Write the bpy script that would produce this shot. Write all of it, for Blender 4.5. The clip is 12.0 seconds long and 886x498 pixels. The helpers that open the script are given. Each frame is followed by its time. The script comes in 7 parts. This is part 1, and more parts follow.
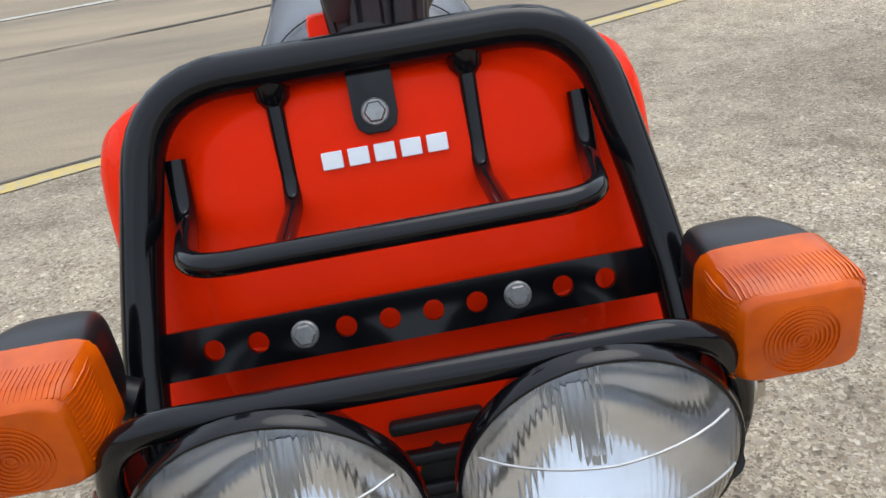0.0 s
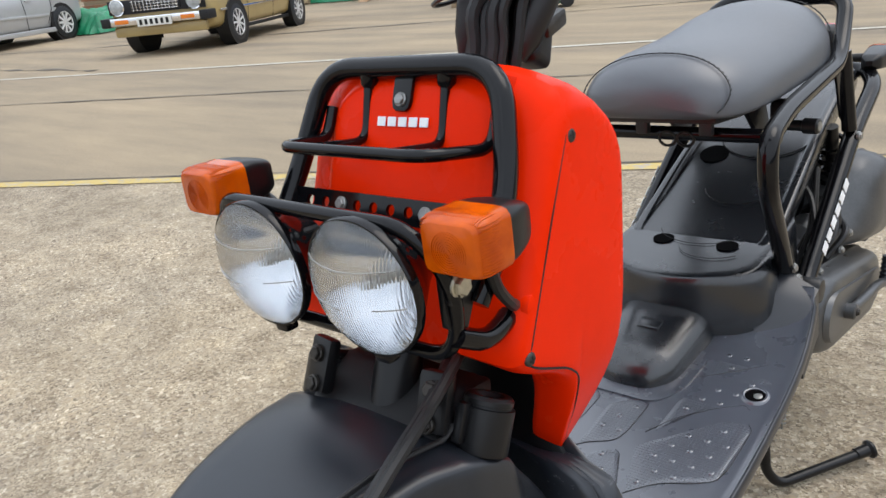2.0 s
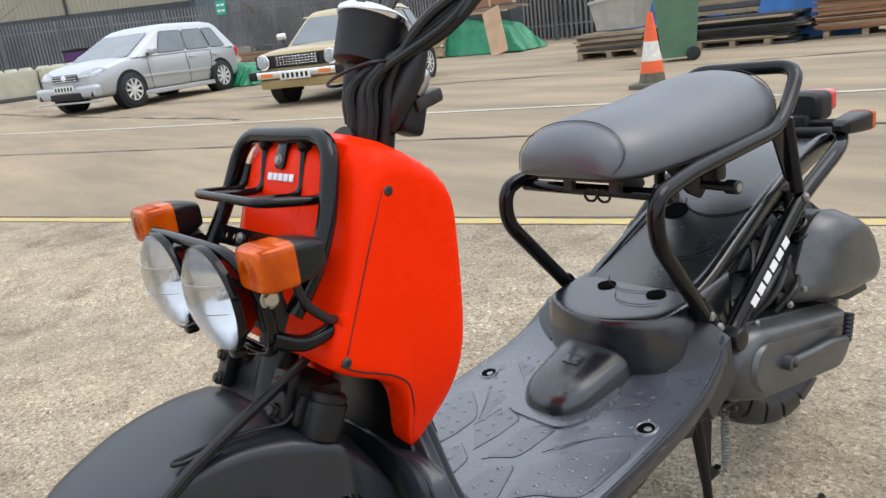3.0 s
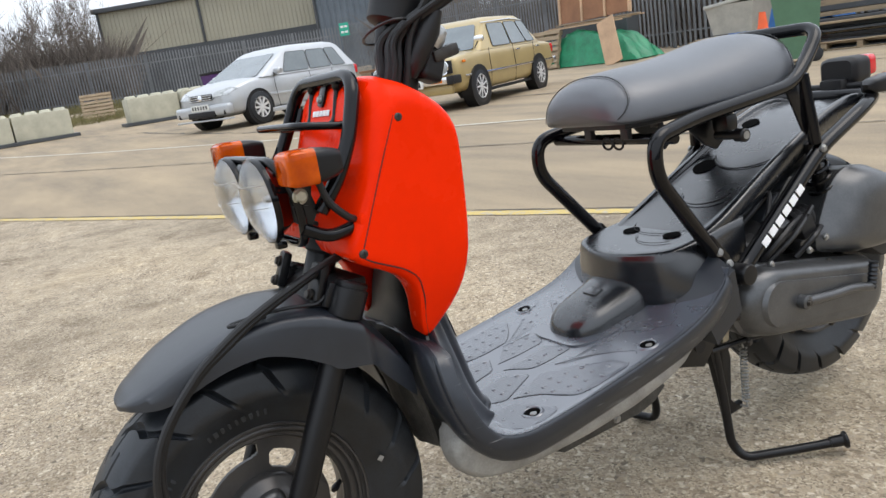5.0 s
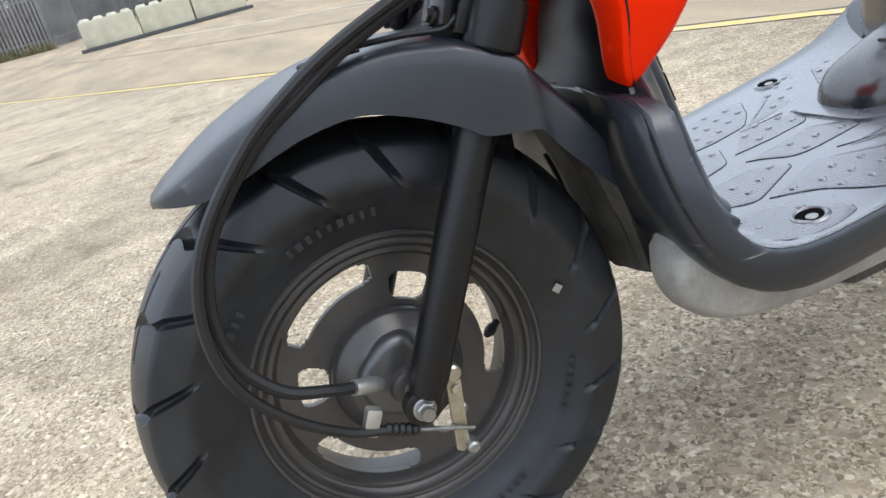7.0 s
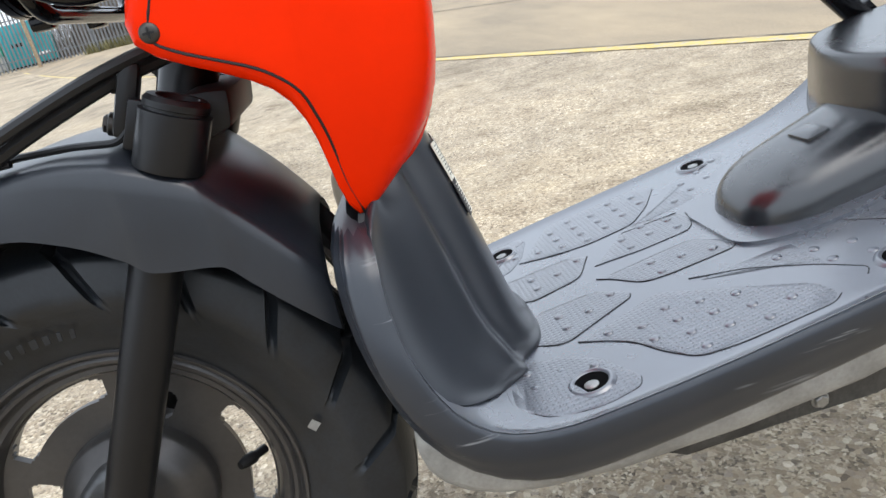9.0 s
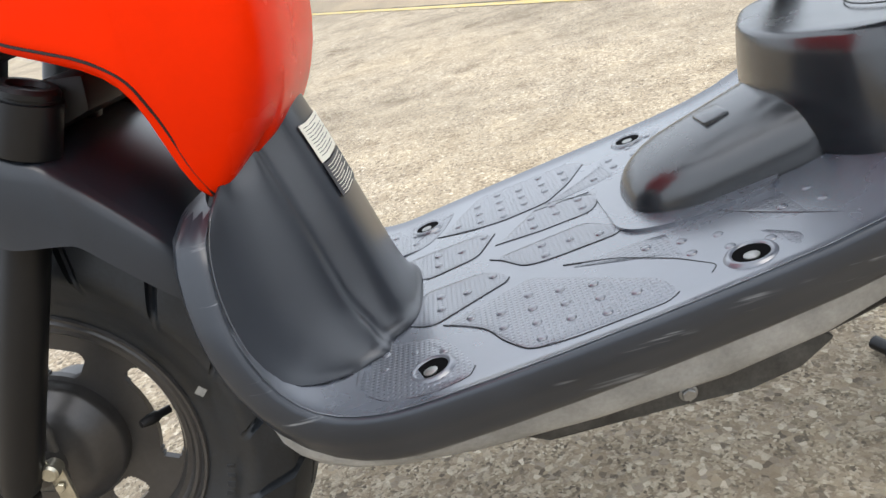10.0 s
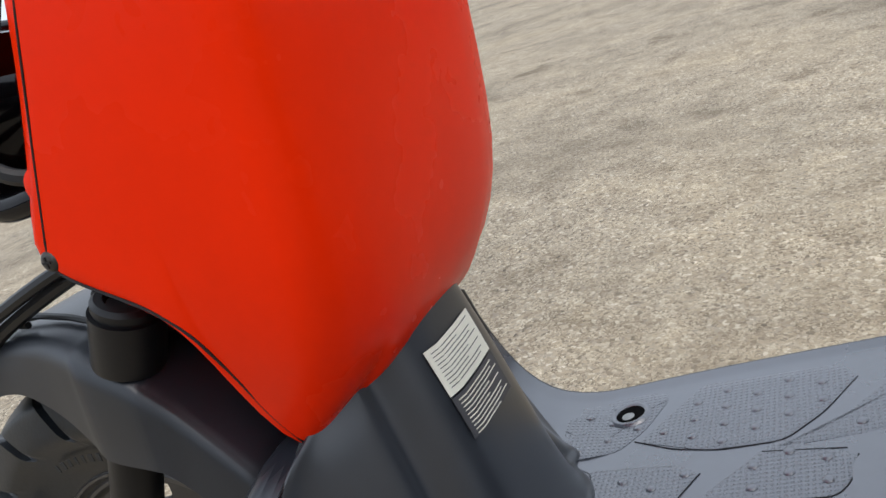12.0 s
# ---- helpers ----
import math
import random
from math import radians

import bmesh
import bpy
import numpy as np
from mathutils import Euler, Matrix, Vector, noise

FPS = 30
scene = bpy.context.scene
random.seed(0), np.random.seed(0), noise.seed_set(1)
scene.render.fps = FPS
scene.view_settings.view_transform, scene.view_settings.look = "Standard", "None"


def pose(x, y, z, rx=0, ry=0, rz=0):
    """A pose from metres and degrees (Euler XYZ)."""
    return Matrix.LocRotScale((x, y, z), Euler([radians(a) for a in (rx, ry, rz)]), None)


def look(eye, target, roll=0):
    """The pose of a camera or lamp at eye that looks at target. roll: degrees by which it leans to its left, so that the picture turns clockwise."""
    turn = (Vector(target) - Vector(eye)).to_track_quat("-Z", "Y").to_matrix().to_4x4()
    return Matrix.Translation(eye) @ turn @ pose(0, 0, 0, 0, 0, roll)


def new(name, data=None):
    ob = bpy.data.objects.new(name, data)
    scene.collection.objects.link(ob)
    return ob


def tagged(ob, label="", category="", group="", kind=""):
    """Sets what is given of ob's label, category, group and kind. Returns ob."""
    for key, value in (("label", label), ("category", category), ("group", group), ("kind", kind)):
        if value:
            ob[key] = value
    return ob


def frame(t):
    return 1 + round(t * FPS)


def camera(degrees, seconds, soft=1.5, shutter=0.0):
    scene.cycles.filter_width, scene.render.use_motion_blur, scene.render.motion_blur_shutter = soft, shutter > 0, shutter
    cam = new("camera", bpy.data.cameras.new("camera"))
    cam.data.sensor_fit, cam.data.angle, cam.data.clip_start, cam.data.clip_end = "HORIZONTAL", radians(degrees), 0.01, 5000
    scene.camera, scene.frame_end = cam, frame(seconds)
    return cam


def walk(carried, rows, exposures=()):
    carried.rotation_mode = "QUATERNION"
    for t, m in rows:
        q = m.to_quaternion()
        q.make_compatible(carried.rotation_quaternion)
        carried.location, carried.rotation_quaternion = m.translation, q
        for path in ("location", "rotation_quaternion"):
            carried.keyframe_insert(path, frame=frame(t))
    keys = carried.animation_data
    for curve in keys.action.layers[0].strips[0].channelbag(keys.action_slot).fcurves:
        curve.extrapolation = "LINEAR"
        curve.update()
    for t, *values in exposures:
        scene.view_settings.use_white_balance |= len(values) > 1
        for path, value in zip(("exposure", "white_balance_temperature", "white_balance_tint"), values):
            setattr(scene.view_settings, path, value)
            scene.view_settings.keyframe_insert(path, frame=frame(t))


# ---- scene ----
cam = camera(59.7, 12.0, soft=1.5)
# the scooter leans a little on its stand; its own axes carry the path
LEAN = pose(0, 0, 0, 0, -1.52, 0)
PATH = [
    (0, (0.005, -0.145, 0.899), (0.086, 1.611, -0.055), -9.1),
    (0.5, (0.1, -0.129, 0.921), (-0.316, 1.575, -0.04), -8.3),
    (1, (0.237, -0.208, 0.915), (-0.557, 1.418, 0.062), -8.1),
    (1.5, (0.301, -0.213, 0.891), (-0.771, 1.301, 0.143), -7.8),
    (2, (0.462, -0.277, 0.888), (-0.81, 1.111, 0.212), -7.5),
    (2.5, (0.642, -0.276, 0.874), (-0.775, 0.998, 0.268), -7.4),
    (3, (0.784, -0.196, 0.891), (-0.745, 0.985, 0.377), -7.9),
    (3.2, (0.839, -0.186, 0.912), (-0.728, 0.964, 0.439), -8.1),
    (4.8, (1.033, -0.207, 0.809), (-0.669, 0.771, 0.425), -9.4),
    (5, (1.026, -0.216, 0.793), (-0.683, 0.73, 0.362), -9.6),
    (5.5, (0.948, -0.229, 0.734), (-0.777, 0.62, 0.181), -10.7),
    (6, (0.824, -0.205, 0.656), (-0.919, 0.534, 0.012), -12.2),
    (6.5, (0.705, -0.153, 0.593), (-1.075, 0.449, -0.091), -14.1),
    (6.7, (0.682, -0.127, 0.574), (-1.12, 0.41, -0.108), -14.8),
    (8.3, (0.673, 0.126, 0.619), (-1.219, 0.347, 0.012), -14.9),
    (8.5, (0.65, 0.173, 0.6), (-1.246, 0.367, -0.008), -14.8),
    (9, (0.621, 0.265, 0.577), (-1.274, 0.38, -0.052), -14.6),
    (9.5, (0.642, 0.354, 0.563), (-1.245, 0.356, -0.101), -14.8),
    (10, (0.632, 0.434, 0.566), (-1.234, 0.306, -0.144), -15.5),
    (10.5, (0.522, 0.458, 0.521), (-1.312, 0.197, -0.234), -16.5),
    (11, (0.401, 0.468, 0.5), (-1.38, 0.061, -0.315), -17.9),
    (11.5, (0.377, 0.512, 0.592), (-1.361, -0.165, -0.131), -18.0),
    (12, (0.413, 0.545, 0.66), (-1.276, -0.358, 0.085), -17.0),
]

walk(cam, [(t, LEAN @ look(eye, target, roll)) for t, eye, target, roll in PATH],
     [(0.0, 0.37, 6150, 11), (1.0, 0.37, 6000, 11), (1.5, 0.36, 6250, 11), (2.5, 0.5, 6450, 11), (5.0, 0.48, 6500, 11), (6.5, 0.88, 6250, 10), (8.5, 0.82, 6250, 10), (9.5, 0.86, 6450, 10), (10.5, 0.94, 6750, 11),
      (11.0, 1.06, 7400, 11), (11.5, 0.6, 6500, 11), (12.0, 0.22, 6300, 11)])

# ---- light: bright overcast ----
world = bpy.data.worlds.new("overcast_sky")
scene.world = world
world.use_nodes = True
wn, wl = world.node_tree.nodes, world.node_tree.links
sky = wn.new("ShaderNodeTexSky")
sky.sky_type, sky.sun_disc = 'NISHITA', False
sky.sun_elevation, sky.sun_rotation = radians(63), radians(40)
sky.air_density, sky.dust_density, sky.ozone_density = 1.0, 6.0, 1.0
cloud = wn.new("ShaderNodeTexNoise")
cloud.inputs["Scale"].default_value, cloud.inputs["Detail"].default_value = 2.2, 5.0
ramp = wn.new("ShaderNodeValToRGB")
ramp.color_ramp.elements[0].position, ramp.color_ramp.elements[0].color = 0.3, (5.3, 5.9, 6.6, 1)
ramp.color_ramp.elements[1].position, ramp.color_ramp.elements[1].color = 0.75, (8.2, 8.8, 9.5, 1)
mixs = wn.new("ShaderNodeMix")
mixs.data_type = 'RGBA'
mixs.inputs["Factor"].default_value = 0.85
wl.new(cloud.outputs["Fac"], ramp.inputs["Fac"])
wl.new(sky.outputs["Color"], mixs.inputs["A"])
wl.new(ramp.outputs["Color"], mixs.inputs["B"])
# an overcast dome: the zenith is nearly twice as bright as the horizon
coord = wn.new("ShaderNodeTexCoord")
sepz = wn.new("ShaderNodeSeparateXYZ")
wl.new(coord.outputs["Generated"], sepz.inputs["Vector"])
dome = wn.new("ShaderNodeMapRange")
dome.inputs["From Min"].default_value, dome.inputs["From Max"].default_value = 0.0, 1.0
dome.inputs["To Min"].default_value, dome.inputs["To Max"].default_value = 0.84, 1.42
wl.new(sepz.outputs["Z"], dome.inputs["Value"])
scaled = wn.new("ShaderNodeVectorMath")
scaled.operation = 'SCALE'
wl.new(mixs.outputs["Result"], scaled.inputs[0])
wl.new(dome.outputs["Result"], scaled.inputs["Scale"])
wl.new(scaled.outputs["Vector"], wn["Background"].inputs["Color"])
wn["Background"].inputs["Strength"].default_value = 0.135
sun = new("sun", bpy.data.lights.new("sun", 'SUN'))
sun.data.energy, sun.data.angle, sun.data.color = 0.6, radians(40), (1.0, 0.95, 0.87)
sun.matrix_world = look((2.0, 2.4, 6.2), (0, 0, 0))


# ---- materials ----
def base_mat(name, rough=0.5, metal=0.0, spec=0.5, coat=0.0):
    m = bpy.data.materials.new(name)
    m.use_nodes = True
    n, l = m.node_tree.nodes, m.node_tree.links
    b = n["Principled BSDF"]
    b.inputs["Roughness"].default_value = rough
    b.inputs["Metallic"].default_value = metal
    b.inputs["Specular IOR Level"].default_value = spec
    b.inputs["Coat Weight"].default_value = coat
    b.inputs["Coat Roughness"].default_value = 0.06 if rough < 0.2 else 0.2
    return m, n, l, b


def noise_node(n, l, scale, detail=4, rough=0.6, kind="Object", stretch=None):
    tc = n.new("ShaderNodeTexCoord")
    t = n.new("ShaderNodeTexNoise")
    t.inputs["Scale"].default_value = scale
    t.inputs["Detail"].default_value = detail
    t.inputs["Roughness"].default_value = rough
    if stretch:
        mp = n.new("ShaderNodeMapping")
        mp.inputs["Scale"].default_value = stretch
        l.new(tc.outputs[kind], mp.inputs["Vector"])
        l.new(mp.outputs["Vector"], t.inputs["Vector"])
    else:
        l.new(tc.outputs[kind], t.inputs["Vector"])
    return t.outputs["Fac"]


def ramp_node(n, l, fac, stops):
    r = n.new("ShaderNodeValToRGB")
    e = r.color_ramp.elements
    while len(e) < len(stops):
        e.new(0.5)
    for i, (p, c) in enumerate(stops):
        e[i].position, e[i].color = p, (*c, 1) if len(c) == 3 else c
    l.new(fac, r.inputs["Fac"])
    return r.outputs["Color"]


def mix_node(n, l, fac, a, b, mode='MIX'):
    m = n.new("ShaderNodeMix")
    m.data_type, m.blend_type = 'RGBA', mode
    for key, v in (("Factor", fac), ("A", a), ("B", b)):
        s = m.inputs[key]
        if isinstance(v, (int, float)):
            s.default_value = v
        elif isinstance(v, tuple):
            s.default_value = (*v, 1)
        else:
            l.new(v, s)
    return m.outputs["Result"]


def bump_node(n, l, b, height, strength=0.2, dist=0.002):
    k = n.new("ShaderNodeBump")
    k.inputs["Strength"].default_value, k.inputs["Distance"].default_value = strength, dist
    l.new(height, k.inputs["Height"])
    l.new(k.outputs["Normal"], b.inputs["Normal"])


def scale3(c, f):
    return tuple(min(1.0, x * f) for x in c)


def surface(name, color, rough=0.5, metal=0.0, spec=0.5, coat=0.0, vary=0.12, big=6, fine=220, bump=0.1, bdist=0.001, rvary=0.1, kind="Object", stretch=None):
    """A colour that drifts at two scales, with fine relief and uneven gloss."""
    m, n, l, b = base_mat(name, rough, metal, spec, coat)
    f1 = noise_node(n, l, big, 4, 0.6, kind, stretch)
    f2 = noise_node(n, l, fine, 3, 0.6, kind, stretch)
    c1 = ramp_node(n, l, f1, [(0.3, scale3(color, 1 - vary)), (0.7, scale3(color, 1 + vary))])
    c2 = ramp_node(n, l, f2, [(0.3, (1 - vary * 0.6,) * 3), (0.7, (1.0, 1.0, 1.0))])
    l.new(mix_node(n, l, 1.0, c1, c2, 'MULTIPLY'), b.inputs["Base Color"])
    r = n.new("ShaderNodeMapRange")
    r.inputs["To Min"].default_value, r.inputs["To Max"].default_value = max(0.02, rough - rvary), min(1, rough + rvary)
    l.new(f1, r.inputs["Value"])
    l.new(r.outputs["Result"], b.inputs["Roughness"])
    if bump:
        bump_node(n, l, b, f2, bump, bdist)
    return m


RED = surface("red_paint", (0.86, 0.024, 0.0004), 0.27, spec=0.07, coat=0.0, vary=0.04, big=9, fine=60, bump=0.012, rvary=0.05)
BLACK_GLOSS = surface("black_gloss_paint", (0.004, 0.004, 0.005), 0.11, spec=0.30, coat=0.0, vary=0.2, fine=90, bump=0.03, rvary=0.05)
BLACK_SATIN = surface("black_satin_metal", (0.006, 0.006, 0.007), 0.34, spec=0.35, vary=0.25, fine=160, bump=0.05)
PLASTIC = surface("black_moulded_plastic", (0.014, 0.017, 0.023), 0.34, spec=0.6, vary=0.25, big=11, fine=900, bump=0.06, bdist=0.0006, rvary=0.07)
GLOSS_PL = surface("glossy_black_plastic", (0.009, 0.0105, 0.0135), 0.26, spec=0.8, coat=0.3, vary=0.25, big=11, fine=900, bump=0.04, bdist=0.0006, rvary=0.07)
# the skirt's plastic again, base paled to stand in for reflected sky
FLOOR_PL = surface("sky_paled_floor_plastic", (0.062, 0.070, 0.088), 0.28, spec=1.0, coat=0.9, vary=0.15, big=14, fine=1100, bump=0.05, bdist=0.0006, rvary=0.08)
DULL = surface("dark_dull_plastic", (0.016, 0.016, 0.018), 0.46, vary=0.3, big=16, fine=500, bump=0.2)
RUBBER = surface("tyre_rubber", (0.014, 0.017, 0.0215), 0.40, spec=0.5, vary=0.5, big=18, fine=300, bump=0.15, rvary=0.14)
CABLE = surface("cable_rubber", (0.011, 0.011, 0.012), 0.42, spec=0.4, vary=0.2, fine=200, bump=0.08)
NECK_M = surface("satin_neck_plastic", (0.017, 0.020, 0.026), 0.31, spec=0.75, coat=0.15, vary=0.2, big=11, fine=900, bump=0.04, bdist=0.0006, rvary=0.07)
SEAT = surface("seat_vinyl", (0.062, 0.068, 0.080), 0.40, spec=1.0, coat=0.12, vary=0.15, big=7, fine=1300, bump=0.30, bdist=0.0006, rvary=0.06)
SEAM = surface("seat_piping", (0.012, 0.013, 0.014), 0.5, fine=600)
RIM_M = surface("dark_rim_paint", (0.084, 0.080, 0.078), 0.34, metal=0.5, vary=0.2, fine=200, bump=0.06)
CASE_M = surface("grey_engine_paint", (0.115, 0.117, 0.120), 0.34, metal=0.65, vary=0.25, big=12, fine=300, bump=0.12)
ALU = surface("cast_aluminium", (0.5, 0.5, 0.49), 0.38, metal=0.9, vary=0.2, big=30, fine=300, bump=0.12)
ZINC = surface("zinc_plate", (0.52, 0.49, 0.40), 0.36, metal=0.9, vary=0.25, big=40, fine=300, bump=0.1)
BOLT_M = surface("dull_bolt_steel", (0.33, 0.33, 0.32), 0.42, metal=0.85, vary=0.25, big=80, fine=400, bump=0.1)
DARKBOLT = surface("dark_bolt_steel", (0.06, 0.055, 0.05), 0.42, metal=0.7, vary=0.3, big=80, fine=400, bump=0.1)
CHROME = surface("chrome", (0.82, 0.82, 0.83), 0.08, metal=1.0, vary=0.03, bump=0.0, rvary=0.03)
FLAP_M = surface("dusty_splash_rubber", (0.064, 0.060, 0.053), 0.7, spec=0.3, vary=0.5, big=26, fine=300, bump=0.25)
# for flat discs that paint the shade inside holes left uncut
HOLE_M = surface("hole_shade_black", (0.0022, 0.0022, 0.0024), 0.9, spec=0.05, vary=0.3, bump=0.0)
REFLECT = surface("lamp_reflector", (0.70, 0.71, 0.73), 0.12, metal=1.0, vary=0.04, bump=0.0, rvary=0.05)
UNDER_M = surface("dusty_grey_undercover", (0.33, 0.32, 0.295), 0.6, vary=0.28, big=22, fine=260, bump=0.2)
WHITE = surface("white_decal", (0.82, 0.82, 0.82), 0.45, vary=0.04, bump=0.0)
STICKER = surface("cream_label", (0.70, 0.68, 0.58), 0.5, vary=0.1, bump=0.0)
INK = surface("label_print", (0.05, 0.05, 0.055), 0.55, vary=0.1, bump=0.0)
REDLENS = surface("red_lens", (0.62, 0.015, 0.02), 0.12, coat=0.5, vary=0.05, bump=0.0)


def amber_material():
    m, n, l, b = base_mat("amber_lens", 0.13, 0, 0.28, 0.06)
    f = noise_node(n, l, 30, 3)
    l.new(ramp_node(n, l, f, [(0.3, (0.38, 0.048, 0.0004)), (0.7, (0.66, 0.108, 0.0006))]), b.inputs["Base Color"])
    return m


AMBER = amber_material()


def fluted_glass():
    """Clear lamp glass with close upright flutes."""
    m, n, l, b = base_mat("fluted_lamp_glass", 0.02)
    b.inputs["Base Color"].default_value = (0.97, 0.985, 1.0, 1)
    b.inputs["Transmission Weight"].default_value = 1.0
    b.inputs["IOR"].default_value = 1.45
    tc = n.new("ShaderNodeTexCoord")
    w = n.new("ShaderNodeTexWave")
    w.wave_type, w.bands_direction = 'BANDS', 'X'
    w.inputs["Scale"].default_value, w.inputs["Distortion"].default_value = 130.0, 0.6
    l.new(tc.outputs["Object"], w.inputs["Vector"])
    broken = noise_node(n, l, 1.0, 2, 0.6, "Object", (300, 40, 40))
    bump_node(n, l, b, mix_node(n, l, 0.35, w.outputs["Color"], broken), 0.16, 0.0011)
    return m


LENS = fluted_glass()
# base lightened in place of the sky reflected in car windows
CARGLASS = surface("sky_paled_car_glass", (0.13, 0.155, 0.165), 0.06, spec=0.8, coat=0.3, vary=0.15, big=2, fine=20, bump=0.0, rvary=0.02)
SILVER = surface("silver_car_paint", (0.46, 0.475, 0.49), 0.3, metal=0.35, coat=0.5, vary=0.05, big=3, fine=200, bump=0.01, rvary=0.05)
GOLD = surface("beige_gold_car_paint", (0.40, 0.30, 0.125), 0.32, metal=0.15, coat=0.4, vary=0.07, big=3, fine=200, bump=0.01, rvary=0.05)
BLACKTRIM = surface("black_trim", (0.010, 0.010, 0.011), 0.5, spec=0.35, vary=0.2, fine=200)
WHEEL_ALU = surface("car_wheel_alloy", (0.74, 0.74, 0.74), 0.35, metal=0.3, vary=0.1, fine=150, bump=0.03)
LAMPGLASS = surface("car_lamp_glass", (0.38, 0.40, 0.40), 0.1, spec=0.7, coat=0.3, vary=0.25, big=20, fine=120, bump=0.05)
ORANGE_L = surface("orange_lamp", (0.75, 0.2, 0.02), 0.2, coat=0.3, vary=0.08, bump=0.0)
PLATE = surface("pale_plate", (0.75, 0.75, 0.7), 0.4, vary=0.05, bump=0.0)
CONCRETE = surface("pale_block_concrete", (0.48, 0.46, 0.36), 0.85, vary=0.2, big=2.0, fine=60, bump=0.4, bdist=0.004)
FENCE_M = surface("galvanised_fence", (0.185, 0.192, 0.20), 0.55, metal=0.2, vary=0.3, big=1.0, fine=40, bump=0.1)
CLAD = surface("beige_cladding", (0.37, 0.345, 0.265), 0.6, vary=0.08, big=0.4, fine=20, bump=0.1)
DARKTRIM = surface("dark_roof_trim", (0.06, 0.065, 0.07), 0.6, vary=0.15, big=1)
GREYWALL = surface("grey_container_paint", (0.125, 0.15, 0.175), 0.55, vary=0.14, big=1, fine=30, bump=0.15)
WOOD = surface("weathered_pallet_wood", (0.33, 0.25, 0.16), 0.8, vary=0.3, big=3, fine=60, bump=0.4, bdist=0.003, stretch=(1, 6, 6))
BOARD = surface("brown_board", (0.30, 0.14, 0.07), 0.7, vary=0.25, big=2, fine=40, bump=0.2)
PALEBOARD = surface("new_sawn_board", (0.55, 0.36, 0.22), 0.7, vary=0.2, big=2, fine=40, bump=0.2)
GREENTARP = surface("green_tarpaulin", (0.012, 0.22, 0.10), 0.45, vary=0.3, big=4, fine=30, bump=0.3, bdist=0.01)
BLUETARP = surface("blue_tarpaulin", (0.02, 0.14, 0.42), 0.45, vary=0.25, big=4, fine=30, bump=0.3, bdist=0.01)
BINGREEN = surface("green_bin_plastic", (0.10, 0.21, 0.13), 0.5, vary=0.12, big=5, fine=100, bump=0.1)
GREYCRATE = surface("grey_crate_plastic", (0.42, 0.41, 0.37), 0.6, vary=0.15, big=5, fine=80, bump=0.1)
PURPLE = surface("purple_bin_plastic", (0.085, 0.03, 0.15), 0.5, vary=0.15, big=4)
CONE_O = surface("cone_orange_band", (0.80, 0.12, 0.03), 0.55, vary=0.12, big=14, fine=80, bump=0.1)
CONE_W = surface("cone_white_band", (0.72, 0.69, 0.62), 0.5, vary=0.2, big=16, fine=60, bump=0.1)
CONE_B = surface("cone_dirty_rubber", (0.13, 0.12, 0.085), 0.8, vary=0.3, big=16, fine=60, bump=0.2)
BARK = surface("bare_branch_bark", (0.15, 0.125, 0.105), 0.85, vary=0.3, big=4, fine=40, bump=0.3)
GRASS_M = surface("dry_winter_grass", (0.19, 0.17, 0.07), 0.9, vary=0.4, big=3, fine=30, bump=0.2)
SIGN_G = surface("green_sign", (0.03, 0.42, 0.28), 0.5, vary=0.06, bump=0.0)
SIGN_Y = surface("yellow_sign", (0.85, 0.62, 0.05), 0.5, vary=0.06, bump=0.0)
SIGN_R = surface("red_sign_ring", (0.68, 0.03, 0.04), 0.5, vary=0.06, bump=0.0)
TEAL = surface("teal_paint", (0.02, 0.30, 0.33), 0.5, vary=0.12, big=1)


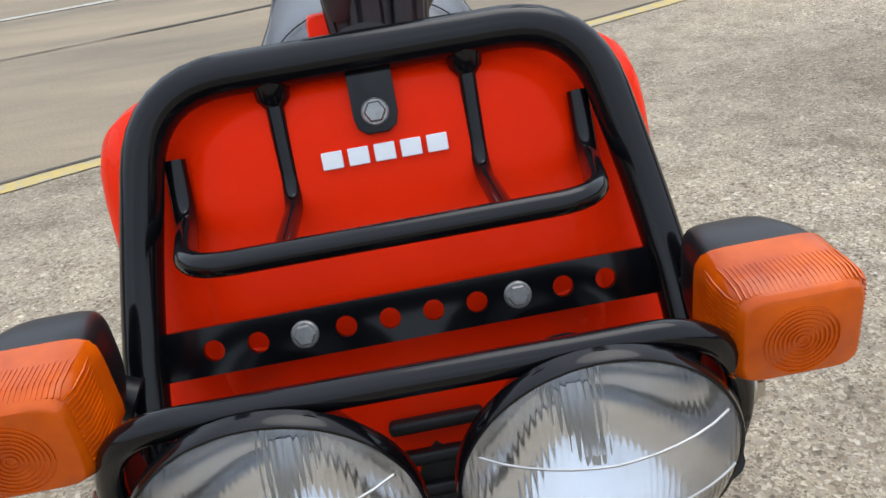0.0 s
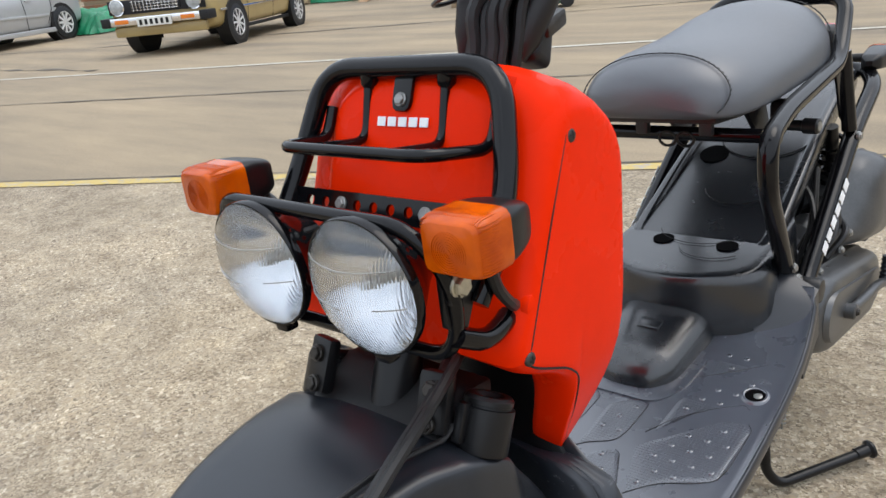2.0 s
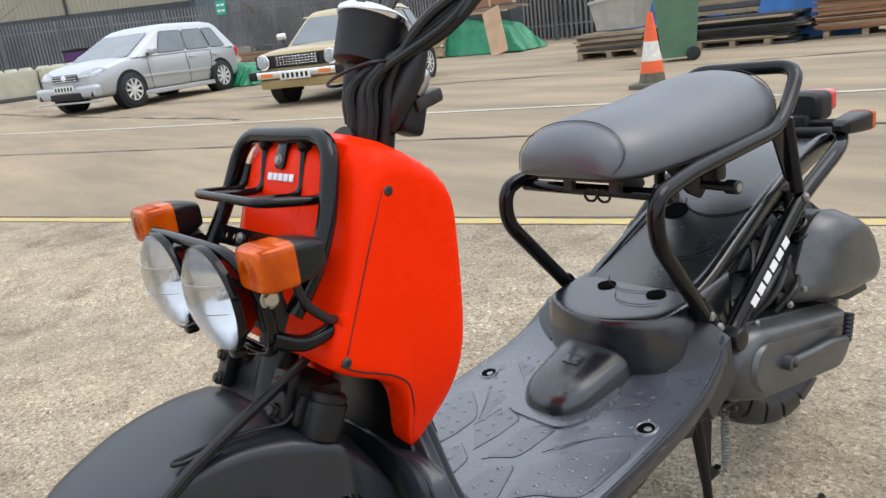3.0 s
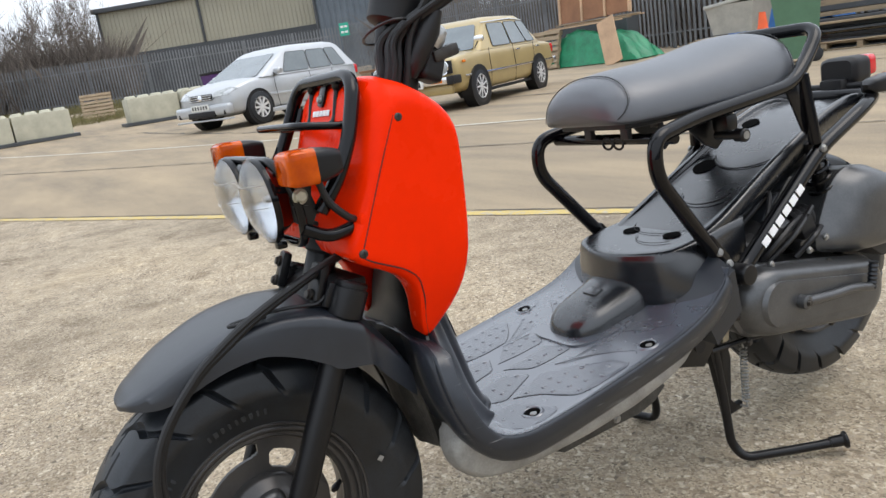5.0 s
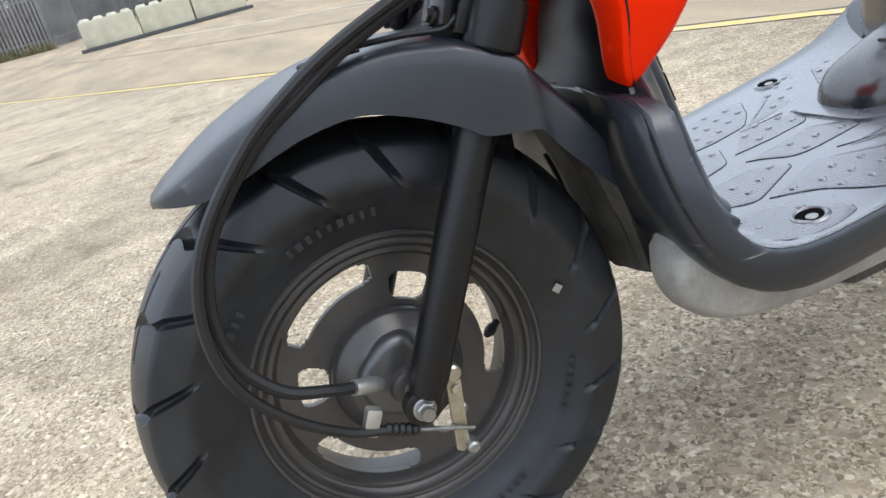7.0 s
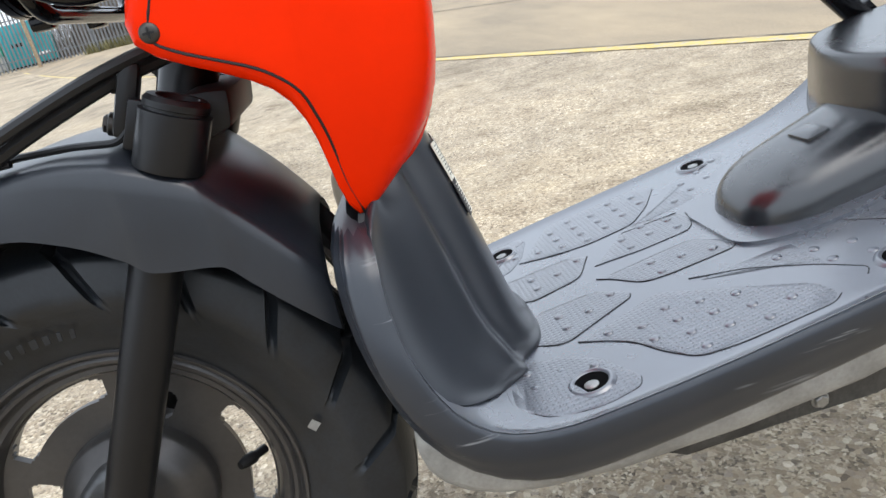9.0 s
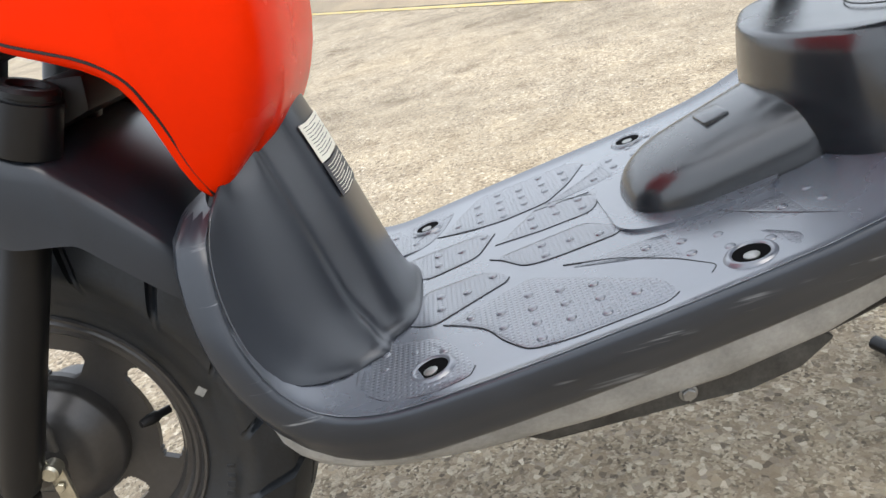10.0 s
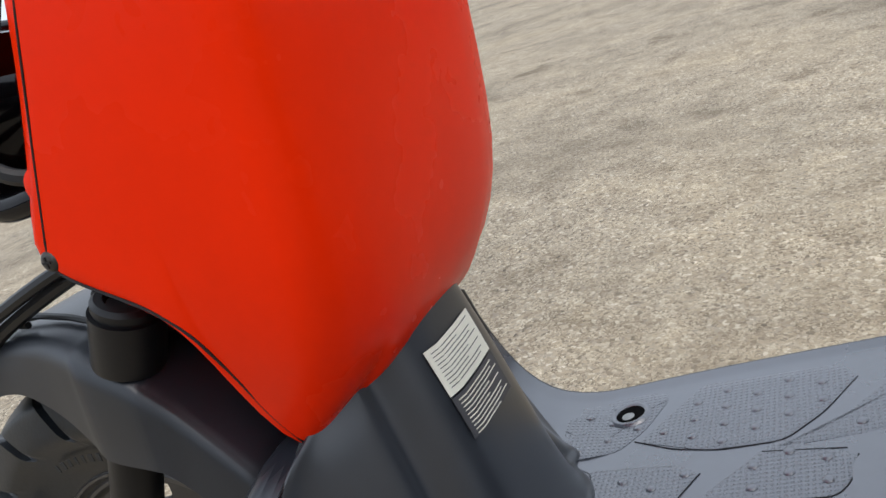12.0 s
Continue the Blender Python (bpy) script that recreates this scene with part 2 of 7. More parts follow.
def ground_material():
    """Worn concrete: exposed stones of several tints in sandy mortar, oil stains, tyre-darkened patches, a smoother roadway."""
    m, n, l, b = base_mat("worn_aggregate_concrete", 0.9, 0, 0.25)
    tc = n.new("ShaderNodeTexCoord")
    warp = n.new("ShaderNodeTexNoise")
    warp.inputs["Scale"].default_value = 60
    l.new(tc.outputs["Object"], warp.inputs["Vector"])
    add = n.new("ShaderNodeVectorMath")
    add.operation = 'MULTIPLY_ADD'
    add.inputs[1].default_value = (0.01, 0.01, 0.01)
    l.new(warp.outputs["Color"], add.inputs[0])
    l.new(tc.outputs["Object"], add.inputs[2])
    stones = []
    for scale in (120.0, 260.0):
        v = n.new("ShaderNodeTexVoronoi")
        v.inputs["Scale"].default_value = scale
        l.new(add.outputs["Vector"], v.inputs["Vector"])
        stones.append(v)
    sep = n.new("ShaderNodeSeparateColor")
    l.new(stones[0].outputs["Color"], sep.inputs["Color"])
    sep2 = n.new("ShaderNodeSeparateColor")
    l.new(stones[1].outputs["Color"], sep2.inputs["Color"])
    big_tint = ramp_node(n, l, sep.outputs["Red"], [(0.0, (0.10, 0.088, 0.076)), (0.16, (0.25, 0.21, 0.165)), (0.45, (0.46, 0.395, 0.30)), (0.70, (0.36, 0.33, 0.29)), (0.86, (0.58, 0.52, 0.42)), (1.0, (0.82, 0.77, 0.67))])
    small_tint = ramp_node(n, l, sep2.outputs["Red"], [(0.0, (0.09, 0.078, 0.066)), (0.28, (0.32, 0.275, 0.21)), (0.7, (0.51, 0.45, 0.355)), (1.0, (0.74, 0.69, 0.59))])
    pick = noise_node(n, l, 30, 4, 0.7)
    col = mix_node(n, l, ramp_node(n, l, pick, [(0.42, (0, 0, 0)), (0.58, (1, 1, 1))]), big_tint, small_tint)
    mortar = ramp_node(n, l, noise_node(n, l, 9, 5, 0.65), [(0.3, (0.285, 0.245, 0.185)), (0.7, (0.43, 0.38, 0.295))])
    worn = ramp_node(n, l, noise_node(n, l, 1.1, 6, 0.62), [(0.35, (0.02, 0.02, 0.02)), (0.66, (0.5, 0.5, 0.5))])
    col = mix_node(n, l, worn, col, mortar)
    stain = ramp_node(n, l, noise_node(n, l, 0.7, 5, 0.6), [(0.28, (0.55, 0.53, 0.51)), (0.5, (1, 0.985, 0.96)), (0.75, (1.16, 1.11, 1.02))])
    col = mix_node(n, l, 1.0, col, stain, 'MULTIPLY')
    patch = ramp_node(n, l, noise_node(n, l, 6.5, 6, 0.68), [(0.36, (0.74, 0.72, 0.70)), (0.52, (0.95, 0.945, 0.94)), (0.68, (1.08, 1.06, 1.02))])
    col = mix_node(n, l, 1.0, col, patch, 'MULTIPLY')
    oil = ramp_node(n, l, noise_node(n, l, 2.6, 3, 0.5), [(0.62, (1, 1, 1)), (0.76, (0.50, 0.47, 0.43))])
    col = mix_node(n, l, 1.0, col, oil, 'MULTIPLY')
    # past the yellow line the surface is a smoother roadway
    dot = n.new("ShaderNodeVectorMath")
    dot.operation = 'DOT_PRODUCT'
    dot.inputs[1].default_value = (-0.4202, 0.9074, 0)
    l.new(tc.outputs["Object"], dot.inputs[0])
    far = n.new("ShaderNodeMapRange")
    far.inputs["From Min"].default_value, far.inputs["From Max"].default_value = 2.76, 2.80
    l.new(dot.outputs["Value"], far.inputs["Value"])
    r1 = ramp_node(n, l, noise_node(n, l, 0.8, 6, 0.65, "Object", (0.35, 1.6, 1)), [(0.3, (0.235, 0.205, 0.165)), (0.7, (0.44, 0.365, 0.262))])
    r2 = ramp_node(n, l, noise_node(n, l, 90, 4, 0.7), [(0.3, (0.72, 0.72, 0.72)), (0.7, (1.05, 1.05, 1.05))])
    col = mix_node(n, l, far.outputs["Result"], col, mix_node(n, l, 1.0, mix_node(n, l, 1.0, r1, r2, 'MULTIPLY'), (1.06, 1.05, 1.03), 'MULTIPLY'))
    col = mix_node(n, l, 1.0, col, (0.92, 0.885, 0.835), 'MULTIPLY')
    l.new(col, b.inputs["Base Color"])
    h = mix_node(n, l, 0.5, stones[0].outputs["Distance"], stones[1].outputs["Distance"])
    h2 = mix_node(n, l, 0.5, h, noise_node(n, l, 240, 3, 0.7))
    bump_node(n, l, b, h2, 0.7, 0.007)
    return m


def paint_material(name, color, hole=0.42):
    """Road paint worn through to the concrete."""
    m, n, l, b = base_mat(name, 0.7)
    f = noise_node(n, l, 22, 6, 0.72)
    l.new(ramp_node(n, l, f, [(hole - 0.06, (0.36, 0.32, 0.25)), (hole + 0.03, scale3(color, 0.9)), (0.75, color)]), b.inputs["Base Color"])
    bump_node(n, l, b, noise_node(n, l, 150, 3), 0.35, 0.003)
    return m




def pad_material():
    """Footboard plastic with a close grid of moulded dots."""
    m, n, l, b = base_mat("dotted_pad_plastic", 0.30, 0, 1.0, 0.8)
    # base paled for reflected sky, as on the deck top
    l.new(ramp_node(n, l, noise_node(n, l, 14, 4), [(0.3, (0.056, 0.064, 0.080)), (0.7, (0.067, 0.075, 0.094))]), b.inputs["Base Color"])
    tc = n.new("ShaderNodeTexCoord")
    mul = n.new("ShaderNodeVectorMath")
    mul.operation = 'MULTIPLY'
    mul.inputs[1].default_value = (235, 235, 0)
    l.new(tc.outputs["Object"], mul.inputs[0])
    fr = n.new("ShaderNodeVectorMath")
    fr.operation = 'FRACTION'
    l.new(mul.outputs["Vector"], fr.inputs[0])
    ds = n.new("ShaderNodeVectorMath")
    ds.operation = 'DISTANCE'
    ds.inputs[1].default_value = (0.5, 0.5, 0)
    l.new(fr.outputs["Vector"], ds.inputs[0])
    bump_node(n, l, b, ramp_node(n, l, ds.outputs["Value"], [(0.18, (0, 0, 0)), (0.34, (1, 1, 1))]), 0.85, 0.0009)
    return m


def skirt_material():
    """Black plastic with pale scuffs drawn along the bike."""
    m, n, l, b = base_mat("scuffed_black_plastic", 0.30, 0, 0.55)
    f1 = noise_node(n, l, 11, 4)
    f2 = noise_node(n, l, 900, 3)
    streak = noise_node(n, l, 60, 3, 0.7, "Object", (1.0, 0.16, 2.2))
    where = noise_node(n, l, 9, 3, 0.6)
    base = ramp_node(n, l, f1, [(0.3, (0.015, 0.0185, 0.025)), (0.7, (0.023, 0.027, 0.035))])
    mask = n.new("ShaderNodeMath")
    mask.operation = 'MULTIPLY'
    l.new(ramp_node(n, l, streak, [(0.63, (0, 0, 0)), (0.72, (1, 1, 1))]), mask.inputs[0])
    l.new(ramp_node(n, l, where, [(0.46, (0, 0, 0)), (0.58, (0.8, 0.8, 0.8))]), mask.inputs[1])
    l.new(mix_node(n, l, mask.outputs["Value"], base, (0.24, 0.25, 0.26)), b.inputs["Base Color"])
    bump_node(n, l, b, f2, 0.06, 0.0006)
    return m


SKIRT_M = skirt_material()
PAD_M = pad_material()
GROUND_M = ground_material()
YELLOW_P = paint_material("worn_yellow_paint", (0.52, 0.385, 0.12), 0.465)
WHITE_P = paint_material("worn_white_paint", (0.53, 0.50, 0.42), 0.49)
CRACK_M = surface("dark_joint_fill", (0.11, 0.095, 0.075), 0.9, vary=0.3, big=4, fine=90, bump=0.2)


# ---- mesh helpers ----
def part(name, bm, mat, parent=None, label="", smooth=True, angle=38, kind=""):
    bmesh.ops.recalc_face_normals(bm, faces=bm.faces)
    lim = radians(angle)
    for f in bm.faces:
        f.smooth = smooth
    for e in bm.edges:
        e.smooth = len(e.link_faces) == 2 and e.calc_face_angle(3.0) < lim
    me = bpy.data.meshes.new(name)
    bm.to_mesh(me)
    bm.free()
    me.materials.append(mat)
    ob = new(name, me)
    ob.parent = parent
    return tagged(ob, label, "", "", kind)


def thing(name, label, category, group="", m=None):
    ob = new(name)
    ob.empty_display_size = 0.1
    if m is not None:
        ob.matrix_world = m
    return tagged(ob, label, category, group)


def smooth_more(ob, levels=1):
    k = ob.modifiers.new("rounding", 'SUBSURF')
    k.levels = k.render_levels = levels
    return ob


def V(*a):
    return Vector(a)


def fillet(pts, rad, steps=5, closed=False):
    """Round the corners of a polyline."""
    pts = [Vector(p) for p in pts]
    n, out = len(pts), []
    for i, p in enumerate(pts):
        if not closed and i in (0, n - 1):
            out.append(p)
            continue
        a, b = pts[i - 1] - p, pts[(i + 1) % n] - p
        r = min(rad, a.length * 0.48, b.length * 0.48)
        a, b = p + a.normalized() * r, p + b.normalized() * r
        for k in range(steps + 1):
            s = k / steps
            out.append(a * (1 - s) ** 2 + p * 2 * s * (1 - s) + b * s * s)
    return out


def spline(pts, steps=6):
    """A smooth curve through points."""
    p = [Vector(q) for q in pts]
    p = [p[0] * 2 - p[1]] + p + [p[-1] * 2 - p[-2]]
    out = []
    for i in range(1, len(p) - 2):
        for k in range(steps):
            t = k / steps
            out.append(0.5 * (2 * p[i] + (p[i + 1] - p[i - 1]) * t + (2 * p[i - 1] - 5 * p[i] + 4 * p[i + 1] - p[i + 2]) * t * t + (3 * p[i] - p[i - 1] - 3 * p[i + 1] + p[i + 2]) * t ** 3))
    return out + [p[-2]]


def sweep(bm, pts, r, seg=10, closed=False, flat=1.0):
    """A round bar along a line; r may be a function of 0..1."""
    pts = [Vector(p) for p in pts]
    n = len(pts)
    rings, nrm = [], None
    for i, p in enumerate(pts):
        if closed:
            tan = (pts[(i + 1) % n] - pts[i - 1]).normalized()
        else:
            tan = (pts[min(i + 1, n - 1)] - pts[max(i - 1, 0)]).normalized()
        if nrm is None:
            nrm = tan.orthogonal().normalized()
        nrm = (nrm - tan * nrm.dot(tan)).normalized()
        bi = tan.cross(nrm)
        rr = r(i / (n - 1)) if callable(r) else r
        rings.append([bm.verts.new(p + (nrm * math.cos(a) + bi * math.sin(a) * flat) * rr) for a in (2 * math.pi * k / seg for k in range(seg))])
    for i in range(n if closed else n - 1):
        a, b = rings[i], rings[(i + 1) % n]
        for k in range(seg):
            bm.faces.new((a[k], a[(k + 1) % seg], b[(k + 1) % seg], b[k]))
    if not closed:
        bm.faces.new(rings[0][::-1])
        bm.faces.new(rings[-1])
    return bm


def bar(pts, r, seg=10, rad=0.0, steps=5, closed=False):
    return sweep(bmesh.new(), fillet(pts, rad, steps, closed) if rad else pts, r, seg, closed)


def cable(pts, r=0.004, seg=8, steps=7):
    return sweep(bmesh.new(), spline(pts, steps), r, seg)


def frame_to(axis):
    """A turn that lays z along axis."""
    return Vector((0, 0, 1)).rotation_difference(Vector(axis).normalized()).to_matrix().to_4x4()


def lathe(bm, profile, at=(0, 0, 0), axis=(1, 0, 0), seg=32, cap=True):
    """Turn (along, radius) pairs round an axis."""
    m = Matrix.Translation(at) @ frame_to(axis)
    rings = [[bm.verts.new(m @ V(r * math.cos(a), r * math.sin(a), h)) for a in (2 * math.pi * k / seg for k in range(seg))] for h, r in profile]
    for a, b in zip(rings, rings[1:]):
        for k in range(seg):
            bm.faces.new((a[k], a[(k + 1) % seg], b[(k + 1) % seg], b[k]))
    if cap:
        bm.faces.new(rings[0][::-1])
        bm.faces.new(rings[-1])
    return bm


def turned(profile, at=(0, 0, 0), axis=(1, 0, 0), seg=32, cap=True):
    return lathe(bmesh.new(), profile, at, axis, seg, cap)


def loft(rings, cap=True, closed=True):
    bm = bmesh.new()
    vs = [[bm.verts.new(p) for p in r] for r in rings]
    n = len(vs[0])
    for a, b in zip(vs, vs[1:]):
        for k in range(n if closed else n - 1):
            bm.faces.new((a[k], a[(k + 1) % n], b[(k + 1) % n], b[k]))
    if cap and closed:
        bm.faces.new(vs[0][::-1])
        bm.faces.new(vs[-1])
    return bm


def box_into(bm, size, m=None, bevel=0.0, seg=2):
    r = bmesh.ops.create_cube(bm, size=1.0, matrix=(m or Matrix()) @ Matrix.Diagonal((*size, 1)))
    if bevel:
        es = list({e for v in r["verts"] for e in v.link_edges})
        bmesh.ops.bevel(bm, geom=es, offset=bevel, segments=seg, affect='EDGES', profile=0.6)
    return bm


def rbox(size, m=None, bevel=0.004, seg=2):
    return box_into(bmesh.new(), size, m, bevel, seg)


def prism(poly, a0, a1, axis="x", bevel=0.0, seg=2):
    """A flat outline made thick along one axis. poly: pairs in the other two axes, in order."""
    put = {"x": lambda a, u, w: (a, u, w), "y": lambda a, u, w: (u, a, w), "z": lambda a, u, w: (u, w, a)}[axis]
    bm = loft([[put(a0, *p) for p in poly], [put(a1, *p) for p in poly]])
    if bevel:
        bmesh.ops.bevel(bm, geom=list(bm.edges), offset=bevel, segments=seg, affect='EDGES', profile=0.6)
    return bm


def thick_sheet(grid, t):
    """A sheet through a grid of points, t thick, rounded off by its own edge walls."""
    bm = bmesh.new()
    rows = [[bm.verts.new(p) for p in r] for r in grid]
    for a, b in zip(rows, rows[1:]):
        for k in range(len(a) - 1):
            bm.faces.new((a[k], a[k + 1], b[k + 1], b[k]))
    bm.normal_update()
    bmesh.ops.solidify(bm, geom=list(bm.faces), thickness=t)
    return bm


def bolt(at, axis, r=0.007, mat=None, parent=None, name="bolt", washer=True, label=""):
    """A flanged hexagon head."""
    m = Matrix.Translation(at) @ frame_to(axis)
    bm = bmesh.new()
    if washer:
        lathe(bm, [(-0.003, r * 1.25), (0.0012, r * 1.25), (0.002, r * 1.1)], at, axis, 18)
    ring = lambda h, k: [bm.verts.new(m @ V(k * math.cos(a), k * math.sin(a), h)) for a in (math.pi / 3 * i for i in range(6))]
    a, b, c = ring(0.001, r), ring(r * 0.62, r), ring(r * 0.78, r * 0.85)
    for p, q in ((a, b), (b, c)):
        for k in range(6):
            bm.faces.new((p[k], p[(k + 1) % 6], q[(k + 1) % 6], q[k]))
    bm.faces.new(c)
    return part(name, bm, mat or BOLT_M, parent, label, angle=25)


def screw(at, axis, r=0.006, mat=None, parent=None):
    """A domed cross-head screw."""
    bm = turned([(-0.002, r), (0.0008, r), (0.002, r * 0.85), (0.0028, r * 0.5), (0.003, r * 0.15)], at, axis, 18)
    m = Matrix.Translation(at) @ frame_to(axis)
    ob = part("screw", bm, mat or DARKBOLT, parent)
    cross = bmesh.new()
    for a in (0, 90):
        box_into(cross, (r * 1.1, r * 0.22, 0.0008), m @ pose(0, 0, 0.003, 0, 0, a))
    part("slot", cross, BLACKTRIM, ob)
    return ob


# ---- the ground ----
LINE_U, LINE_N = V(0.9074, 0.4202, 0), V(-0.4202, 0.9074, 0)


def rise(x, y):
    """The yard climbs gently towards its far fences."""
    r = math.hypot(x, y)
    return 0.0 if r < 10 else 0.0008 * (min(r, 46) - 10) ** 2


def build_ground():
    bm = bmesh.new()
    radii = [0.6, 1.2, 2, 3, 4.5, 6, 8, 10, 12, 14, 17, 20, 24, 28, 33, 38, 42, 46, 60, 100, 200, 500, 1500]
    seg = 96
    mid = bm.verts.new((0, 0, 0))
    rings = []
    for r in radii:
        ring = []
        for k in range(seg):
            a = 2 * math.pi * k / seg
            x, y = r * math.cos(a), r * math.sin(a)
            ring.append(bm.verts.new((x, y, rise(x, y))))
        rings.append(ring)
    for k in range(seg):
        bm.faces.new((mid, rings[0][k], rings[0][(k + 1) % seg]))
    for a, b in zip(rings, rings[1:]):
        for k in range(seg):
            bm.faces.new((a[k], b[k], b[(k + 1) % seg], a[(k + 1) % seg]))
    ob = part("ground", bm, GROUND_M)
    tagged(ob, "worn grey-brown concrete yard with exposed pebbles and stains", "ground", kind="structure")


def strip(name, p, q, width, mat, label, lift=0.004, wob=0.004, step=0.35, seed=1):
    """A painted line or filled joint laid on the yard, with ragged edges."""
    rng = random.Random(seed)
    p, q = V(*p, 0), V(*q, 0)
    n = int((q - p).length / step)
    side = (q - p).normalized().cross(V(0, 0, 1))
    bm = bmesh.new()
    rows = []
    for i in range(n + 1):
        c = p.lerp(q, i / n) + side * rng.uniform(-wob, wob)
        w = width / 2 + rng.uniform(-wob, wob)
        row = []
        for s in (-1, 1):
            v = c + side * s * w
            row.append(bm.verts.new((v.x, v.y, rise(v.x, v.y) + lift)))
        rows.append(row)
    for a, b in zip(rows, rows[1:]):
        bm.faces.new((a[0], a[1], b[1], b[0]))
    ob = part(name, bm, mat)
    tagged(ob, label, name.replace("_", " "), kind="structure")


build_ground()
at_line = lambda s, off=0.0: tuple((LINE_U * s + LINE_N * (2.744 + off)).to_2d())
strip("yellow_line", at_line(-34), at_line(9), 0.088, YELLOW_P, "long worn yellow painted line across the concrete", 0.004, 0.004, 0.12)
strip("white_line", (-30, -3.2), (9, 10.25), 0.10, WHITE_P, "faded white painted line across the roadway", 0.005, 0.006, 0.3)
strip("road_joint", (-30, -6.1), (9, 8.95), 0.035, CRACK_M, "dark filled joint between concrete bays", 0.006, 0.012, 0.3, 3)
strip("road_joint", at_line(-30, 0.075), at_line(9, 0.075), 0.016, CRACK_M, "dark joint along the yellow line", 0.003, 0.006, 0.2, 4)
strip("road_joint", (-24, 2.2), (6, 13.4), 0.05, CRACK_M, "dark filled joint between concrete bays", 0.006, 0.03, 0.4, 5)
strip("road_joint", (-21, 3.4), (-9.2, 4.4), 0.06, CRACK_M, "dark cracked joint between concrete bays", 0.007, 0.05, 0.3, 6)


# ---- the scooter ----
scooter = thing("scooter", "red and black small motor scooter on its centre stand on concrete", "scooter", m=LEAN)
AXLE = V(0, 0, 0.238)
BOTH = (1, -1)


def tyre_mesh(R, W, rim, at, pitches=18):
    """A fat tyre whose wide curved grooves leave big shoulder blocks."""
    per, nv = 26, 72
    nu = pitches * per
    bm = bmesh.new()
    rows = []
    for i in range(nu):
        row = []
        for j in range(nv + 1):
            s = -1 + 2 * j / nv
            th = abs(s)
            if th < 0.62:
                q = th / 0.62
                x, r = W * 0.86 * q, R - 0.016 * q ** 2.2
            else:
                q = (th - 0.62) / 0.38
                x = W * (0.86 + 0.14 * math.sin(min(1, q * 1.6) * math.pi / 2) - 0.75 * max(0, q - 0.35) ** 1.3)
                r = (R - 0.016) * (1 - q) + rim * q
            side = 1 if s >= 0 else -1
            # the mesh itself bends like an S, so that each groove keeps to its own lines
            bend = 0.40 * th + 0.14 * math.sin(th * 6.6) + 1.9 * max(0.0, th - 0.45) ** 1.2
            a = 2 * math.pi * (i / per - bend) / pitches
            u = (i / per + (0.5 if side < 0 else 0)) % 1.0
            cut = 0.0
            half = 0.050 + 0.016 * th
            off = abs(u - 0.5) / half
            if th < 0.80 and off < 1.0:
                cut = 0.0085 * (1 - off ** 4) * min(1.0, 0.25 + (0.80 - th) / 0.10)
            # a narrow sipe runs round the crown, stepping sideways from block to block
            sipe = 10 if int(i / per + (0.5 if side < 0 else 0)) % 2 else 4
            if abs(j - nv // 2) == sipe:
                cut = max(cut, 0.0055)
            lean_ = min(1.0, max(0.0, (th - 0.38) / 0.26))
            r -= cut * (1 - 0.55 * lean_)
            x -= cut * 0.95 * lean_
            if th > 0.79:  # the sidewall lies a step below the tread blocks
                x -= 0.0030 * min(1.0, (th - 0.79) / 0.02) * min(1.0, (1.0 - th) / 0.06)
            row.append(bm.verts.new((at[0] + side * x, at[1] + r * math.cos(a), at[2] + r * math.sin(a))))
        rows.append(row)
    for i in range(nu):
        a, b = rows[i], rows[(i + 1) % nu]
        for j in range(nv):
            bm.faces.new((a[j], a[j + 1], b[j + 1], b[j]))
    return bm


def rim_disc(at, x0, x1, r0, r1, windows, seg=144, nr=14):
    """A wheel disc with windows cut through. windows: (middle angle, half angle, inner radius, outer radius)."""
    bm = bmesh.new()
    grid = {}

    def vert(i, j, x):
        key = (i % seg, j, x)
        if key not in grid:
            a, r = 2 * math.pi * i / seg, r0 + (r1 - r0) * j / nr
            grid[key] = bm.verts.new((at[0] + x, at[1] + r * math.cos(a), at[2] + r * math.sin(a)))
        return grid[key]

    def hole(i, j):
        a, r = 360 * (i + 0.5) / seg, r0 + (r1 - r0) * (j + 0.5) / nr
        for c, h, ra, rb in windows:
            d = abs((a - c + 180) % 360 - 180)
            u, w = d / h, abs(r - (ra + rb) / 2) / ((rb - ra) / 2)
            if u ** 4 + w ** 4 < 1:
                return True
        return False
    cells = {(i, j) for i in range(seg) for j in range(nr) if not hole(i, j)}
    for i, j in cells:
        for x in (x0, x1):
            bm.faces.new([vert(i + a, j + b, x) for a, b in ((0, 0), (1, 0), (1, 1), (0, 1))])
        for di, dj, e in ((1, 0, ((1, 0), (1, 1))), (-1, 0, ((0, 0), (0, 1))), (0, 1, ((0, 1), (1, 1))), (0, -1, ((0, 0), (1, 0)))):
            if ((i + di) % seg, j + dj) not in cells:
                (a, b), (c, d) = e
                bm.faces.new([vert(i + a, j + b, x0), vert(i + c, j + d, x0), vert(i + c, j + d, x1), vert(i + a, j + b, x1)])
    return bm


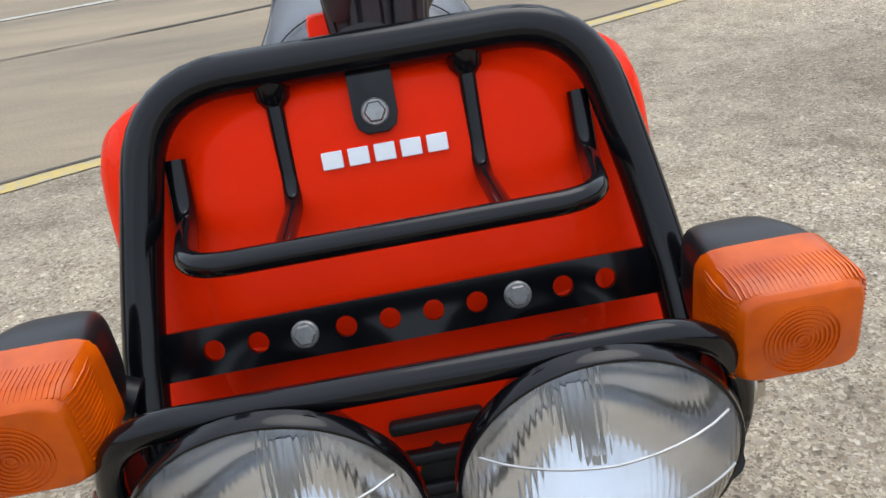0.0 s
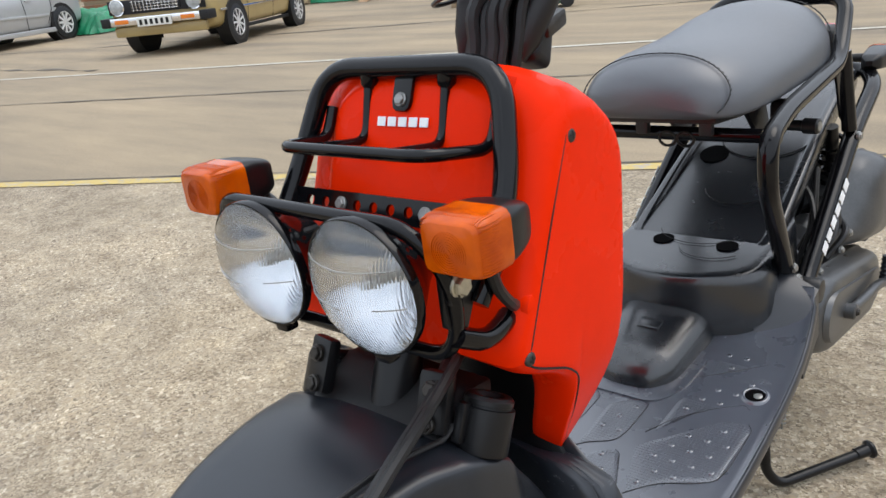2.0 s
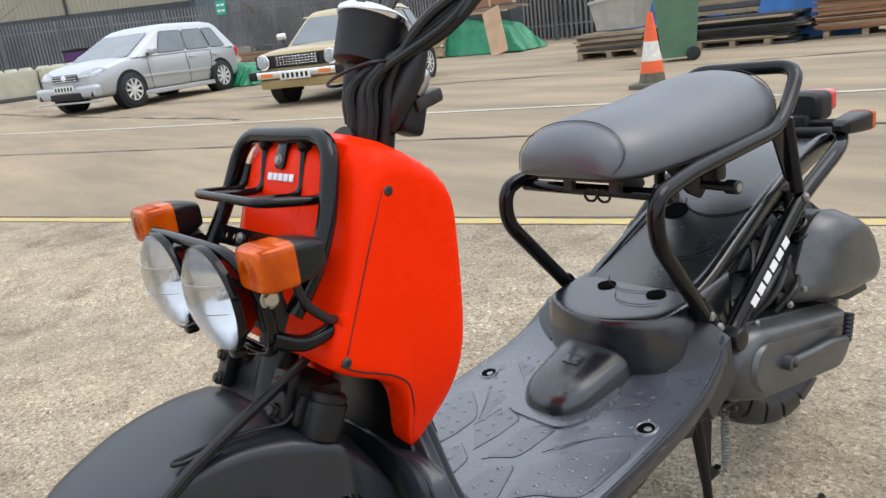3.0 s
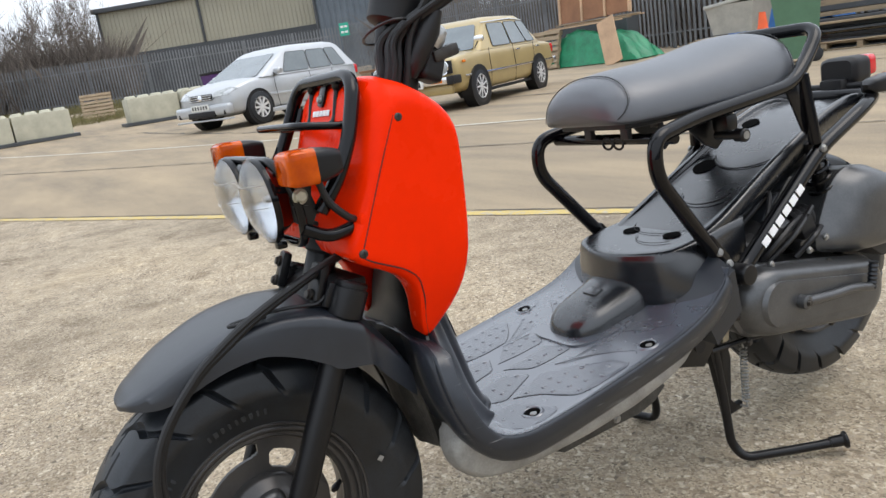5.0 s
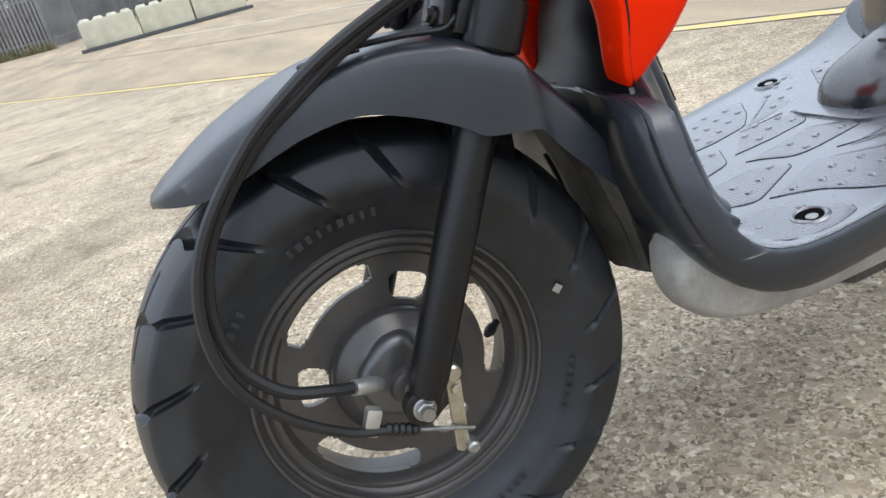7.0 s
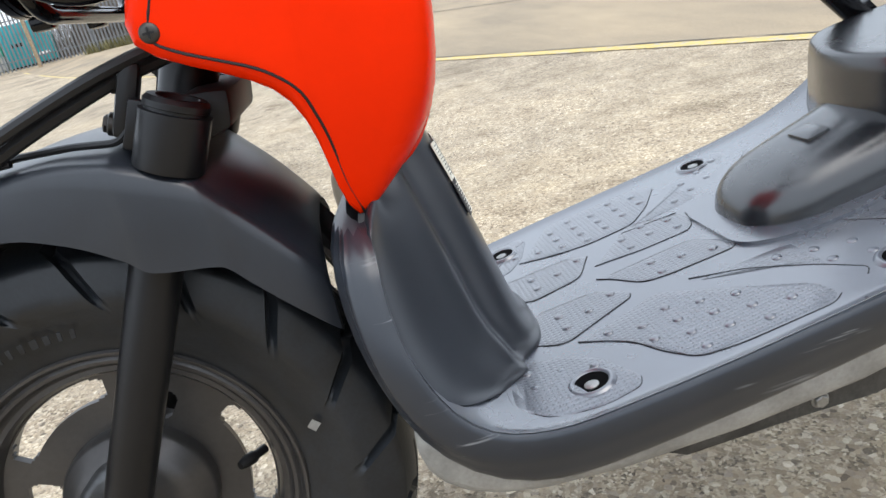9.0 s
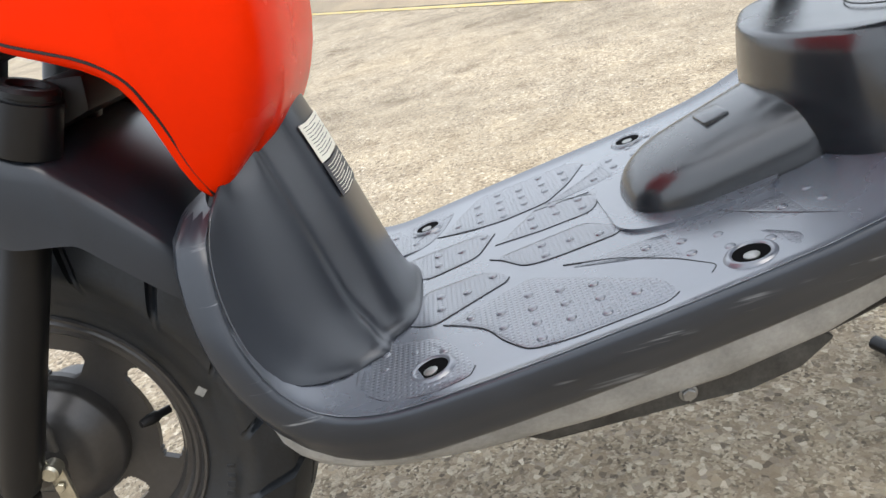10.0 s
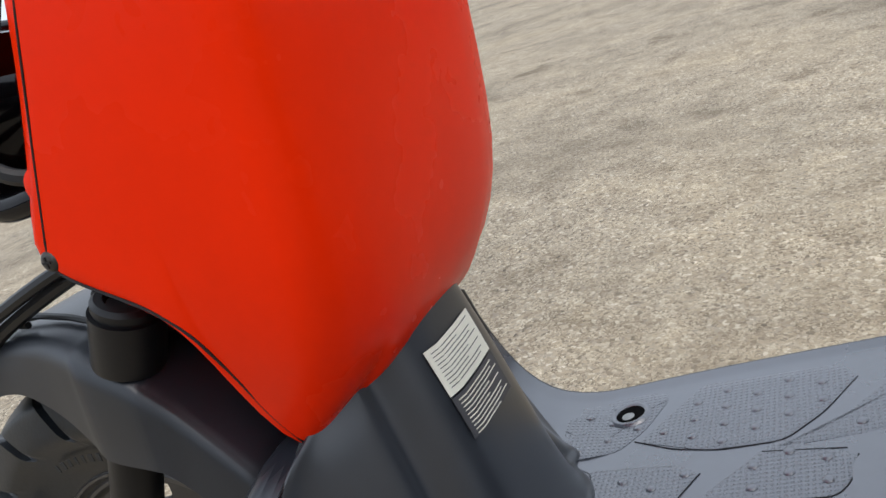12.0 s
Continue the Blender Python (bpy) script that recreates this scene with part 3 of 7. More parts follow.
def build_front_wheel():
    w = part("front_wheel", turned([(-0.052, 0.020), (-0.050, 0.045), (-0.012, 0.052), (0.03, 0.052), (0.030, 0.020)], AXLE, seg=40), RIM_M, scooter, "dark painted wheel hub")
    part("tyre", tyre_mesh(0.238, 0.063, 0.141, AXLE), RUBBER, w, "black block-tread tyre")
    prof = [(0.036, 0.1425), (0.0385, 0.1405), (0.038, 0.138), (0.0335, 0.1365), (0.031, 0.134), (0.0325, 0.1315), (0.032, 0.1285), (0.026, 0.1265), (0.0235, 0.123), (0.024, 0.119), (0.020, 0.116), (0.012, 0.1135), (0.0, 0.112),
            (-0.02, 0.114), (-0.03, 0.126), (-0.036, 0.137), (-0.0385, 0.141), (-0.034, 0.1425), (-0.025, 0.130), (0.0, 0.120), (0.025, 0.130), (0.034, 0.1425), (0.036, 0.1425)]
    part("rim", turned(prof, AXLE, seg=72, cap=False), RIM_M, w, "dark grey steel rim")
    wins = [(117, 29, 0.090, 0.1125), (237, 31, 0.088, 0.1125), (2, 29, 0.090, 0.1125), (66, 13, 0.069, 0.096), (171, 13, 0.066, 0.095), (297, 13, 0.068, 0.094)]
    part("disc", rim_disc(AXLE, 0.006, 0.013, 0.03, 0.1155, wins, 420, 48), RIM_M, w, "dark pressed disc with cut-out windows")
    part("brake_panel", turned([(0.010, 0.064), (0.024, 0.064), (0.029, 0.061), (0.031, 0.057), (0.040, 0.052), (0.046, 0.040), (0.048, 0.020), (0.062, 0.016), (0.064, 0.012)], AXLE, seg=48), RIM_M, w, "dark grey brake panel")
    rib = [(0.012, 0.286), (-0.012, 0.286), (-0.040, 0.262), (-0.043, 0.242), (-0.030, 0.214), (0.000, 0.205), (0.016, 0.215), (0.020, 0.27)]
    part("brake_rib", loft([ring_of([(q.x, q.y) for q in fillet([V(y, z, 0) for y, z in shrink(rib, k)], 0.012, 4, True)], x) for x, k in ((0.034, 1.10), (0.046, 1.02), (0.052, 0.92), (0.054, 0.80))]), CASE_M, w)
    part("valve", turned([(0, 0.004), (0.012, 0.004), (0.014, 0.0055), (0.022, 0.0055), (0.03, 0.0035)], (0.012, 0.108, 0.243), (0.75, -0.6, 0.1), 12), BLACKTRIM, w)
    # worn white mark and moulded lettering bars on the sidewall
    bm = bmesh.new()
    box_into(bm, (0.0008, 0.008, 0.008), Matrix.Translation((0.0548, 0.162, 0.274)) @ pose(0, 0, 0, 45, 0, 0))
    part("sidewall_mark", bm, UNDER_M, w)
    for a0, cnt in ((112, 9), (148, 5), (300, 8), (345, 6)):
        for k in range(cnt):
            a = radians(a0 - 3.4 * k)
            m = Matrix.Translation((0.0545, 0.166 * math.cos(a), 0.238 + 0.166 * math.sin(a))) @ pose(0, 0, 0, math.degrees(a) - 90, 0, 0)
            part("letter_bar", rbox((0.0008, (0.006, 0.004, 0.0035, 0.005)[(k * 3 + cnt) % 4], 0.0075), m, 0.0003, 1), RUBBER, w)


def build_fork():
    fork = part("fork", turned([(-0.118, 0.006), (0.118, 0.006)], AXLE, seg=14), BOLT_M, scooter, "black telescopic front fork")
    for s in BOTH:
        up = V(0, 0.44, 0.898)
        foot, top = V(0.097 * s, 0.004, 0.243), V(0.097 * s, 0.145, 0.530)
        d = (top - foot).length
        leg = part("fork_leg", turned([(0.002, 0.010), (0.006, 0.0155), (0.02, 0.0175), (d * 0.75, 0.0182), (d * 0.77, 0.0172), (d, 0.0172)], foot, top - foot, 28), BLACK_SATIN, fork)
        part("axle_lug", turned([(-0.008 * s, 0.012), (-0.006 * s, 0.0165), (0.006 * s, 0.0165), (0.008 * s, 0.013)], (0.097 * s, 0.0, 0.238), seg=22), BLACK_SATIN, leg)
        bolt((0.105 * s, 0, 0.238), (s, 0, 0), 0.0085, BOLT_M, leg, "axle_nut", label="zinc axle nut")
        cap = part("fork_cap", turned([(-0.024, 0.0230), (-0.022, 0.0235), (0.014, 0.0235), (0.0145, 0.0205), (0.0165, 0.0205), (0.017, 0.0215), (0.021, 0.0215), (0.024, 0.0190), (0.024, 0.014), (0.020, 0.012)], top, top - foot, 28), BLACK_SATIN, fork)
        part("clamp_rib", rbox((0.010, 0.014, 0.034), Matrix.Translation(top) @ pose(0, 0, 0, -26, 0, 0) @ pose(-0.006 * s, -0.024, 0), 0.003), BLACK_SATIN, cap)
        plate = part("clamp_plate", rbox((0.030, 0.014, 0.052), pose(0.070 * s, 0.118, 0.557, -24, 0, 8 * s), 0.005), BLACK_SATIN, fork)
        for dz in (-0.013, 0.013):
            bolt((0.070 * s, 0.108 + dz * 0.45, 0.557 + dz), (0.1 * s, -0.9, 0.4), 0.0065, DARKBOLT, plate)
    part("fork_bridge", prism([(0.10, 0.528), (0.155, 0.552), (0.185, 0.548), (0.18, 0.522), (0.14, 0.512)], -0.078, 0.078, "x", 0.006), BLACKTRIM, fork)
    part("steering_stem", turned([(0, 0.022), (0.12, 0.022), (0.13, 0.018), (0.29, 0.018)], (0, 0.125, 0.505), (0, 0.40, 0.916), 24), BLACK_SATIN, fork)
    part("stem_collar", turned([(0, 0.03), (0.004, 0.034), (0.05, 0.034), (0.056, 0.028)], (0, 0.165, 0.575), (0, 0.40, 0.916), 28), BLACKTRIM, fork)
    # brake arm and its rod
    arm = part("brake_arm", prism([(-0.006, 0.0), (0.008, -0.002), (0.0065, -0.086), (-0.001, -0.09), (-0.0065, -0.086)], -0.002, 0.002, "x", 0.001), ZINC, fork, "yellowish zinc brake arm")
    arm.matrix_world = pose(0.088, 0.034, 0.256, 0, 6, 0) @ pose(0, 0, 0, -4, 0, 0)
    arm_top = part("arm_pivot", turned([(0, 0.008), (0.012, 0.008), (0.014, 0.006)], (0.084, 0.034, 0.254), seg=14), ZINC, fork)
    part("arm_end", turned([(-0.004, 0.006), (0.010, 0.006), (0.012, 0.004)], (0.078, 0.036, 0.171), seg=12), BOLT_M, arm_top)
    for k, (z, y) in enumerate(((0.262, 0.030), (0.236, 0.0335))):
        bolt((0.089, y, z), (1, 0, 0), 0.0045, ZINC, arm_top, washer=False)


def build_fender():
    ys = [-0.1535, -0.152, -0.147, -0.139, -0.128, -0.110, -0.085, -0.05, -0.02, 0.02, 0.06, 0.092, 0.108, 0.145, 0.155, 0.165, 0.185, 0.205, 0.213]
    crown = [0.4610, 0.4630, 0.4675, 0.4740, 0.4805, 0.4915, 0.504, 0.518, 0.527, 0.535, 0.538, 0.536, 0.532, 0.514, 0.508, 0.501, 0.480, 0.452, 0.438]
    shoulder = [0.4603, 0.4615, 0.4645, 0.4695, 0.4745, 0.4840, 0.497, 0.511, 0.521, 0.528, 0.529, 0.524, 0.520, 0.502, 0.492, 0.478, 0.452, 0.424, 0.412]
    skirt = [0.4596, 0.4594, 0.4592, 0.4595, 0.4590, 0.4600, 0.466, 0.479, 0.487, 0.490, 0.477, 0.460, 0.449, 0.443, 0.438, 0.424, 0.400, 0.378, 0.370]
    wide = [0.010, 0.022, 0.038, 0.052, 0.063, 0.076, 0.086, 0.092, 0.096, 0.101, 0.108, 0.117, 0.122, 0.124, 0.122, 0.118, 0.115, 0.112, 0.110]
    grid = []
    for y, c, h, k, w in zip(ys, crown, shoulder, skirt, wide):
        half = [(0.0, c), (0.35 * w, c - 0.08 * (c - h)), (0.66 * w, c - 0.45 * (c - h)), (0.86 * w, h + 0.0015), (0.925 * w, h - 0.001), (0.952 * w, h - 0.005), (0.965 * w, h - 0.25 * (h - k)), (0.985 * w, h - 0.6 * (h - k)), (w, k)]
        row = [(-x, y, z) for x, z in half[:0:-1]] + [(x, y, z) for x, z in half]
        row += [(x * (1 - 0.0035 / w), y + 0.001, z - 0.0028 * (1 - abs(x) / w)) for x, y, z in row[::-1]]
        grid.append(row)
    grid = list(zip(*[spline(line, 4) for line in zip(*grid)]))
    fender = part("front_fender", loft(grid), PLASTIC, scooter, "matt black plastic front mudguard", angle=60)
    curve = spline([V(0, y, z) for y, z in ((0.196, 0.432), (0.214, 0.400), (0.232, 0.352), (0.243, 0.300), (0.250, 0.258))], 5)
    def flap_row(q, d):
        return [(x, q.y + d + 0.010 * (abs(x) / 0.062) ** 3 - (0.003 if abs(abs(x) - 0.022) < 0.005 else 0.0), q.z) for x in (-0.062, -0.058, -0.045, -0.030, -0.024, -0.018, 0.0, 0.018, 0.024, 0.030, 0.045, 0.058, 0.062)]
    part("mud_flap", thick_sheet([[V(*p) for p in flap_row(q, 0.0)] for q in curve], 0.004), FLAP_M, fender, "dusty dark inner splash guard")
    for s in BOTH:
        part("flap_ear", prism([(0.222, 0.372), (0.244, 0.300), (0.252, 0.258), (0.274, 0.256), (0.276, 0.300), (0.262, 0.372)], 0.050 * s, 0.056 * s, "x", 0.002), FLAP_M, fender)


def ring_of(poly, x):
    return [(x, y, z) for y, z in poly]


def flare(y, s):
    """The cover's flanks swell a little towards the rider."""
    t = min(1.0, max(0.0, (y - 0.192) / 0.065))
    return (0.0 if s > 0 else 0.055) * t * t * (3 - 2 * t)


def tuck(z):
    """Below the lamps the flanks lean in towards their tips."""
    t = min(1.0, max(0.0, (0.553 - z) / 0.115))
    return 1 - 0.295 * t ** 1.3


def build_cover():
    """The red front cover: a broad shell between two side faces, with hanging side wings round the fork."""
    side = [(0.140, 0.586), (0.150, 0.610), (0.172, 0.650), (0.195, 0.698), (0.212, 0.738), (0.226, 0.772), (0.246, 0.788), (0.283, 0.777), (0.318, 0.753), (0.333, 0.727), (0.333, 0.690),
            (0.328, 0.62), (0.321, 0.555), (0.308, 0.512), (0.287, 0.477), (0.266, 0.452), (0.246, 0.434), (0.2375, 0.468), (0.2360, 0.503), (0.2275, 0.5335), (0.209, 0.5505), (0.172, 0.566)]
    mid = [(0.140, 0.586), (0.147, 0.615), (0.162, 0.662), (0.178, 0.706), (0.192, 0.745), (0.205, 0.785), (0.222, 0.819), (0.266, 0.807), (0.312, 0.774), (0.334, 0.740), (0.338, 0.700),
           (0.338, 0.62), (0.333, 0.558), (0.326, 0.516), (0.312, 0.486), (0.297, 0.468), (0.283, 0.466), (0.272, 0.500), (0.262, 0.525), (0.245, 0.548), (0.225, 0.556), (0.178, 0.570)]
    W = 0.1385
    rings = []
    half = [0.0, 0.2, 0.4, 0.55, 0.60, 0.63, 0.66, 0.72, 0.82, 0.87, 0.92, 0.955, 0.985, 1.0]
    for s in [-k for k in half[:0:-1]] + half:
        a = abs(s)
        w = a ** 4.0
        wb = min(1.0, max(0.0, (a - 0.60) / 0.06))
        inset = 0.0 if a < 0.87 else 0.014 * (1 - math.sqrt(max(0.0, 1 - ((a - 0.87) / 0.13) ** 2)))
        cy, cz = 0.245, 0.66
        ring = []
        for i, (m, q) in enumerate(zip(mid, side)):
            k = wb if 15 <= i <= 20 else w
            y, z = m[0] * (1 - k) + q[0] * k, m[1] * (1 - k) + q[1] * k
            if i in (16, 17):
                f = 1 - 0.25 * inset / 0.014 * 0.05
            else:
                f = max(0.3, 1 - inset / math.hypot(y - cy, z - cz))
            yy = cy + (y - cy) * f
            zz = cz + (z - cz) * f
            ring.append((W * s * (1 + flare(yy, s)) * tuck(zz), yy, zz))
        rings.append(ring)
    def inner(ring, k):
        x0 = W * (1 if ring[0][0] > 0 else -1)
        out = [(cy + (y - cy) * k, cz + (z - cz) * k) for x, y, z in ring]
        return [(x0 * (1 + flare(y, x0)) * tuck(z), y, z) for y, z in out]
    rings = [inner(rings[0], k) for k in (0.25, 0.5, 0.75, 0.93)] + rings + [inner(rings[-1], k) for k in (0.93, 0.75, 0.5, 0.25)]
    cover = smooth_more(part("front_cover", loft(rings), RED, scooter, "glossy orange-red plastic front cover", angle=50), 1)
    def hug(pts):
        return [(x * (1 + flare(y, x)) * tuck(z), y, z) for x, y, z in pts]
    for s in BOTH:
        sx = 0.1388 * s
        part("seam", bar(hug([(0.1345 * s, 0.2440, 0.776), (0.1380 * s, 0.2370, 0.758), (0.1384 * s, 0.2080, 0.698), (0.1384 * s, 0.1850, 0.648), (0.1384 * s, 0.1650, 0.604)]), 0.0008, 6, 0.01), BLACKTRIM, cover)
        part("seam", bar(hug([(0.1384 * s, 0.165, 0.604), (0.1365 * s, 0.1575, 0.588), (sx - 0.001 * s, 0.172, 0.578), (sx - 0.001 * s, 0.216, 0.557), (sx - 0.001 * s, 0.235, 0.540), (sx - 0.0018 * s, 0.2432, 0.506), (sx - 0.0018 * s, 0.2448, 0.472), (sx - 0.0012 * s, 0.251, 0.446)]), 0.0010, 6, 0.012), BLACKTRIM, cover)
        screw((0.1375 * s, 0.161, 0.592), (s, 0, 0), 0.0062, DARKBOLT, cover)
        screw((0.1370 * s, 0.243, 0.753), (s, 0, 0.15), 0.0062, DARKBOLT, cover)
        part("boss", turned([(-0.006, 0.013), (-0.001, 0.013), (0.003, 0.0105), (0.0045, 0.005)], (0.1335 * s, 0.176, 0.632), (s, 0, 0), 20), RED, cover)
    for s in BOTH:
        part("tip_lug", rbox((0.010, 0.016, 0.012), pose(0.0985 * s, 0.249, 0.4335, 28, 0, 0), 0.003), RED, cover)
    for k in range(3):
        part("front_slot", rbox((0.048, 0.010, 0.0068), pose(0.002, 0.1535 - 0.0055 * k, 0.642 - 0.0165 * k, -18, 0, 0), 0.0033, 3), BLACKTRIM, cover)
    part("face_step", prism([(0.1745, 0.694), (0.1685, 0.690), (0.1655, 0.676), (0.170, 0.672)], -0.085, 0.085, "x", 0.002), RED, cover)
    # soft-edged raised field on the face, arched at its top
    def face(a, u):
        i, f = int(u), u - int(u)
        mm = [mid[i][k] * (1 - f) + mid[i + 1][k] * f for k in (0, 1)]
        ss = [side[i][k] * (1 - f) + side[i + 1][k] * f for k in (0, 1)]
        w = abs(a) ** 4
        return V(W * a, mm[0] * (1 - w) + ss[0] * w, mm[1] * (1 - w) + ss[1] * w)
    grid = []
    for r in range(41):
        u = 1.9 + 3.85 * r / 40
        row = []
        for k in range(45):
            a = -0.74 + 1.48 * k / 44
            d = max(0.0, (abs(a / 0.71) ** 4 + max(0.0, (u - 3.2) / 2.42) ** 4) ** 0.25)
            e = min(1.0, max(0.0, (1.0 - d) / 0.09)) * min(1.0, max(0.0, (u - 1.95) / 0.5))
            row.append(face(a, u) + V(0, -0.93, 0.37) * (0.0042 * e * e * (3 - 2 * e) - 0.0012))
        grid.append(row)
    part("face_field", thick_sheet(grid, 0.002), RED, cover, angle=60)
    part("rear_blade", prism([(0.300, 0.765), (0.318, 0.812), (0.330, 0.814), (0.346, 0.780), (0.345, 0.745)], -0.032, -0.002, "x", 0.005), RED, cover)
    # maker's word on the face, drawn as plain white blocks
    for k in range(5):
        m = pose(-0.0236 + 0.0124 * k, 0.1956, 0.7705, -19, 0, 0)
        part("decal_block", rbox((0.0098, 0.0012, 0.0082), m, 0.0004, 1), WHITE, cover)
    return cover


def strip_with_holes(n, pitch, h, r, t, m):
    bm = bmesh.new()
    K = 16
    for i in range(n):
        cx = (i - (n - 1) / 2) * pitch
        inner, outer = [], []
        for k in range(K):
            a = 2 * math.pi * k / K + math.pi / 4
            c, s = math.cos(a), math.sin(a)
            f = 1 / max(abs(c), abs(s))
            inner.append((cx + r * c, r * s))
            outer.append((cx + f * c * pitch / 2, f * s * h / 2))
        vs = [[[bm.verts.new(m @ V(x, y, z)) for x, z in ring] for ring in (inner, outer)] for y in (-t / 2, t / 2)]
        for k in range(K):
            q = (k + 1) % K
            for side in vs:
                bm.faces.new((side[0][k], side[0][q], side[1][q], side[1][k]))
            bm.faces.new((vs[0][0][k], vs[0][0][q], vs[1][0][q], vs[1][0][k]))
            bm.faces.new((vs[0][1][k], vs[0][1][q], vs[1][1][q], vs[1][1][k]))
    bmesh.ops.remove_doubles(bm, verts=list(bm.verts), dist=0.0003)
    return bm


def build_rack():
    hoop = [(-0.124, 0.120, 0.655), (-0.126, 0.150, 0.690), (-0.120, 0.178, 0.735), (-0.104, 0.212, 0.812), (0, 0.214, 0.822), (0.104, 0.212, 0.812), (0.120, 0.178, 0.735), (0.126, 0.150, 0.690), (0.124, 0.120, 0.655)]
    rack = part("front_rack", sweep(bmesh.new(), fillet(hoop[:3] + [(-0.101, 0.210, 0.8145), (0.101, 0.210, 0.8145)] + hoop[6:], 0.038, 8), 0.0098, 16), BLACK_GLOSS, scooter, "glossy black tubular front rack")
    rail = [(-0.0965, 0.206, 0.780), (-0.0965, 0.193, 0.752), (-0.083, 0.127, 0.762), (0.083, 0.127, 0.762), (0.0965, 0.193, 0.752), (0.0965, 0.206, 0.780)]
    part("rail", bar(rail, 0.0052, 12, 0.020, 6), BLACK_GLOSS, rack)
    for s in BOTH:
        rod = part("rod", bar([(0.045 * s, 0.210, 0.810), (0.045 * s, 0.194, 0.752), (0.045 * s, 0.127, 0.762)], 0.0042, 10, 0.016, 5), BLACK_GLOSS, rack)
        part("weld", turned([(-0.007, 0.0045), (-0.003, 0.0078), (0.006, 0.009)], (0.045 * s, 0.209, 0.803), (0, 0.2, 0.9), 12), BLACK_GLOSS, rod)
    tab = part("tab", prism([(-0.0105, 0.813), (0.0105, 0.813), (0.0105, 0.786), (0.0090, 0.7805), (0.0050, 0.7775), (-0.0050, 0.7775), (-0.0090, 0.7805), (-0.0105, 0.786)], 0, 0.004, "y", 0.001), BLACK_GLOSS, rack)
    tab.matrix_world = pose(0, 0.2035, 0.789, -22, 0, 0) @ pose(0, -0.004, -0.789)
    bolt((0, 0.199, 0.789), (0, -0.93, 0.37), 0.0052, BOLT_M, rack)
    m = pose(0, 0.1585, 0.7035, -22, 0, 0)
    bm = strip_with_holes(10, 0.0205, 0.0225, 0.0050, 0.0035, m)
    for s in BOTH:
        box_into(bm, (0.018, 0.0035, 0.0225), m @ pose(0.1115 * s, 0, 0))
    part("strip", bm, BLACK_GLOSS, rack, "black perforated steel strip", angle=30)
    for s in BOTH:
        bolt(m @ V(0.0500 * s, -0.002, 0), (0, -0.93, 0.37), 0.0052, BOLT_M, rack)


def build_headlamps():
    guard_pts = [(-0.128, 0.090, 0.690), (-0.110, 0.078, 0.7285), (0.108, 0.078, 0.7265), (0.131, 0.092, 0.680), (0.118, 0.098, 0.618), (-0.116, 0.098, 0.618)]
    guard = part("lamp_guard", bar(guard_pts, 0.0060, 12, 0.040, 7, True), BLACK_GLOSS, scooter, "black tubular headlamp guard")
    for s in BOTH:
        arm = part("guard_arm", bar([(0.124 * s, 0.094, 0.640), (0.126 * s, 0.125, 0.622), (0.122 * s, 0.158, 0.626), (0.112 * s, 0.180, 0.632)], 0.0085, 12, 0.02), BLACK_GLOSS, guard)
        part("bracket", prism([(0.085, 0.70), (0.108, 0.70), (0.118, 0.66), (0.105, 0.636), (0.085, 0.65)], 0.119 * s, 0.125 * s, "x", 0.002), BLACK_SATIN, arm)
        part("loom", cable([(0.140 * s, 0.118, 0.70), (0.139 * s, 0.128, 0.668), (0.134 * s, 0.150, 0.644), (0.124 * s, 0.166, 0.636), (0.110 * s, 0.180, 0.634)], 0.0048), CABLE, arm)
    for s in BOTH:
        c = V(0.0615 * s, 0.0, 0.6775)
        ax = (0, -1, -0.07)
        lamp = part("headlamp", turned([(-0.052, 0.014), (-0.050, 0.022), (-0.040, 0.027), (-0.030, 0.034), (-0.016, 0.0435), (-0.003, 0.0505), (0.0, 0.0555), (0.003, 0.0555), (0.003, 0.0545), (-0.003, 0.0495), (-0.016, 0.0420), (-0.030, 0.0315), (-0.037, 0.02)], c + V(0, 0.074, 0), ax, 48), BLACK_GLOSS, scooter, "round clear headlamp in a black shell")
        part("rim", turned([(-0.0005, 0.0548), (0.001, 0.0562), (0.005, 0.0562), (0.0065, 0.0555), (0.0065, 0.0543), (0.0, 0.0543)], c + V(0, 0.072, 0), ax, 56, False), BLACK_GLOSS, lamp)
        refl = [(-0.0345, 0.009), (-0.033, 0.014), (-0.027, 0.025), (-0.018, 0.0360), (-0.008, 0.0448), (0.0, 0.0525), (0.001, 0.0540)]
        part("reflector", turned(refl, c + V(0, 0.072, 0), ax, 48, False), REFLECT, lamp, "silvered reflector")
        part("bulb", turned([(-0.034, 0.009), (-0.020, 0.008), (-0.016, 0.0055), (-0.004, 0.0055), (0.0, 0.003)], c + V(0, 0.072, 0), ax, 16), ALU, lamp)
        part("lens", lens_mesh(c + V(0, 0.0655, 0), ax), LENS, lamp, "fluted clear glass lens").visible_shadow = False
        for yy, xa, xb in ((0.024, -0.046, 0.046), (-0.004, -0.050, -0.026), (-0.007, 0.004, 0.050)):
            mm = Matrix.Translation(c + V(0, 0.0655, 0)) @ frame_to(ax)
            pts = []
            for k in range(13):
                x = xa + (xb - xa) * k / 12
                y = yy + 0.10 * abs(x) * 0.4 - 0.002
                hh = 0.019 * max(0.0, 1 - (x * x + y * y) / 0.0542 ** 2) ** 0.8
                pts.append(mm @ V(-x, y, hh + 0.0003))
            part("lens_rib", sweep(bmesh.new(), pts, 0.0005, 5), ALU, lamp)
        part("lug", rbox((0.016, 0.014, 0.010), pose(c.x, 0.082, c.z - 0.061), 0.003), BLACK_GLOSS, lamp)


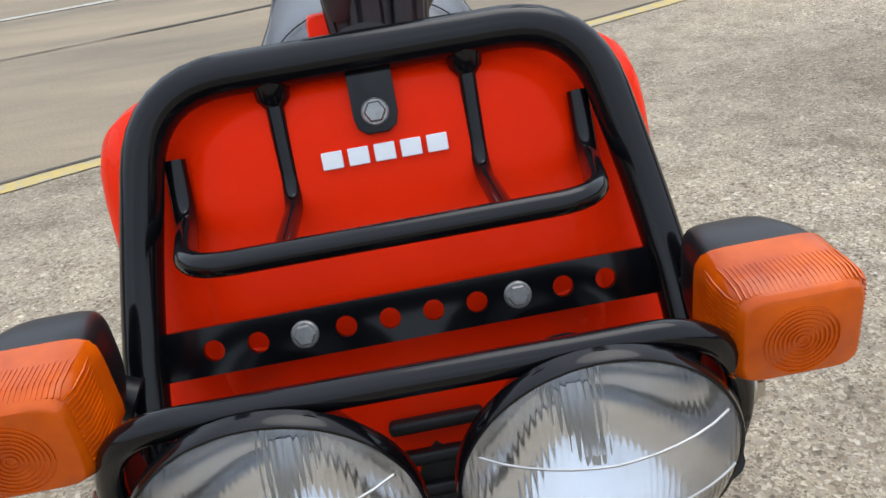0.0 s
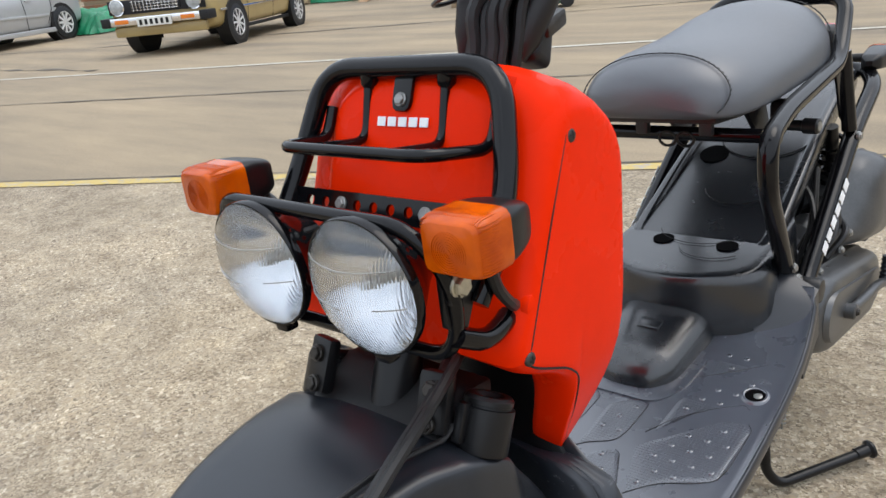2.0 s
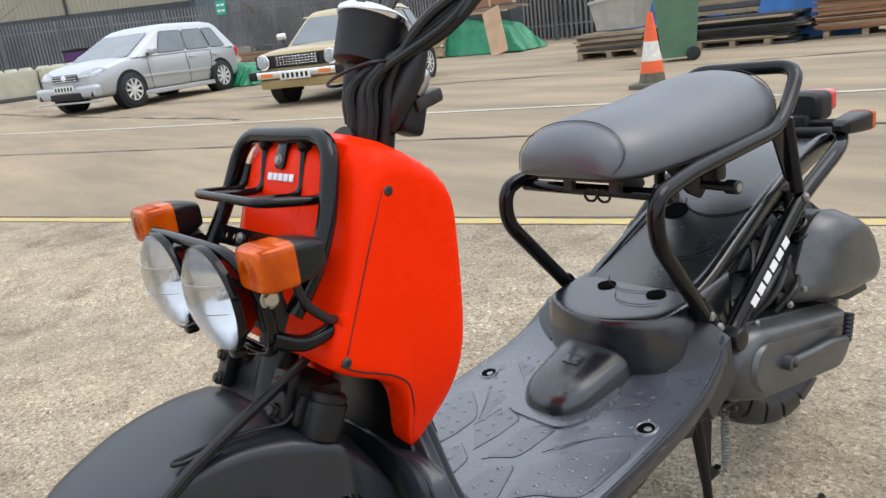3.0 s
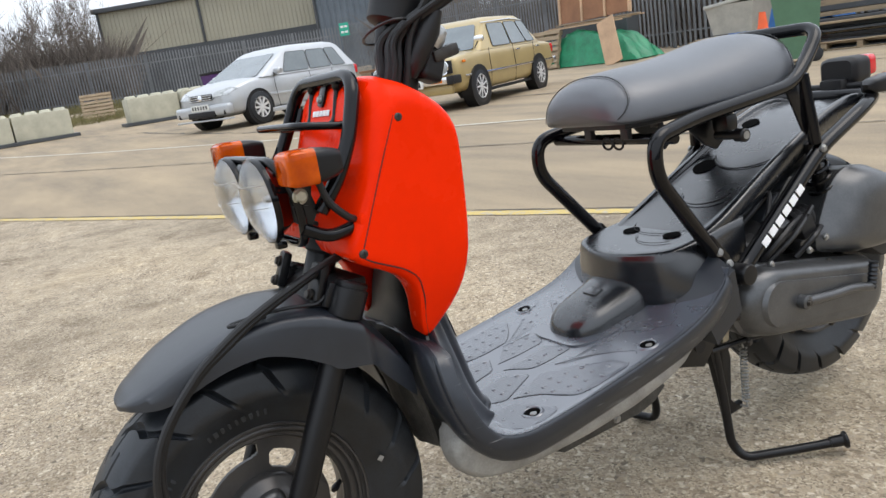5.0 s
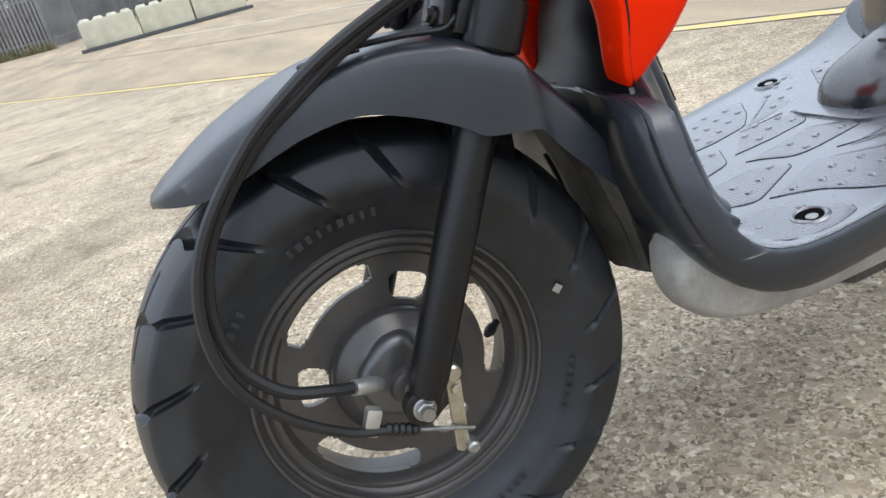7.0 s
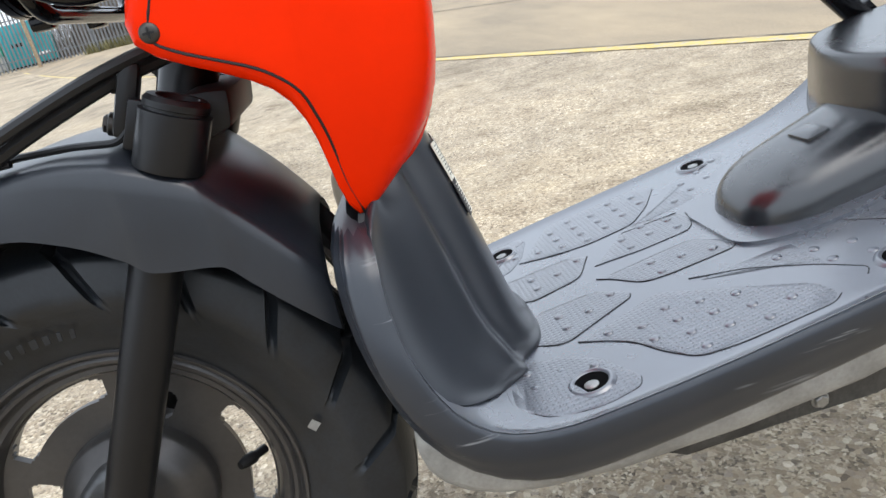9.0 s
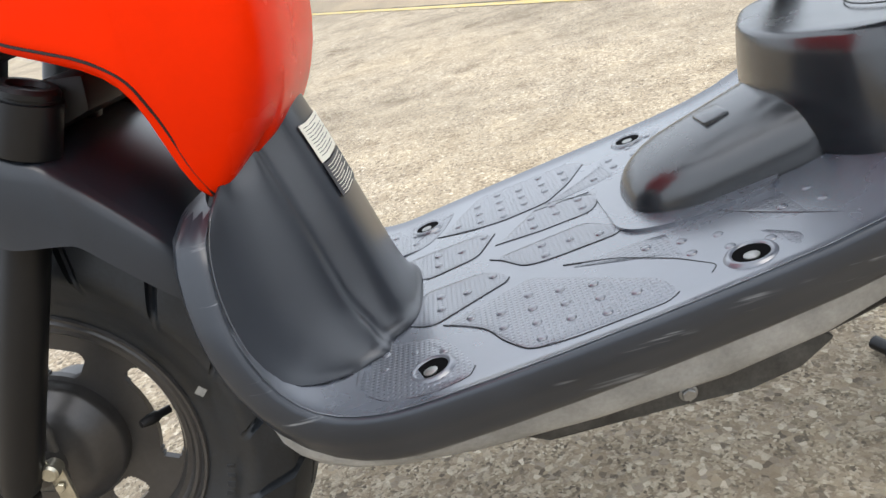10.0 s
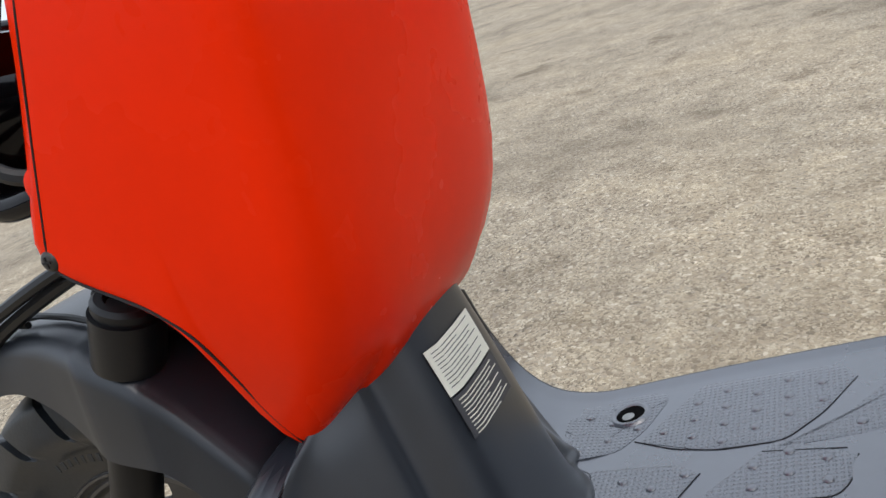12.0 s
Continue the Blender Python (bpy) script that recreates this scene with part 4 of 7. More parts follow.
def lens_mesh(at, ax):
    """A bulged glass with vertical flutes on its inner side and three moulded cross ribs."""
    bm = bmesh.new()
    m = Matrix.Translation(at) @ frame_to(ax)
    R, n, seg = 0.0542, 14, 56
    vs = []
    for face in (0, 1):
        rings = []
        for j in range(n + 1):
            r = R * j / n
            ring = []
            for k in range(1 if j == 0 else seg):
                a = 2 * math.pi * k / seg
                x, y = r * math.cos(a), r * math.sin(a)
                h = 0.019 * (1 - (r / R) ** 2) ** 0.8
                if face == 1:
                    h -= 0.0026
                ring.append(bm.verts.new(m @ V(x, y, h)))
            rings.append(ring)
        vs.append(rings)
        for k in range(seg):
            bm.faces.new((rings[0][0], rings[1][k], rings[1][(k + 1) % seg]))
        for a, b in zip(rings[1:], rings[2:]):
            for k in range(seg):
                bm.faces.new((a[k], b[k], b[(k + 1) % seg], a[(k + 1) % seg]))
    for k in range(seg):
        bm.faces.new((vs[0][-1][k], vs[1][-1][k], vs[1][-1][(k + 1) % seg], vs[0][-1][(k + 1) % seg]))
    return bm


def superbox(w, d, h, at, y0, y1, taper=0.0, seg=40, p=4.0, rings=8):
    """A rounded box between two depths."""
    out = []
    for i in range(rings + 1):
        t = i / rings
        e = 1 - abs(2 * t - 1) ** 6 * taper
        ring = []
        for k in range(seg):
            a = 2 * math.pi * k / seg
            c, s = math.cos(a), math.sin(a)
            f = (abs(c) ** p + abs(s) ** p) ** (-1 / p)
            ring.append((at[0] + w / 2 * f * c * e, y0 + (y1 - y0) * t, at[2] + h / 2 * f * s * e))
        out.append(ring)
    return loft(out)


def chamfered_lens(w, h, at, y0, y1, seg=48, p=6.5):
    """A square lens with straight flanks and a broad bevel round its front."""
    out = []
    for t, e in ((0, 1.0), (0.5, 0.992), (0.68, 0.985), (0.80, 0.955), (0.92, 0.885), (0.98, 0.84), (1.0, 0.80)):
        ring = []
        for k in range(seg):
            a = 2 * math.pi * k / seg
            c, s = math.cos(a), math.sin(a)
            f = (abs(c) ** p + abs(s) ** p) ** (-1 / p)
            ring.append((at[0] + w / 2 * f * c * e, y0 + (y1 - y0) * t, at[2] + h / 2 * f * s * e))
        out.append(ring)
    return loft(out)


def tapered_back(w, h, at, y0, y1, seg=48, n=9, p=5.0):
    """A rounded box that narrows to a blunt stern."""
    out = []
    for i in range(n + 1):
        t = i / n
        e = (1 - 0.40 * t ** 1.8) * (1 if t < 0.85 else math.sqrt(max(0.15, 1 - ((t - 0.85) / 0.16) ** 2)))
        ring = []
        for k in range(seg):
            a = 2 * math.pi * k / seg
            c, s = math.cos(a), math.sin(a)
            f = (abs(c) ** p + abs(s) ** p) ** (-1 / p)
            ring.append((at[0] + w / 2 * f * c * e, y0 + (y1 - y0) * t, at[2] + h / 2 * f * s * e))
        out.append(ring)
    return loft(out)


def build_indicator(at, name="indicator", size=1.0, flip=1, depth=0.036, glow=0.032):
    """An amber box lamp with a black back half. Its lens faces -y when flip is 1."""
    w, h = 0.054 * size, 0.043 * size
    y = at[1]
    body = part(name, tapered_back(w, h, at, y + 0.004 * flip, y + depth * size * flip * 1.2), BLACK_SATIN, scooter, "amber turn signal with a black back")
    lens = part("lens", chamfered_lens(w * 1.01, h * 1.02, at, y + 0.004 * flip, y - glow * size * flip), AMBER, body, "ribbed amber lens")
    for k in range(8):
        r = 0.0020 + 0.0018 * k
        ring = [(at[0] + r * math.cos(a), y - (glow - 0.0002) * size * flip - 0.0004 * flip, at[2] - 0.002 + r * math.sin(a)) for a in (2 * math.pi * i / 28 for i in range(28))]
        part("ring", sweep(bmesh.new(), ring, 0.0005, 4, True), AMBER, lens)
    for k in range(25 if glow > 0.03 else 0):
        u = (k - 12) / 12 * 0.84
        z = at[2] + h * 0.506 * (1 - abs(u) ** 6.5) ** (1 / 6.5)
        x = at[0] + u * w * 0.505
        part("rib", bar([(x, y - 0.002 * flip, z - 0.0012), (x, y - 0.012 * size * flip, z - 0.0001), (x, y - 0.023 * size * flip, z - 0.0004), (x, y - 0.0285 * size * flip, z - 0.0024)], 0.0005, 4), AMBER, lens)
    for s in BOTH:
        for k in range(17 if glow > 0.03 else 0):
            u = (k - 8) / 8 * 0.78
            x = at[0] + s * w * 0.506 * (1 - abs(u) ** 6.5) ** (1 / 6.5)
            z = at[2] + u * h * 0.51
            part("rib", bar([(x - 0.0010 * s, y - 0.002 * flip, z), (x, y - 0.012 * size * flip, z), (x - 0.0004 * s, y - 0.023 * size * flip, z), (x - 0.0024 * s, y - 0.0285 * size * flip, z)], 0.0005, 4), AMBER, lens)
    return body


def build_column():
    """Handlebar, instruments and cables over the cover."""
    right = [(0.030, 0.335, 0.862), (0.055, 0.385, 0.908), (0.095, 0.455, 0.958), (0.150, 0.525, 0.998), (0.315, 0.565, 1.0)]
    col = part("handlebar", bar([(-x, y, z) for x, y, z in right[::-1]] + right, 0.011, 14, 0.04, 6), BLACK_GLOSS, scooter, "black handlebar with levers and cables")
    for s in BOTH:
        part("grip", turned([(0, 0.014), (0.004, 0.0165), (0.10, 0.0165), (0.105, 0.014)], (0.205 * s, 0.540, 0.999), (s, 0.24, 0), 18), RUBBER, col)
        part("switch_box", rbox((0.045, 0.04, 0.042), pose(0.180 * s, 0.533, 0.999, 0, 0, 12 * s), 0.008), BLACKTRIM, col)
        part("lever", bar([(0.17 * s, 0.50, 0.995), (0.20 * s, 0.478, 0.990), (0.31 * s, 0.505, 0.985)], 0.0055, 8, 0.02), ALU, col)
        part("mirror_stalk", bar([(0.17 * s, 0.53, 1.01), (0.18 * s, 0.51, 1.10), (0.22 * s, 0.52, 1.17)], 0.005, 8, 0.03), BLACK_GLOSS, col)
        part("mirror", superbox(0.11, 0, 0.08, (0.235 * s, 0, 1.20), 0.515, 0.532, 0.3, p=2.4), BLACKTRIM, col)
    pod = part("speedometer", turned([(-0.04, 0.026), (-0.036, 0.036), (0.012, 0.041), (0.016, 0.043)], (0.0, 0.345, 0.909), (0, 0.46, 0.888), 36), BLACKTRIM, col)
    part("bezel", turned([(0.0, 0.043), (0.002, 0.0445), (0.007, 0.0445), (0.010, 0.041), (0.010, 0.038), (0.004, 0.037)], (0.0, 0.3524, 0.9232), (0, 0.46, 0.888), 36), CHROME, pod)
    part("clamp", rbox((0.056, 0.040, 0.036), pose(0, 0.352, 0.868, -24, 0, 0), 0.008), BLACKTRIM, col)
    part("head_tube", turned([(0, 0.020), (0.14, 0.020)], (0, 0.322, 0.74), (0, 0.26, 0.966), 20), BLACK_SATIN, col)
    lock = part("lock_body", rbox((0.034, 0.040, 0.055), pose(0.022, 0.368, 0.815, -24, 0, 12), 0.010, 3), BLACKTRIM, col)
    part("lock_face", turned([(0, 0.016), (0.012, 0.017), (0.026, 0.012), (0.030, 0.006)], (0.028, 0.372, 0.842), (0.3, 0.5, 0.6), 18), ALU, lock)
    part("lock_bracket", rbox((0.02, 0.05, 0.018), pose(0.03, 0.39, 0.826, 10, 0, 10), 0.005), DARKBOLT, lock)
    rng = random.Random(5)
    for k in range(13):
        a = -1 + 2 * k / 12
        x0, y0 = 0.009 + 0.026 * a + rng.uniform(-0.003, 0.003), 0.296 + 0.030 * rng.random()
        side = 1 if k in (4, 6, 7, 9, 10, 11, 12) else -1
        mid_x = x0 + 0.006 * side
        far_ = [(0.066 + 0.02 * rng.random(), 0.375 + 0.03 * rng.random(), 0.905 + 0.014 * rng.random()), (0.100 + 0.02 * rng.random(), 0.450, 0.955 + 0.016 * rng.random()), (0.165, 0.52, 0.998)] if side > 0 else [(-0.062, 0.370 + 0.03 * rng.random(), 0.905 + 0.014 * rng.random()), (-0.105, 0.445, 0.955 + 0.016 * rng.random()), (-0.165, 0.52, 0.998)]
        part("cable", cable([(x0 * 0.8, y0 - 0.012, 0.765), (x0, y0, 0.815), (mid_x, y0 + 0.010 + 0.01 * rng.random(), 0.862)] + far_, rng.uniform(0.0042, 0.0075)), CABLE, col)
    part("cable_tie", bar([(0.048 * math.cos(t), 0.318 + 0.030 * math.sin(t), 0.868 + 0.012 * math.cos(t)) for t in (2 * math.pi * i / 20 for i in range(20))], 0.0022, 6, 0, 1, True), CABLE, col)
    part("connector_boot", turned([(0, 0.008), (0.02, 0.015), (0.07, 0.017), (0.10, 0.009)], (0.03, 0.330, 0.800), (0.25, 0.45, 0.85), 14), CABLE, col)
    part("connector_boot", turned([(0, 0.008), (0.02, 0.013), (0.06, 0.014), (0.08, 0.008)], (-0.01, 0.306, 0.810), (0.1, 0.2, 0.95), 14), CABLE, col)
    part("horn", turned([(0, 0.02), (0.012, 0.03), (0.02, 0.03)], (0.0, 0.29, 0.775), (0, -0.6, 0.4), 24), BLACKTRIM, col)
    # the two cables that swing round the fender to the hub
    part("speedometer_cable", cable([(0.03, 0.22, 0.596), (0.056, 0.16, 0.580), (0.078, 0.105, 0.568), (0.089, 0.027, 0.541), (0.094, -0.02, 0.517), (0.097, -0.065, 0.490), (0.101, -0.112, 0.440), (0.104, -0.133, 0.388), (0.105, -0.131, 0.340), (0.104, -0.105, 0.302), (0.096, -0.070, 0.283), (0.082, -0.042, 0.268)], 0.0056), CABLE, col)
    part("brake_cable", cable([(0.04, 0.22, 0.606), (0.066, 0.17, 0.590), (0.088, 0.10, 0.574), (0.100, 0.020, 0.547), (0.105, -0.030, 0.522), (0.108, -0.073, 0.492), (0.112, -0.120, 0.440), (0.114, -0.141, 0.385), (0.114, -0.138, 0.330), (0.109, -0.110, 0.282), (0.100, -0.068, 0.243), (0.096, -0.035, 0.228)], 0.0048), CABLE, col)
    part("cable_end", turned([(0, 0.007), (0.02, 0.008), (0.03, 0.006)], (0.088, -0.05, 0.273), (-0.4, 0.8, -0.4), 12), ALU, col)
    part("cable_stop", rbox((0.012, 0.014, 0.026), pose(0.094, -0.045, 0.240, -26, 0, 0), 0.003), ALU, col)
    bm = turned([(0.003 * i, 0.0062 if i % 2 else 0.0045) for i in range(11)], (0.096, -0.036, 0.229), (-0.05, 0.9, -0.42), 14)
    part("gaiter", bm, CABLE, col)
    part("brake_rod", bar([(0.094, -0.008, 0.215), (0.083, 0.042, 0.188)], 0.0022, 8), BOLT_M, col)
    part("guide_wire", bar([(0.086, 0.118, 0.540), (0.085, 0.106, 0.532), (0.080, 0.075, 0.5365), (0.074, 0.035, 0.5385), (0.068, -0.004, 0.5345), (0.073, -0.012, 0.5345), (0.079, -0.004, 0.5345), (0.083, 0.020, 0.5365), (0.085, 0.036, 0.5365)], 0.0026, 8, 0.006), CABLE, col)


FLOOR_PATH = [(0.2510, 0.446), (0.2450, 0.413), (0.2475, 0.378), (0.2545, 0.350), (0.268, 0.320), (0.290, 0.2985), (0.318, 0.2908), (0.345, 0.2899), (0.371, 0.2938), (0.45, 0.3061), (0.597, 0.329), (0.68, 0.345), (0.73, 0.365), (0.765, 0.39), (0.785, 0.41)]
FLOOR_HALF = [0.150, 0.160, 0.175, 0.182, 0.187, 0.189, 0.191, 0.1935, 0.196, 0.201, 0.199, 0.195, 0.190, 0.185, 0.182]


def lip_rise(d):
    """How far the deck curls up, d metres in from its lip."""
    return 0.0045 * max(0.0, 1 - d / 0.016) ** 1.6


def floor_z(y):
    if y < 0.371:
        return float(np.interp(y, (0.285, 0.30, 0.318, 0.345, 0.371), (0.3055, 0.2970, 0.2922, 0.2912, 0.2949)))
    return 0.2949 + (y - 0.371) * 0.155 if y < 0.597 else 0.3300 + (y - 0.597) * 0.200


NECK = ((0.52, 0.300, 0.058), (0.48, 0.311, 0.060), (0.455, 0.318, 0.0615), (0.44, 0.322, 0.063), (0.40, 0.332, 0.066), (0.36, 0.341, 0.069), (0.33, 0.348, 0.073), (0.312, 0.353, 0.077), (0.303, 0.357, 0.0785), (0.298, 0.3605, 0.0805), (0.2955, 0.365, 0.083), (0.286, 0.367, 0.084))


def neck_face(x, z, lift):
    """A point on the front of the neck column."""
    for (z1, y1, h1), (z0, y0, h0) in zip(NECK, NECK[1:]):
        if z0 <= z <= z1:
            t = (z1 - z) / (z1 - z0)
            ys, hw = y1 + (y0 - y1) * t, h1 + (h0 - h1) * t
            c = abs(x) / hw
            drop = 0.001 * c / 0.45 if c < 0.45 else 0.001 + 0.005 * (c - 0.45) / 0.25
            return (x, ys - drop + lift, z)


def within(poly, x, y):
    inside = False
    for a in range(len(poly)):
        (x1, y1), (x2, y2) = poly[a], poly[a - 1]
        if (y1 > y) != (y2 > y) and x < (x2 - x1) * (y - y1) / (y2 - y1) + x1:
            inside = not inside
    return inside


def build_floor():
    pts = [V(0, *p) for p in FLOOR_PATH]
    rings = []
    for i, (p, w) in enumerate(zip(pts, FLOOR_HALF)):
        t = (pts[min(i + 1, len(pts) - 1)] - pts[max(i - 1, 0)]).normalized()
        n = V(0, -t.z, t.y)
        # the leg shield's narrow band turns in at a sharp edge; along the deck the side hangs deeper
        leg = [(0.078, 0.014), (0.070, 0.024), (0.032, 0.028), (0.012, 0.0245), (0.0085, 0.0196), (0.004, 0.0203), (0.0002, 0.0190), (-0.0026, 0.010)]
        side = [(0.050, 0.030), (0.026, 0.038), (0.016, 0.042), (0.009, 0.040), (0.005, 0.033), (0.002, 0.024), (-0.001, 0.017), (-0.003, 0.010)]
        f = (0.0, 0.0, 0.0, 0.0, 0.25, 0.6)[i] if i < 6 else 1.0
        half = [(w - a[0] * (1 - f) - b[0] * f, -a[1] * (1 - f) - b[1] * f) for a, b in zip(leg, side)] + [(w + 0.0032, 0.0005), (w + 0.0010, 0.0040), (w - 0.0015, lip_rise(0.0015)), (w - 0.006, lip_rise(0.006)), (w - 0.016, 0.0), (w * 0.55, 0.0)]
        ring = [p + n * h + V(x, 0, 0) for x, h in half] + [p + n * h + V(-x, 0, 0) for x, h in half[::-1]]
        rings.append(ring)
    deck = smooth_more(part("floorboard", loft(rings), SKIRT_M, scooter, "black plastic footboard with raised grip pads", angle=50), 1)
    top = []
    for i, (q, w) in enumerate(zip(pts, FLOOR_HALF)):
        t = (pts[min(i + 1, len(pts) - 1)] - pts[max(i - 1, 0)]).normalized()
        n = V(0, -t.z, t.y)
        if i < 2:
            continue
        top.append([q + n * (0.0009 + lip_rise(d)) + V(sg * (w - d), 0, 0) for sg, ds in ((-1, (0.002, 0.004, 0.007, 0.011, 0.017, 0.06, 0.12)), (1, (0.12, 0.06, 0.017, 0.011, 0.007, 0.004, 0.002))) for d in ds])
    # paler copy of the deck's plastic: sky sheen is put into its colour
    smooth_more(part("deck_top", thick_sheet(top, 0.0006), FLOOR_PL, deck, "shiny footboard top, its black plastic paled for reflected sky", angle=50), 1)
    # dotted grip pads; each has a moulded groove along part of its edge and elsewhere runs out into the deck
    outer_rear = [(0.076, 0.487), (0.092, 0.522), (0.130, 0.558), (0.166, 0.578), (0.180, 0.600), (0.180, 0.624), (0.163, 0.634), (0.096, 0.592), (0.080, 0.555)]
    heel = [(0.092, 0.612), (0.130, 0.638), (0.168, 0.668), (0.170, 0.700), (0.104, 0.702)]
    toe = [(0.088, 0.318), (0.150, 0.313), (0.172, 0.335), (0.181, 0.372), (0.177, 0.398), (0.165, 0.402), (0.125, 0.388), (0.100, 0.370)]
    near = [
        (toe, [(0.105, 0.314), (0.150, 0.313), (0.172, 0.335), (0.181, 0.372), (0.177, 0.398), (0.166, 0.402)], 0.0003),
        ([(0.0135, 0.3675), (0.030, 0.358), (0.062, 0.345), (0.083, 0.372), (0.055, 0.438), (0.040, 0.439), (0.018, 0.418)], [(0.062, 0.345), (0.083, 0.372), (0.055, 0.438), (0.048, 0.4405)], 0.0005),
        ([(0.090, 0.383), (0.120, 0.414), (0.174, 0.441), (0.180, 0.536), (0.170, 0.546), (0.146, 0.540), (0.066, 0.456)], [(0.088, 0.381), (0.105, 0.400), (0.122, 0.415), (0.148, 0.425), (0.174, 0.441), (0.180, 0.47), (0.181, 0.536), (0.174, 0.545)], 0.0006),
        ([(0.000, 0.434), (0.040, 0.455), (0.046, 0.475), (0.049, 0.532), (0.030, 0.537), (0.000, 0.515)], [(-0.002, 0.428), (0.010, 0.4385), (0.040, 0.455), (0.046, 0.475), (0.049, 0.532), (0.044, 0.538)], 0.0006),
        (outer_rear, [(0.067, 0.484), (0.090, 0.522), (0.128, 0.558), (0.158, 0.577), (0.166, 0.570)], 0.0006),
        (heel, [(0.056, 0.590), (0.097, 0.616), (0.130, 0.639), (0.160, 0.662)], 0.0006),
    ]
    far = [
        (toe, [(0.133, 0.316), (0.112, 0.346), (0.128, 0.366), (0.150, 0.378), (0.164, 0.400)], 0.0003),
        ([(0.0135, 0.3675), (0.030, 0.358), (0.077, 0.349), (0.072, 0.420), (0.058, 0.438), (0.019, 0.418)], [(0.080, 0.342), (0.074, 0.352), (0.030, 0.358), (0.0135, 0.3675), (0.0165, 0.395), (0.019, 0.418), (0.058, 0.438)], 0.0005),
        ([(0.108, 0.385), (0.085, 0.440), (0.084, 0.495), (0.112, 0.522), (0.152, 0.546), (0.174, 0.535), (0.179, 0.430)], [(0.110, 0.381), (0.092, 0.415), (0.083, 0.450), (0.084, 0.495), (0.112, 0.522), (0.152, 0.546)], 0.0005),
        ([(0.028, 0.438), (0.020, 0.480), (0.018, 0.525), (0.030, 0.534), (0.058, 0.540), (0.087, 0.490)], [(0.029, 0.436), (0.020, 0.480), (0.018, 0.525), (0.030, 0.534), (0.058, 0.540)], 0.0005),
        (outer_rear, [(0.074, 0.480), (0.066, 0.534)], 0.0005),
        (heel, [(0.056, 0.590), (0.097, 0.616), (0.130, 0.639)], 0.0005),
    ]
    dim = bmesh.new()
    for s, pads in ((1, near), (-1, far)):
        for poly, run, thick in pads:
            out = fillet([V(s * x, y, 0) for x, y in poly], 0.008, 4, True)
            rings = []
            cx = sum(q.x for q in out) / len(out)
            cy = sum(q.y for q in out) / len(out)
            for k, h in ((1.0, -0.0006), (1.0, 0.00015), (0.99, 0.0003), (0.8, 0.0003), (0.6, 0.0003), (0.4, 0.0003), (0.2, 0.0003), (0.05, 0.0003)):
                rings.append([(cx + (q.x - cx) * k, cy + (q.y - cy) * k, floor_z(cy + (q.y - cy) * k) + h) for q in out])
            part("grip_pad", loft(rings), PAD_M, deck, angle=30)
            part("pad_edge", sweep(bmesh.new(), [V(q.x, q.y, floor_z(q.y) + 0.0002) for q in fillet([V(s * x, y, 0) for x, y in run], 0.010, 5)], thick, 6), BLACKTRIM, deck)
            # studs, some worn
            for yy in np.arange(0.31, 0.72, 0.0235):
                row = int(round((yy - 0.31) / 0.0235))
                for xx in np.arange(0.0, 0.19, 0.0235):
                    x, y = xx + (0.0118 if row % 2 else 0.0), yy
                    inside = all(within(poly, x + dx, y + dy) for dx, dy in ((0.007, 0), (-0.007, 0), (0, 0.007), (0, -0.007)))
                    if inside and all(math.hypot(x - hx, y - hy) > 0.016 for hx, hy in ((0.15, 0.371), (0.163, 0.598))):
                        z = floor_z(y) + 0.0005
                        lathe(dim, [(0, 0.0042), (0.0008, 0.0034), (0.0012, 0.0019)], (s * x, y, z), (0, -0.15, 1), 9)
    part("grip_studs", dim, FLOOR_PL, deck, kind="stuff")
    for x, y in ((0.15, 0.371), (0.163, 0.598)):
        for s in BOTH:
            c = V(x * s, y, floor_z(y))
            well = part("bolt_well", turned([(0.0002, 0.0185), (0.0026, 0.0165), (0.0032, 0.0150), (0.0030, 0.0138), (0.0016, 0.0122)], c, (0, -0.15, 1), 24, False), FLOOR_PL, deck)
            # the well is not cut: a black disc paints its shaded inside
            part("hole", turned([(0.0006, 0.0126), (0.0019, 0.0126)], c, (0, -0.15, 1), 24), HOLE_M, well)
            part("bolt_head", turned([(0.0014, 0.0054), (0.0024, 0.0054), (0.0028, 0.0046)], c + V(0.004, -0.001, 0), (0, -0.15, 1), 14), BOLT_M, well)
    # neck column rising from the deck to the cover, with a groove and a hollow panel out to the lip on each side
    rings = []
    edge = {0.52: (0.074, 0.262), 0.48: (0.078, 0.264), 0.455: (0.092, 0.262), 0.44: (0.135, 0.2500), 0.40: (0.158, 0.2465), 0.36: (0.171, 0.2530), 0.33: (0.172, 0.2640), 0.312: (0.164, 0.2775), 0.303: (0.148, 0.293), 0.298: (0.137, 0.303), 0.2955: (0.128, 0.311), 0.286: (0.118, 0.322)}
    for z, ys, hw in NECK:
        ex, ey = edge[z]
        g = ys - 0.036 if z > 0.32 else ys - 0.030
        half = [(0.0, ys), (0.45 * hw, ys - 0.001), (0.70 * hw, ys - 0.006), (0.88 * hw, ys - 0.016), (1.00 * hw, ys - 0.028), (1.10 * hw, g + 0.0015), (1.24 * hw, g + 0.003)]
        gx = 1.24 * hw
        for k in (0.35, 0.7, 1.0):
            half.append((gx + (ex - gx) * k, (g + 0.003) * (1 - k) ** 1.8 + ey * (1 - (1 - k) ** 1.8)))
        half.append((ex, ey - 0.006))
        rings.append([(-x, y, z) for x, y in half[:0:-1]] + [(x, y, z) for x, y in half])
    neck = smooth_more(part("neck_cover", loft(rings), NECK_M, scooter, "black plastic steering neck cover", angle=60), 2)
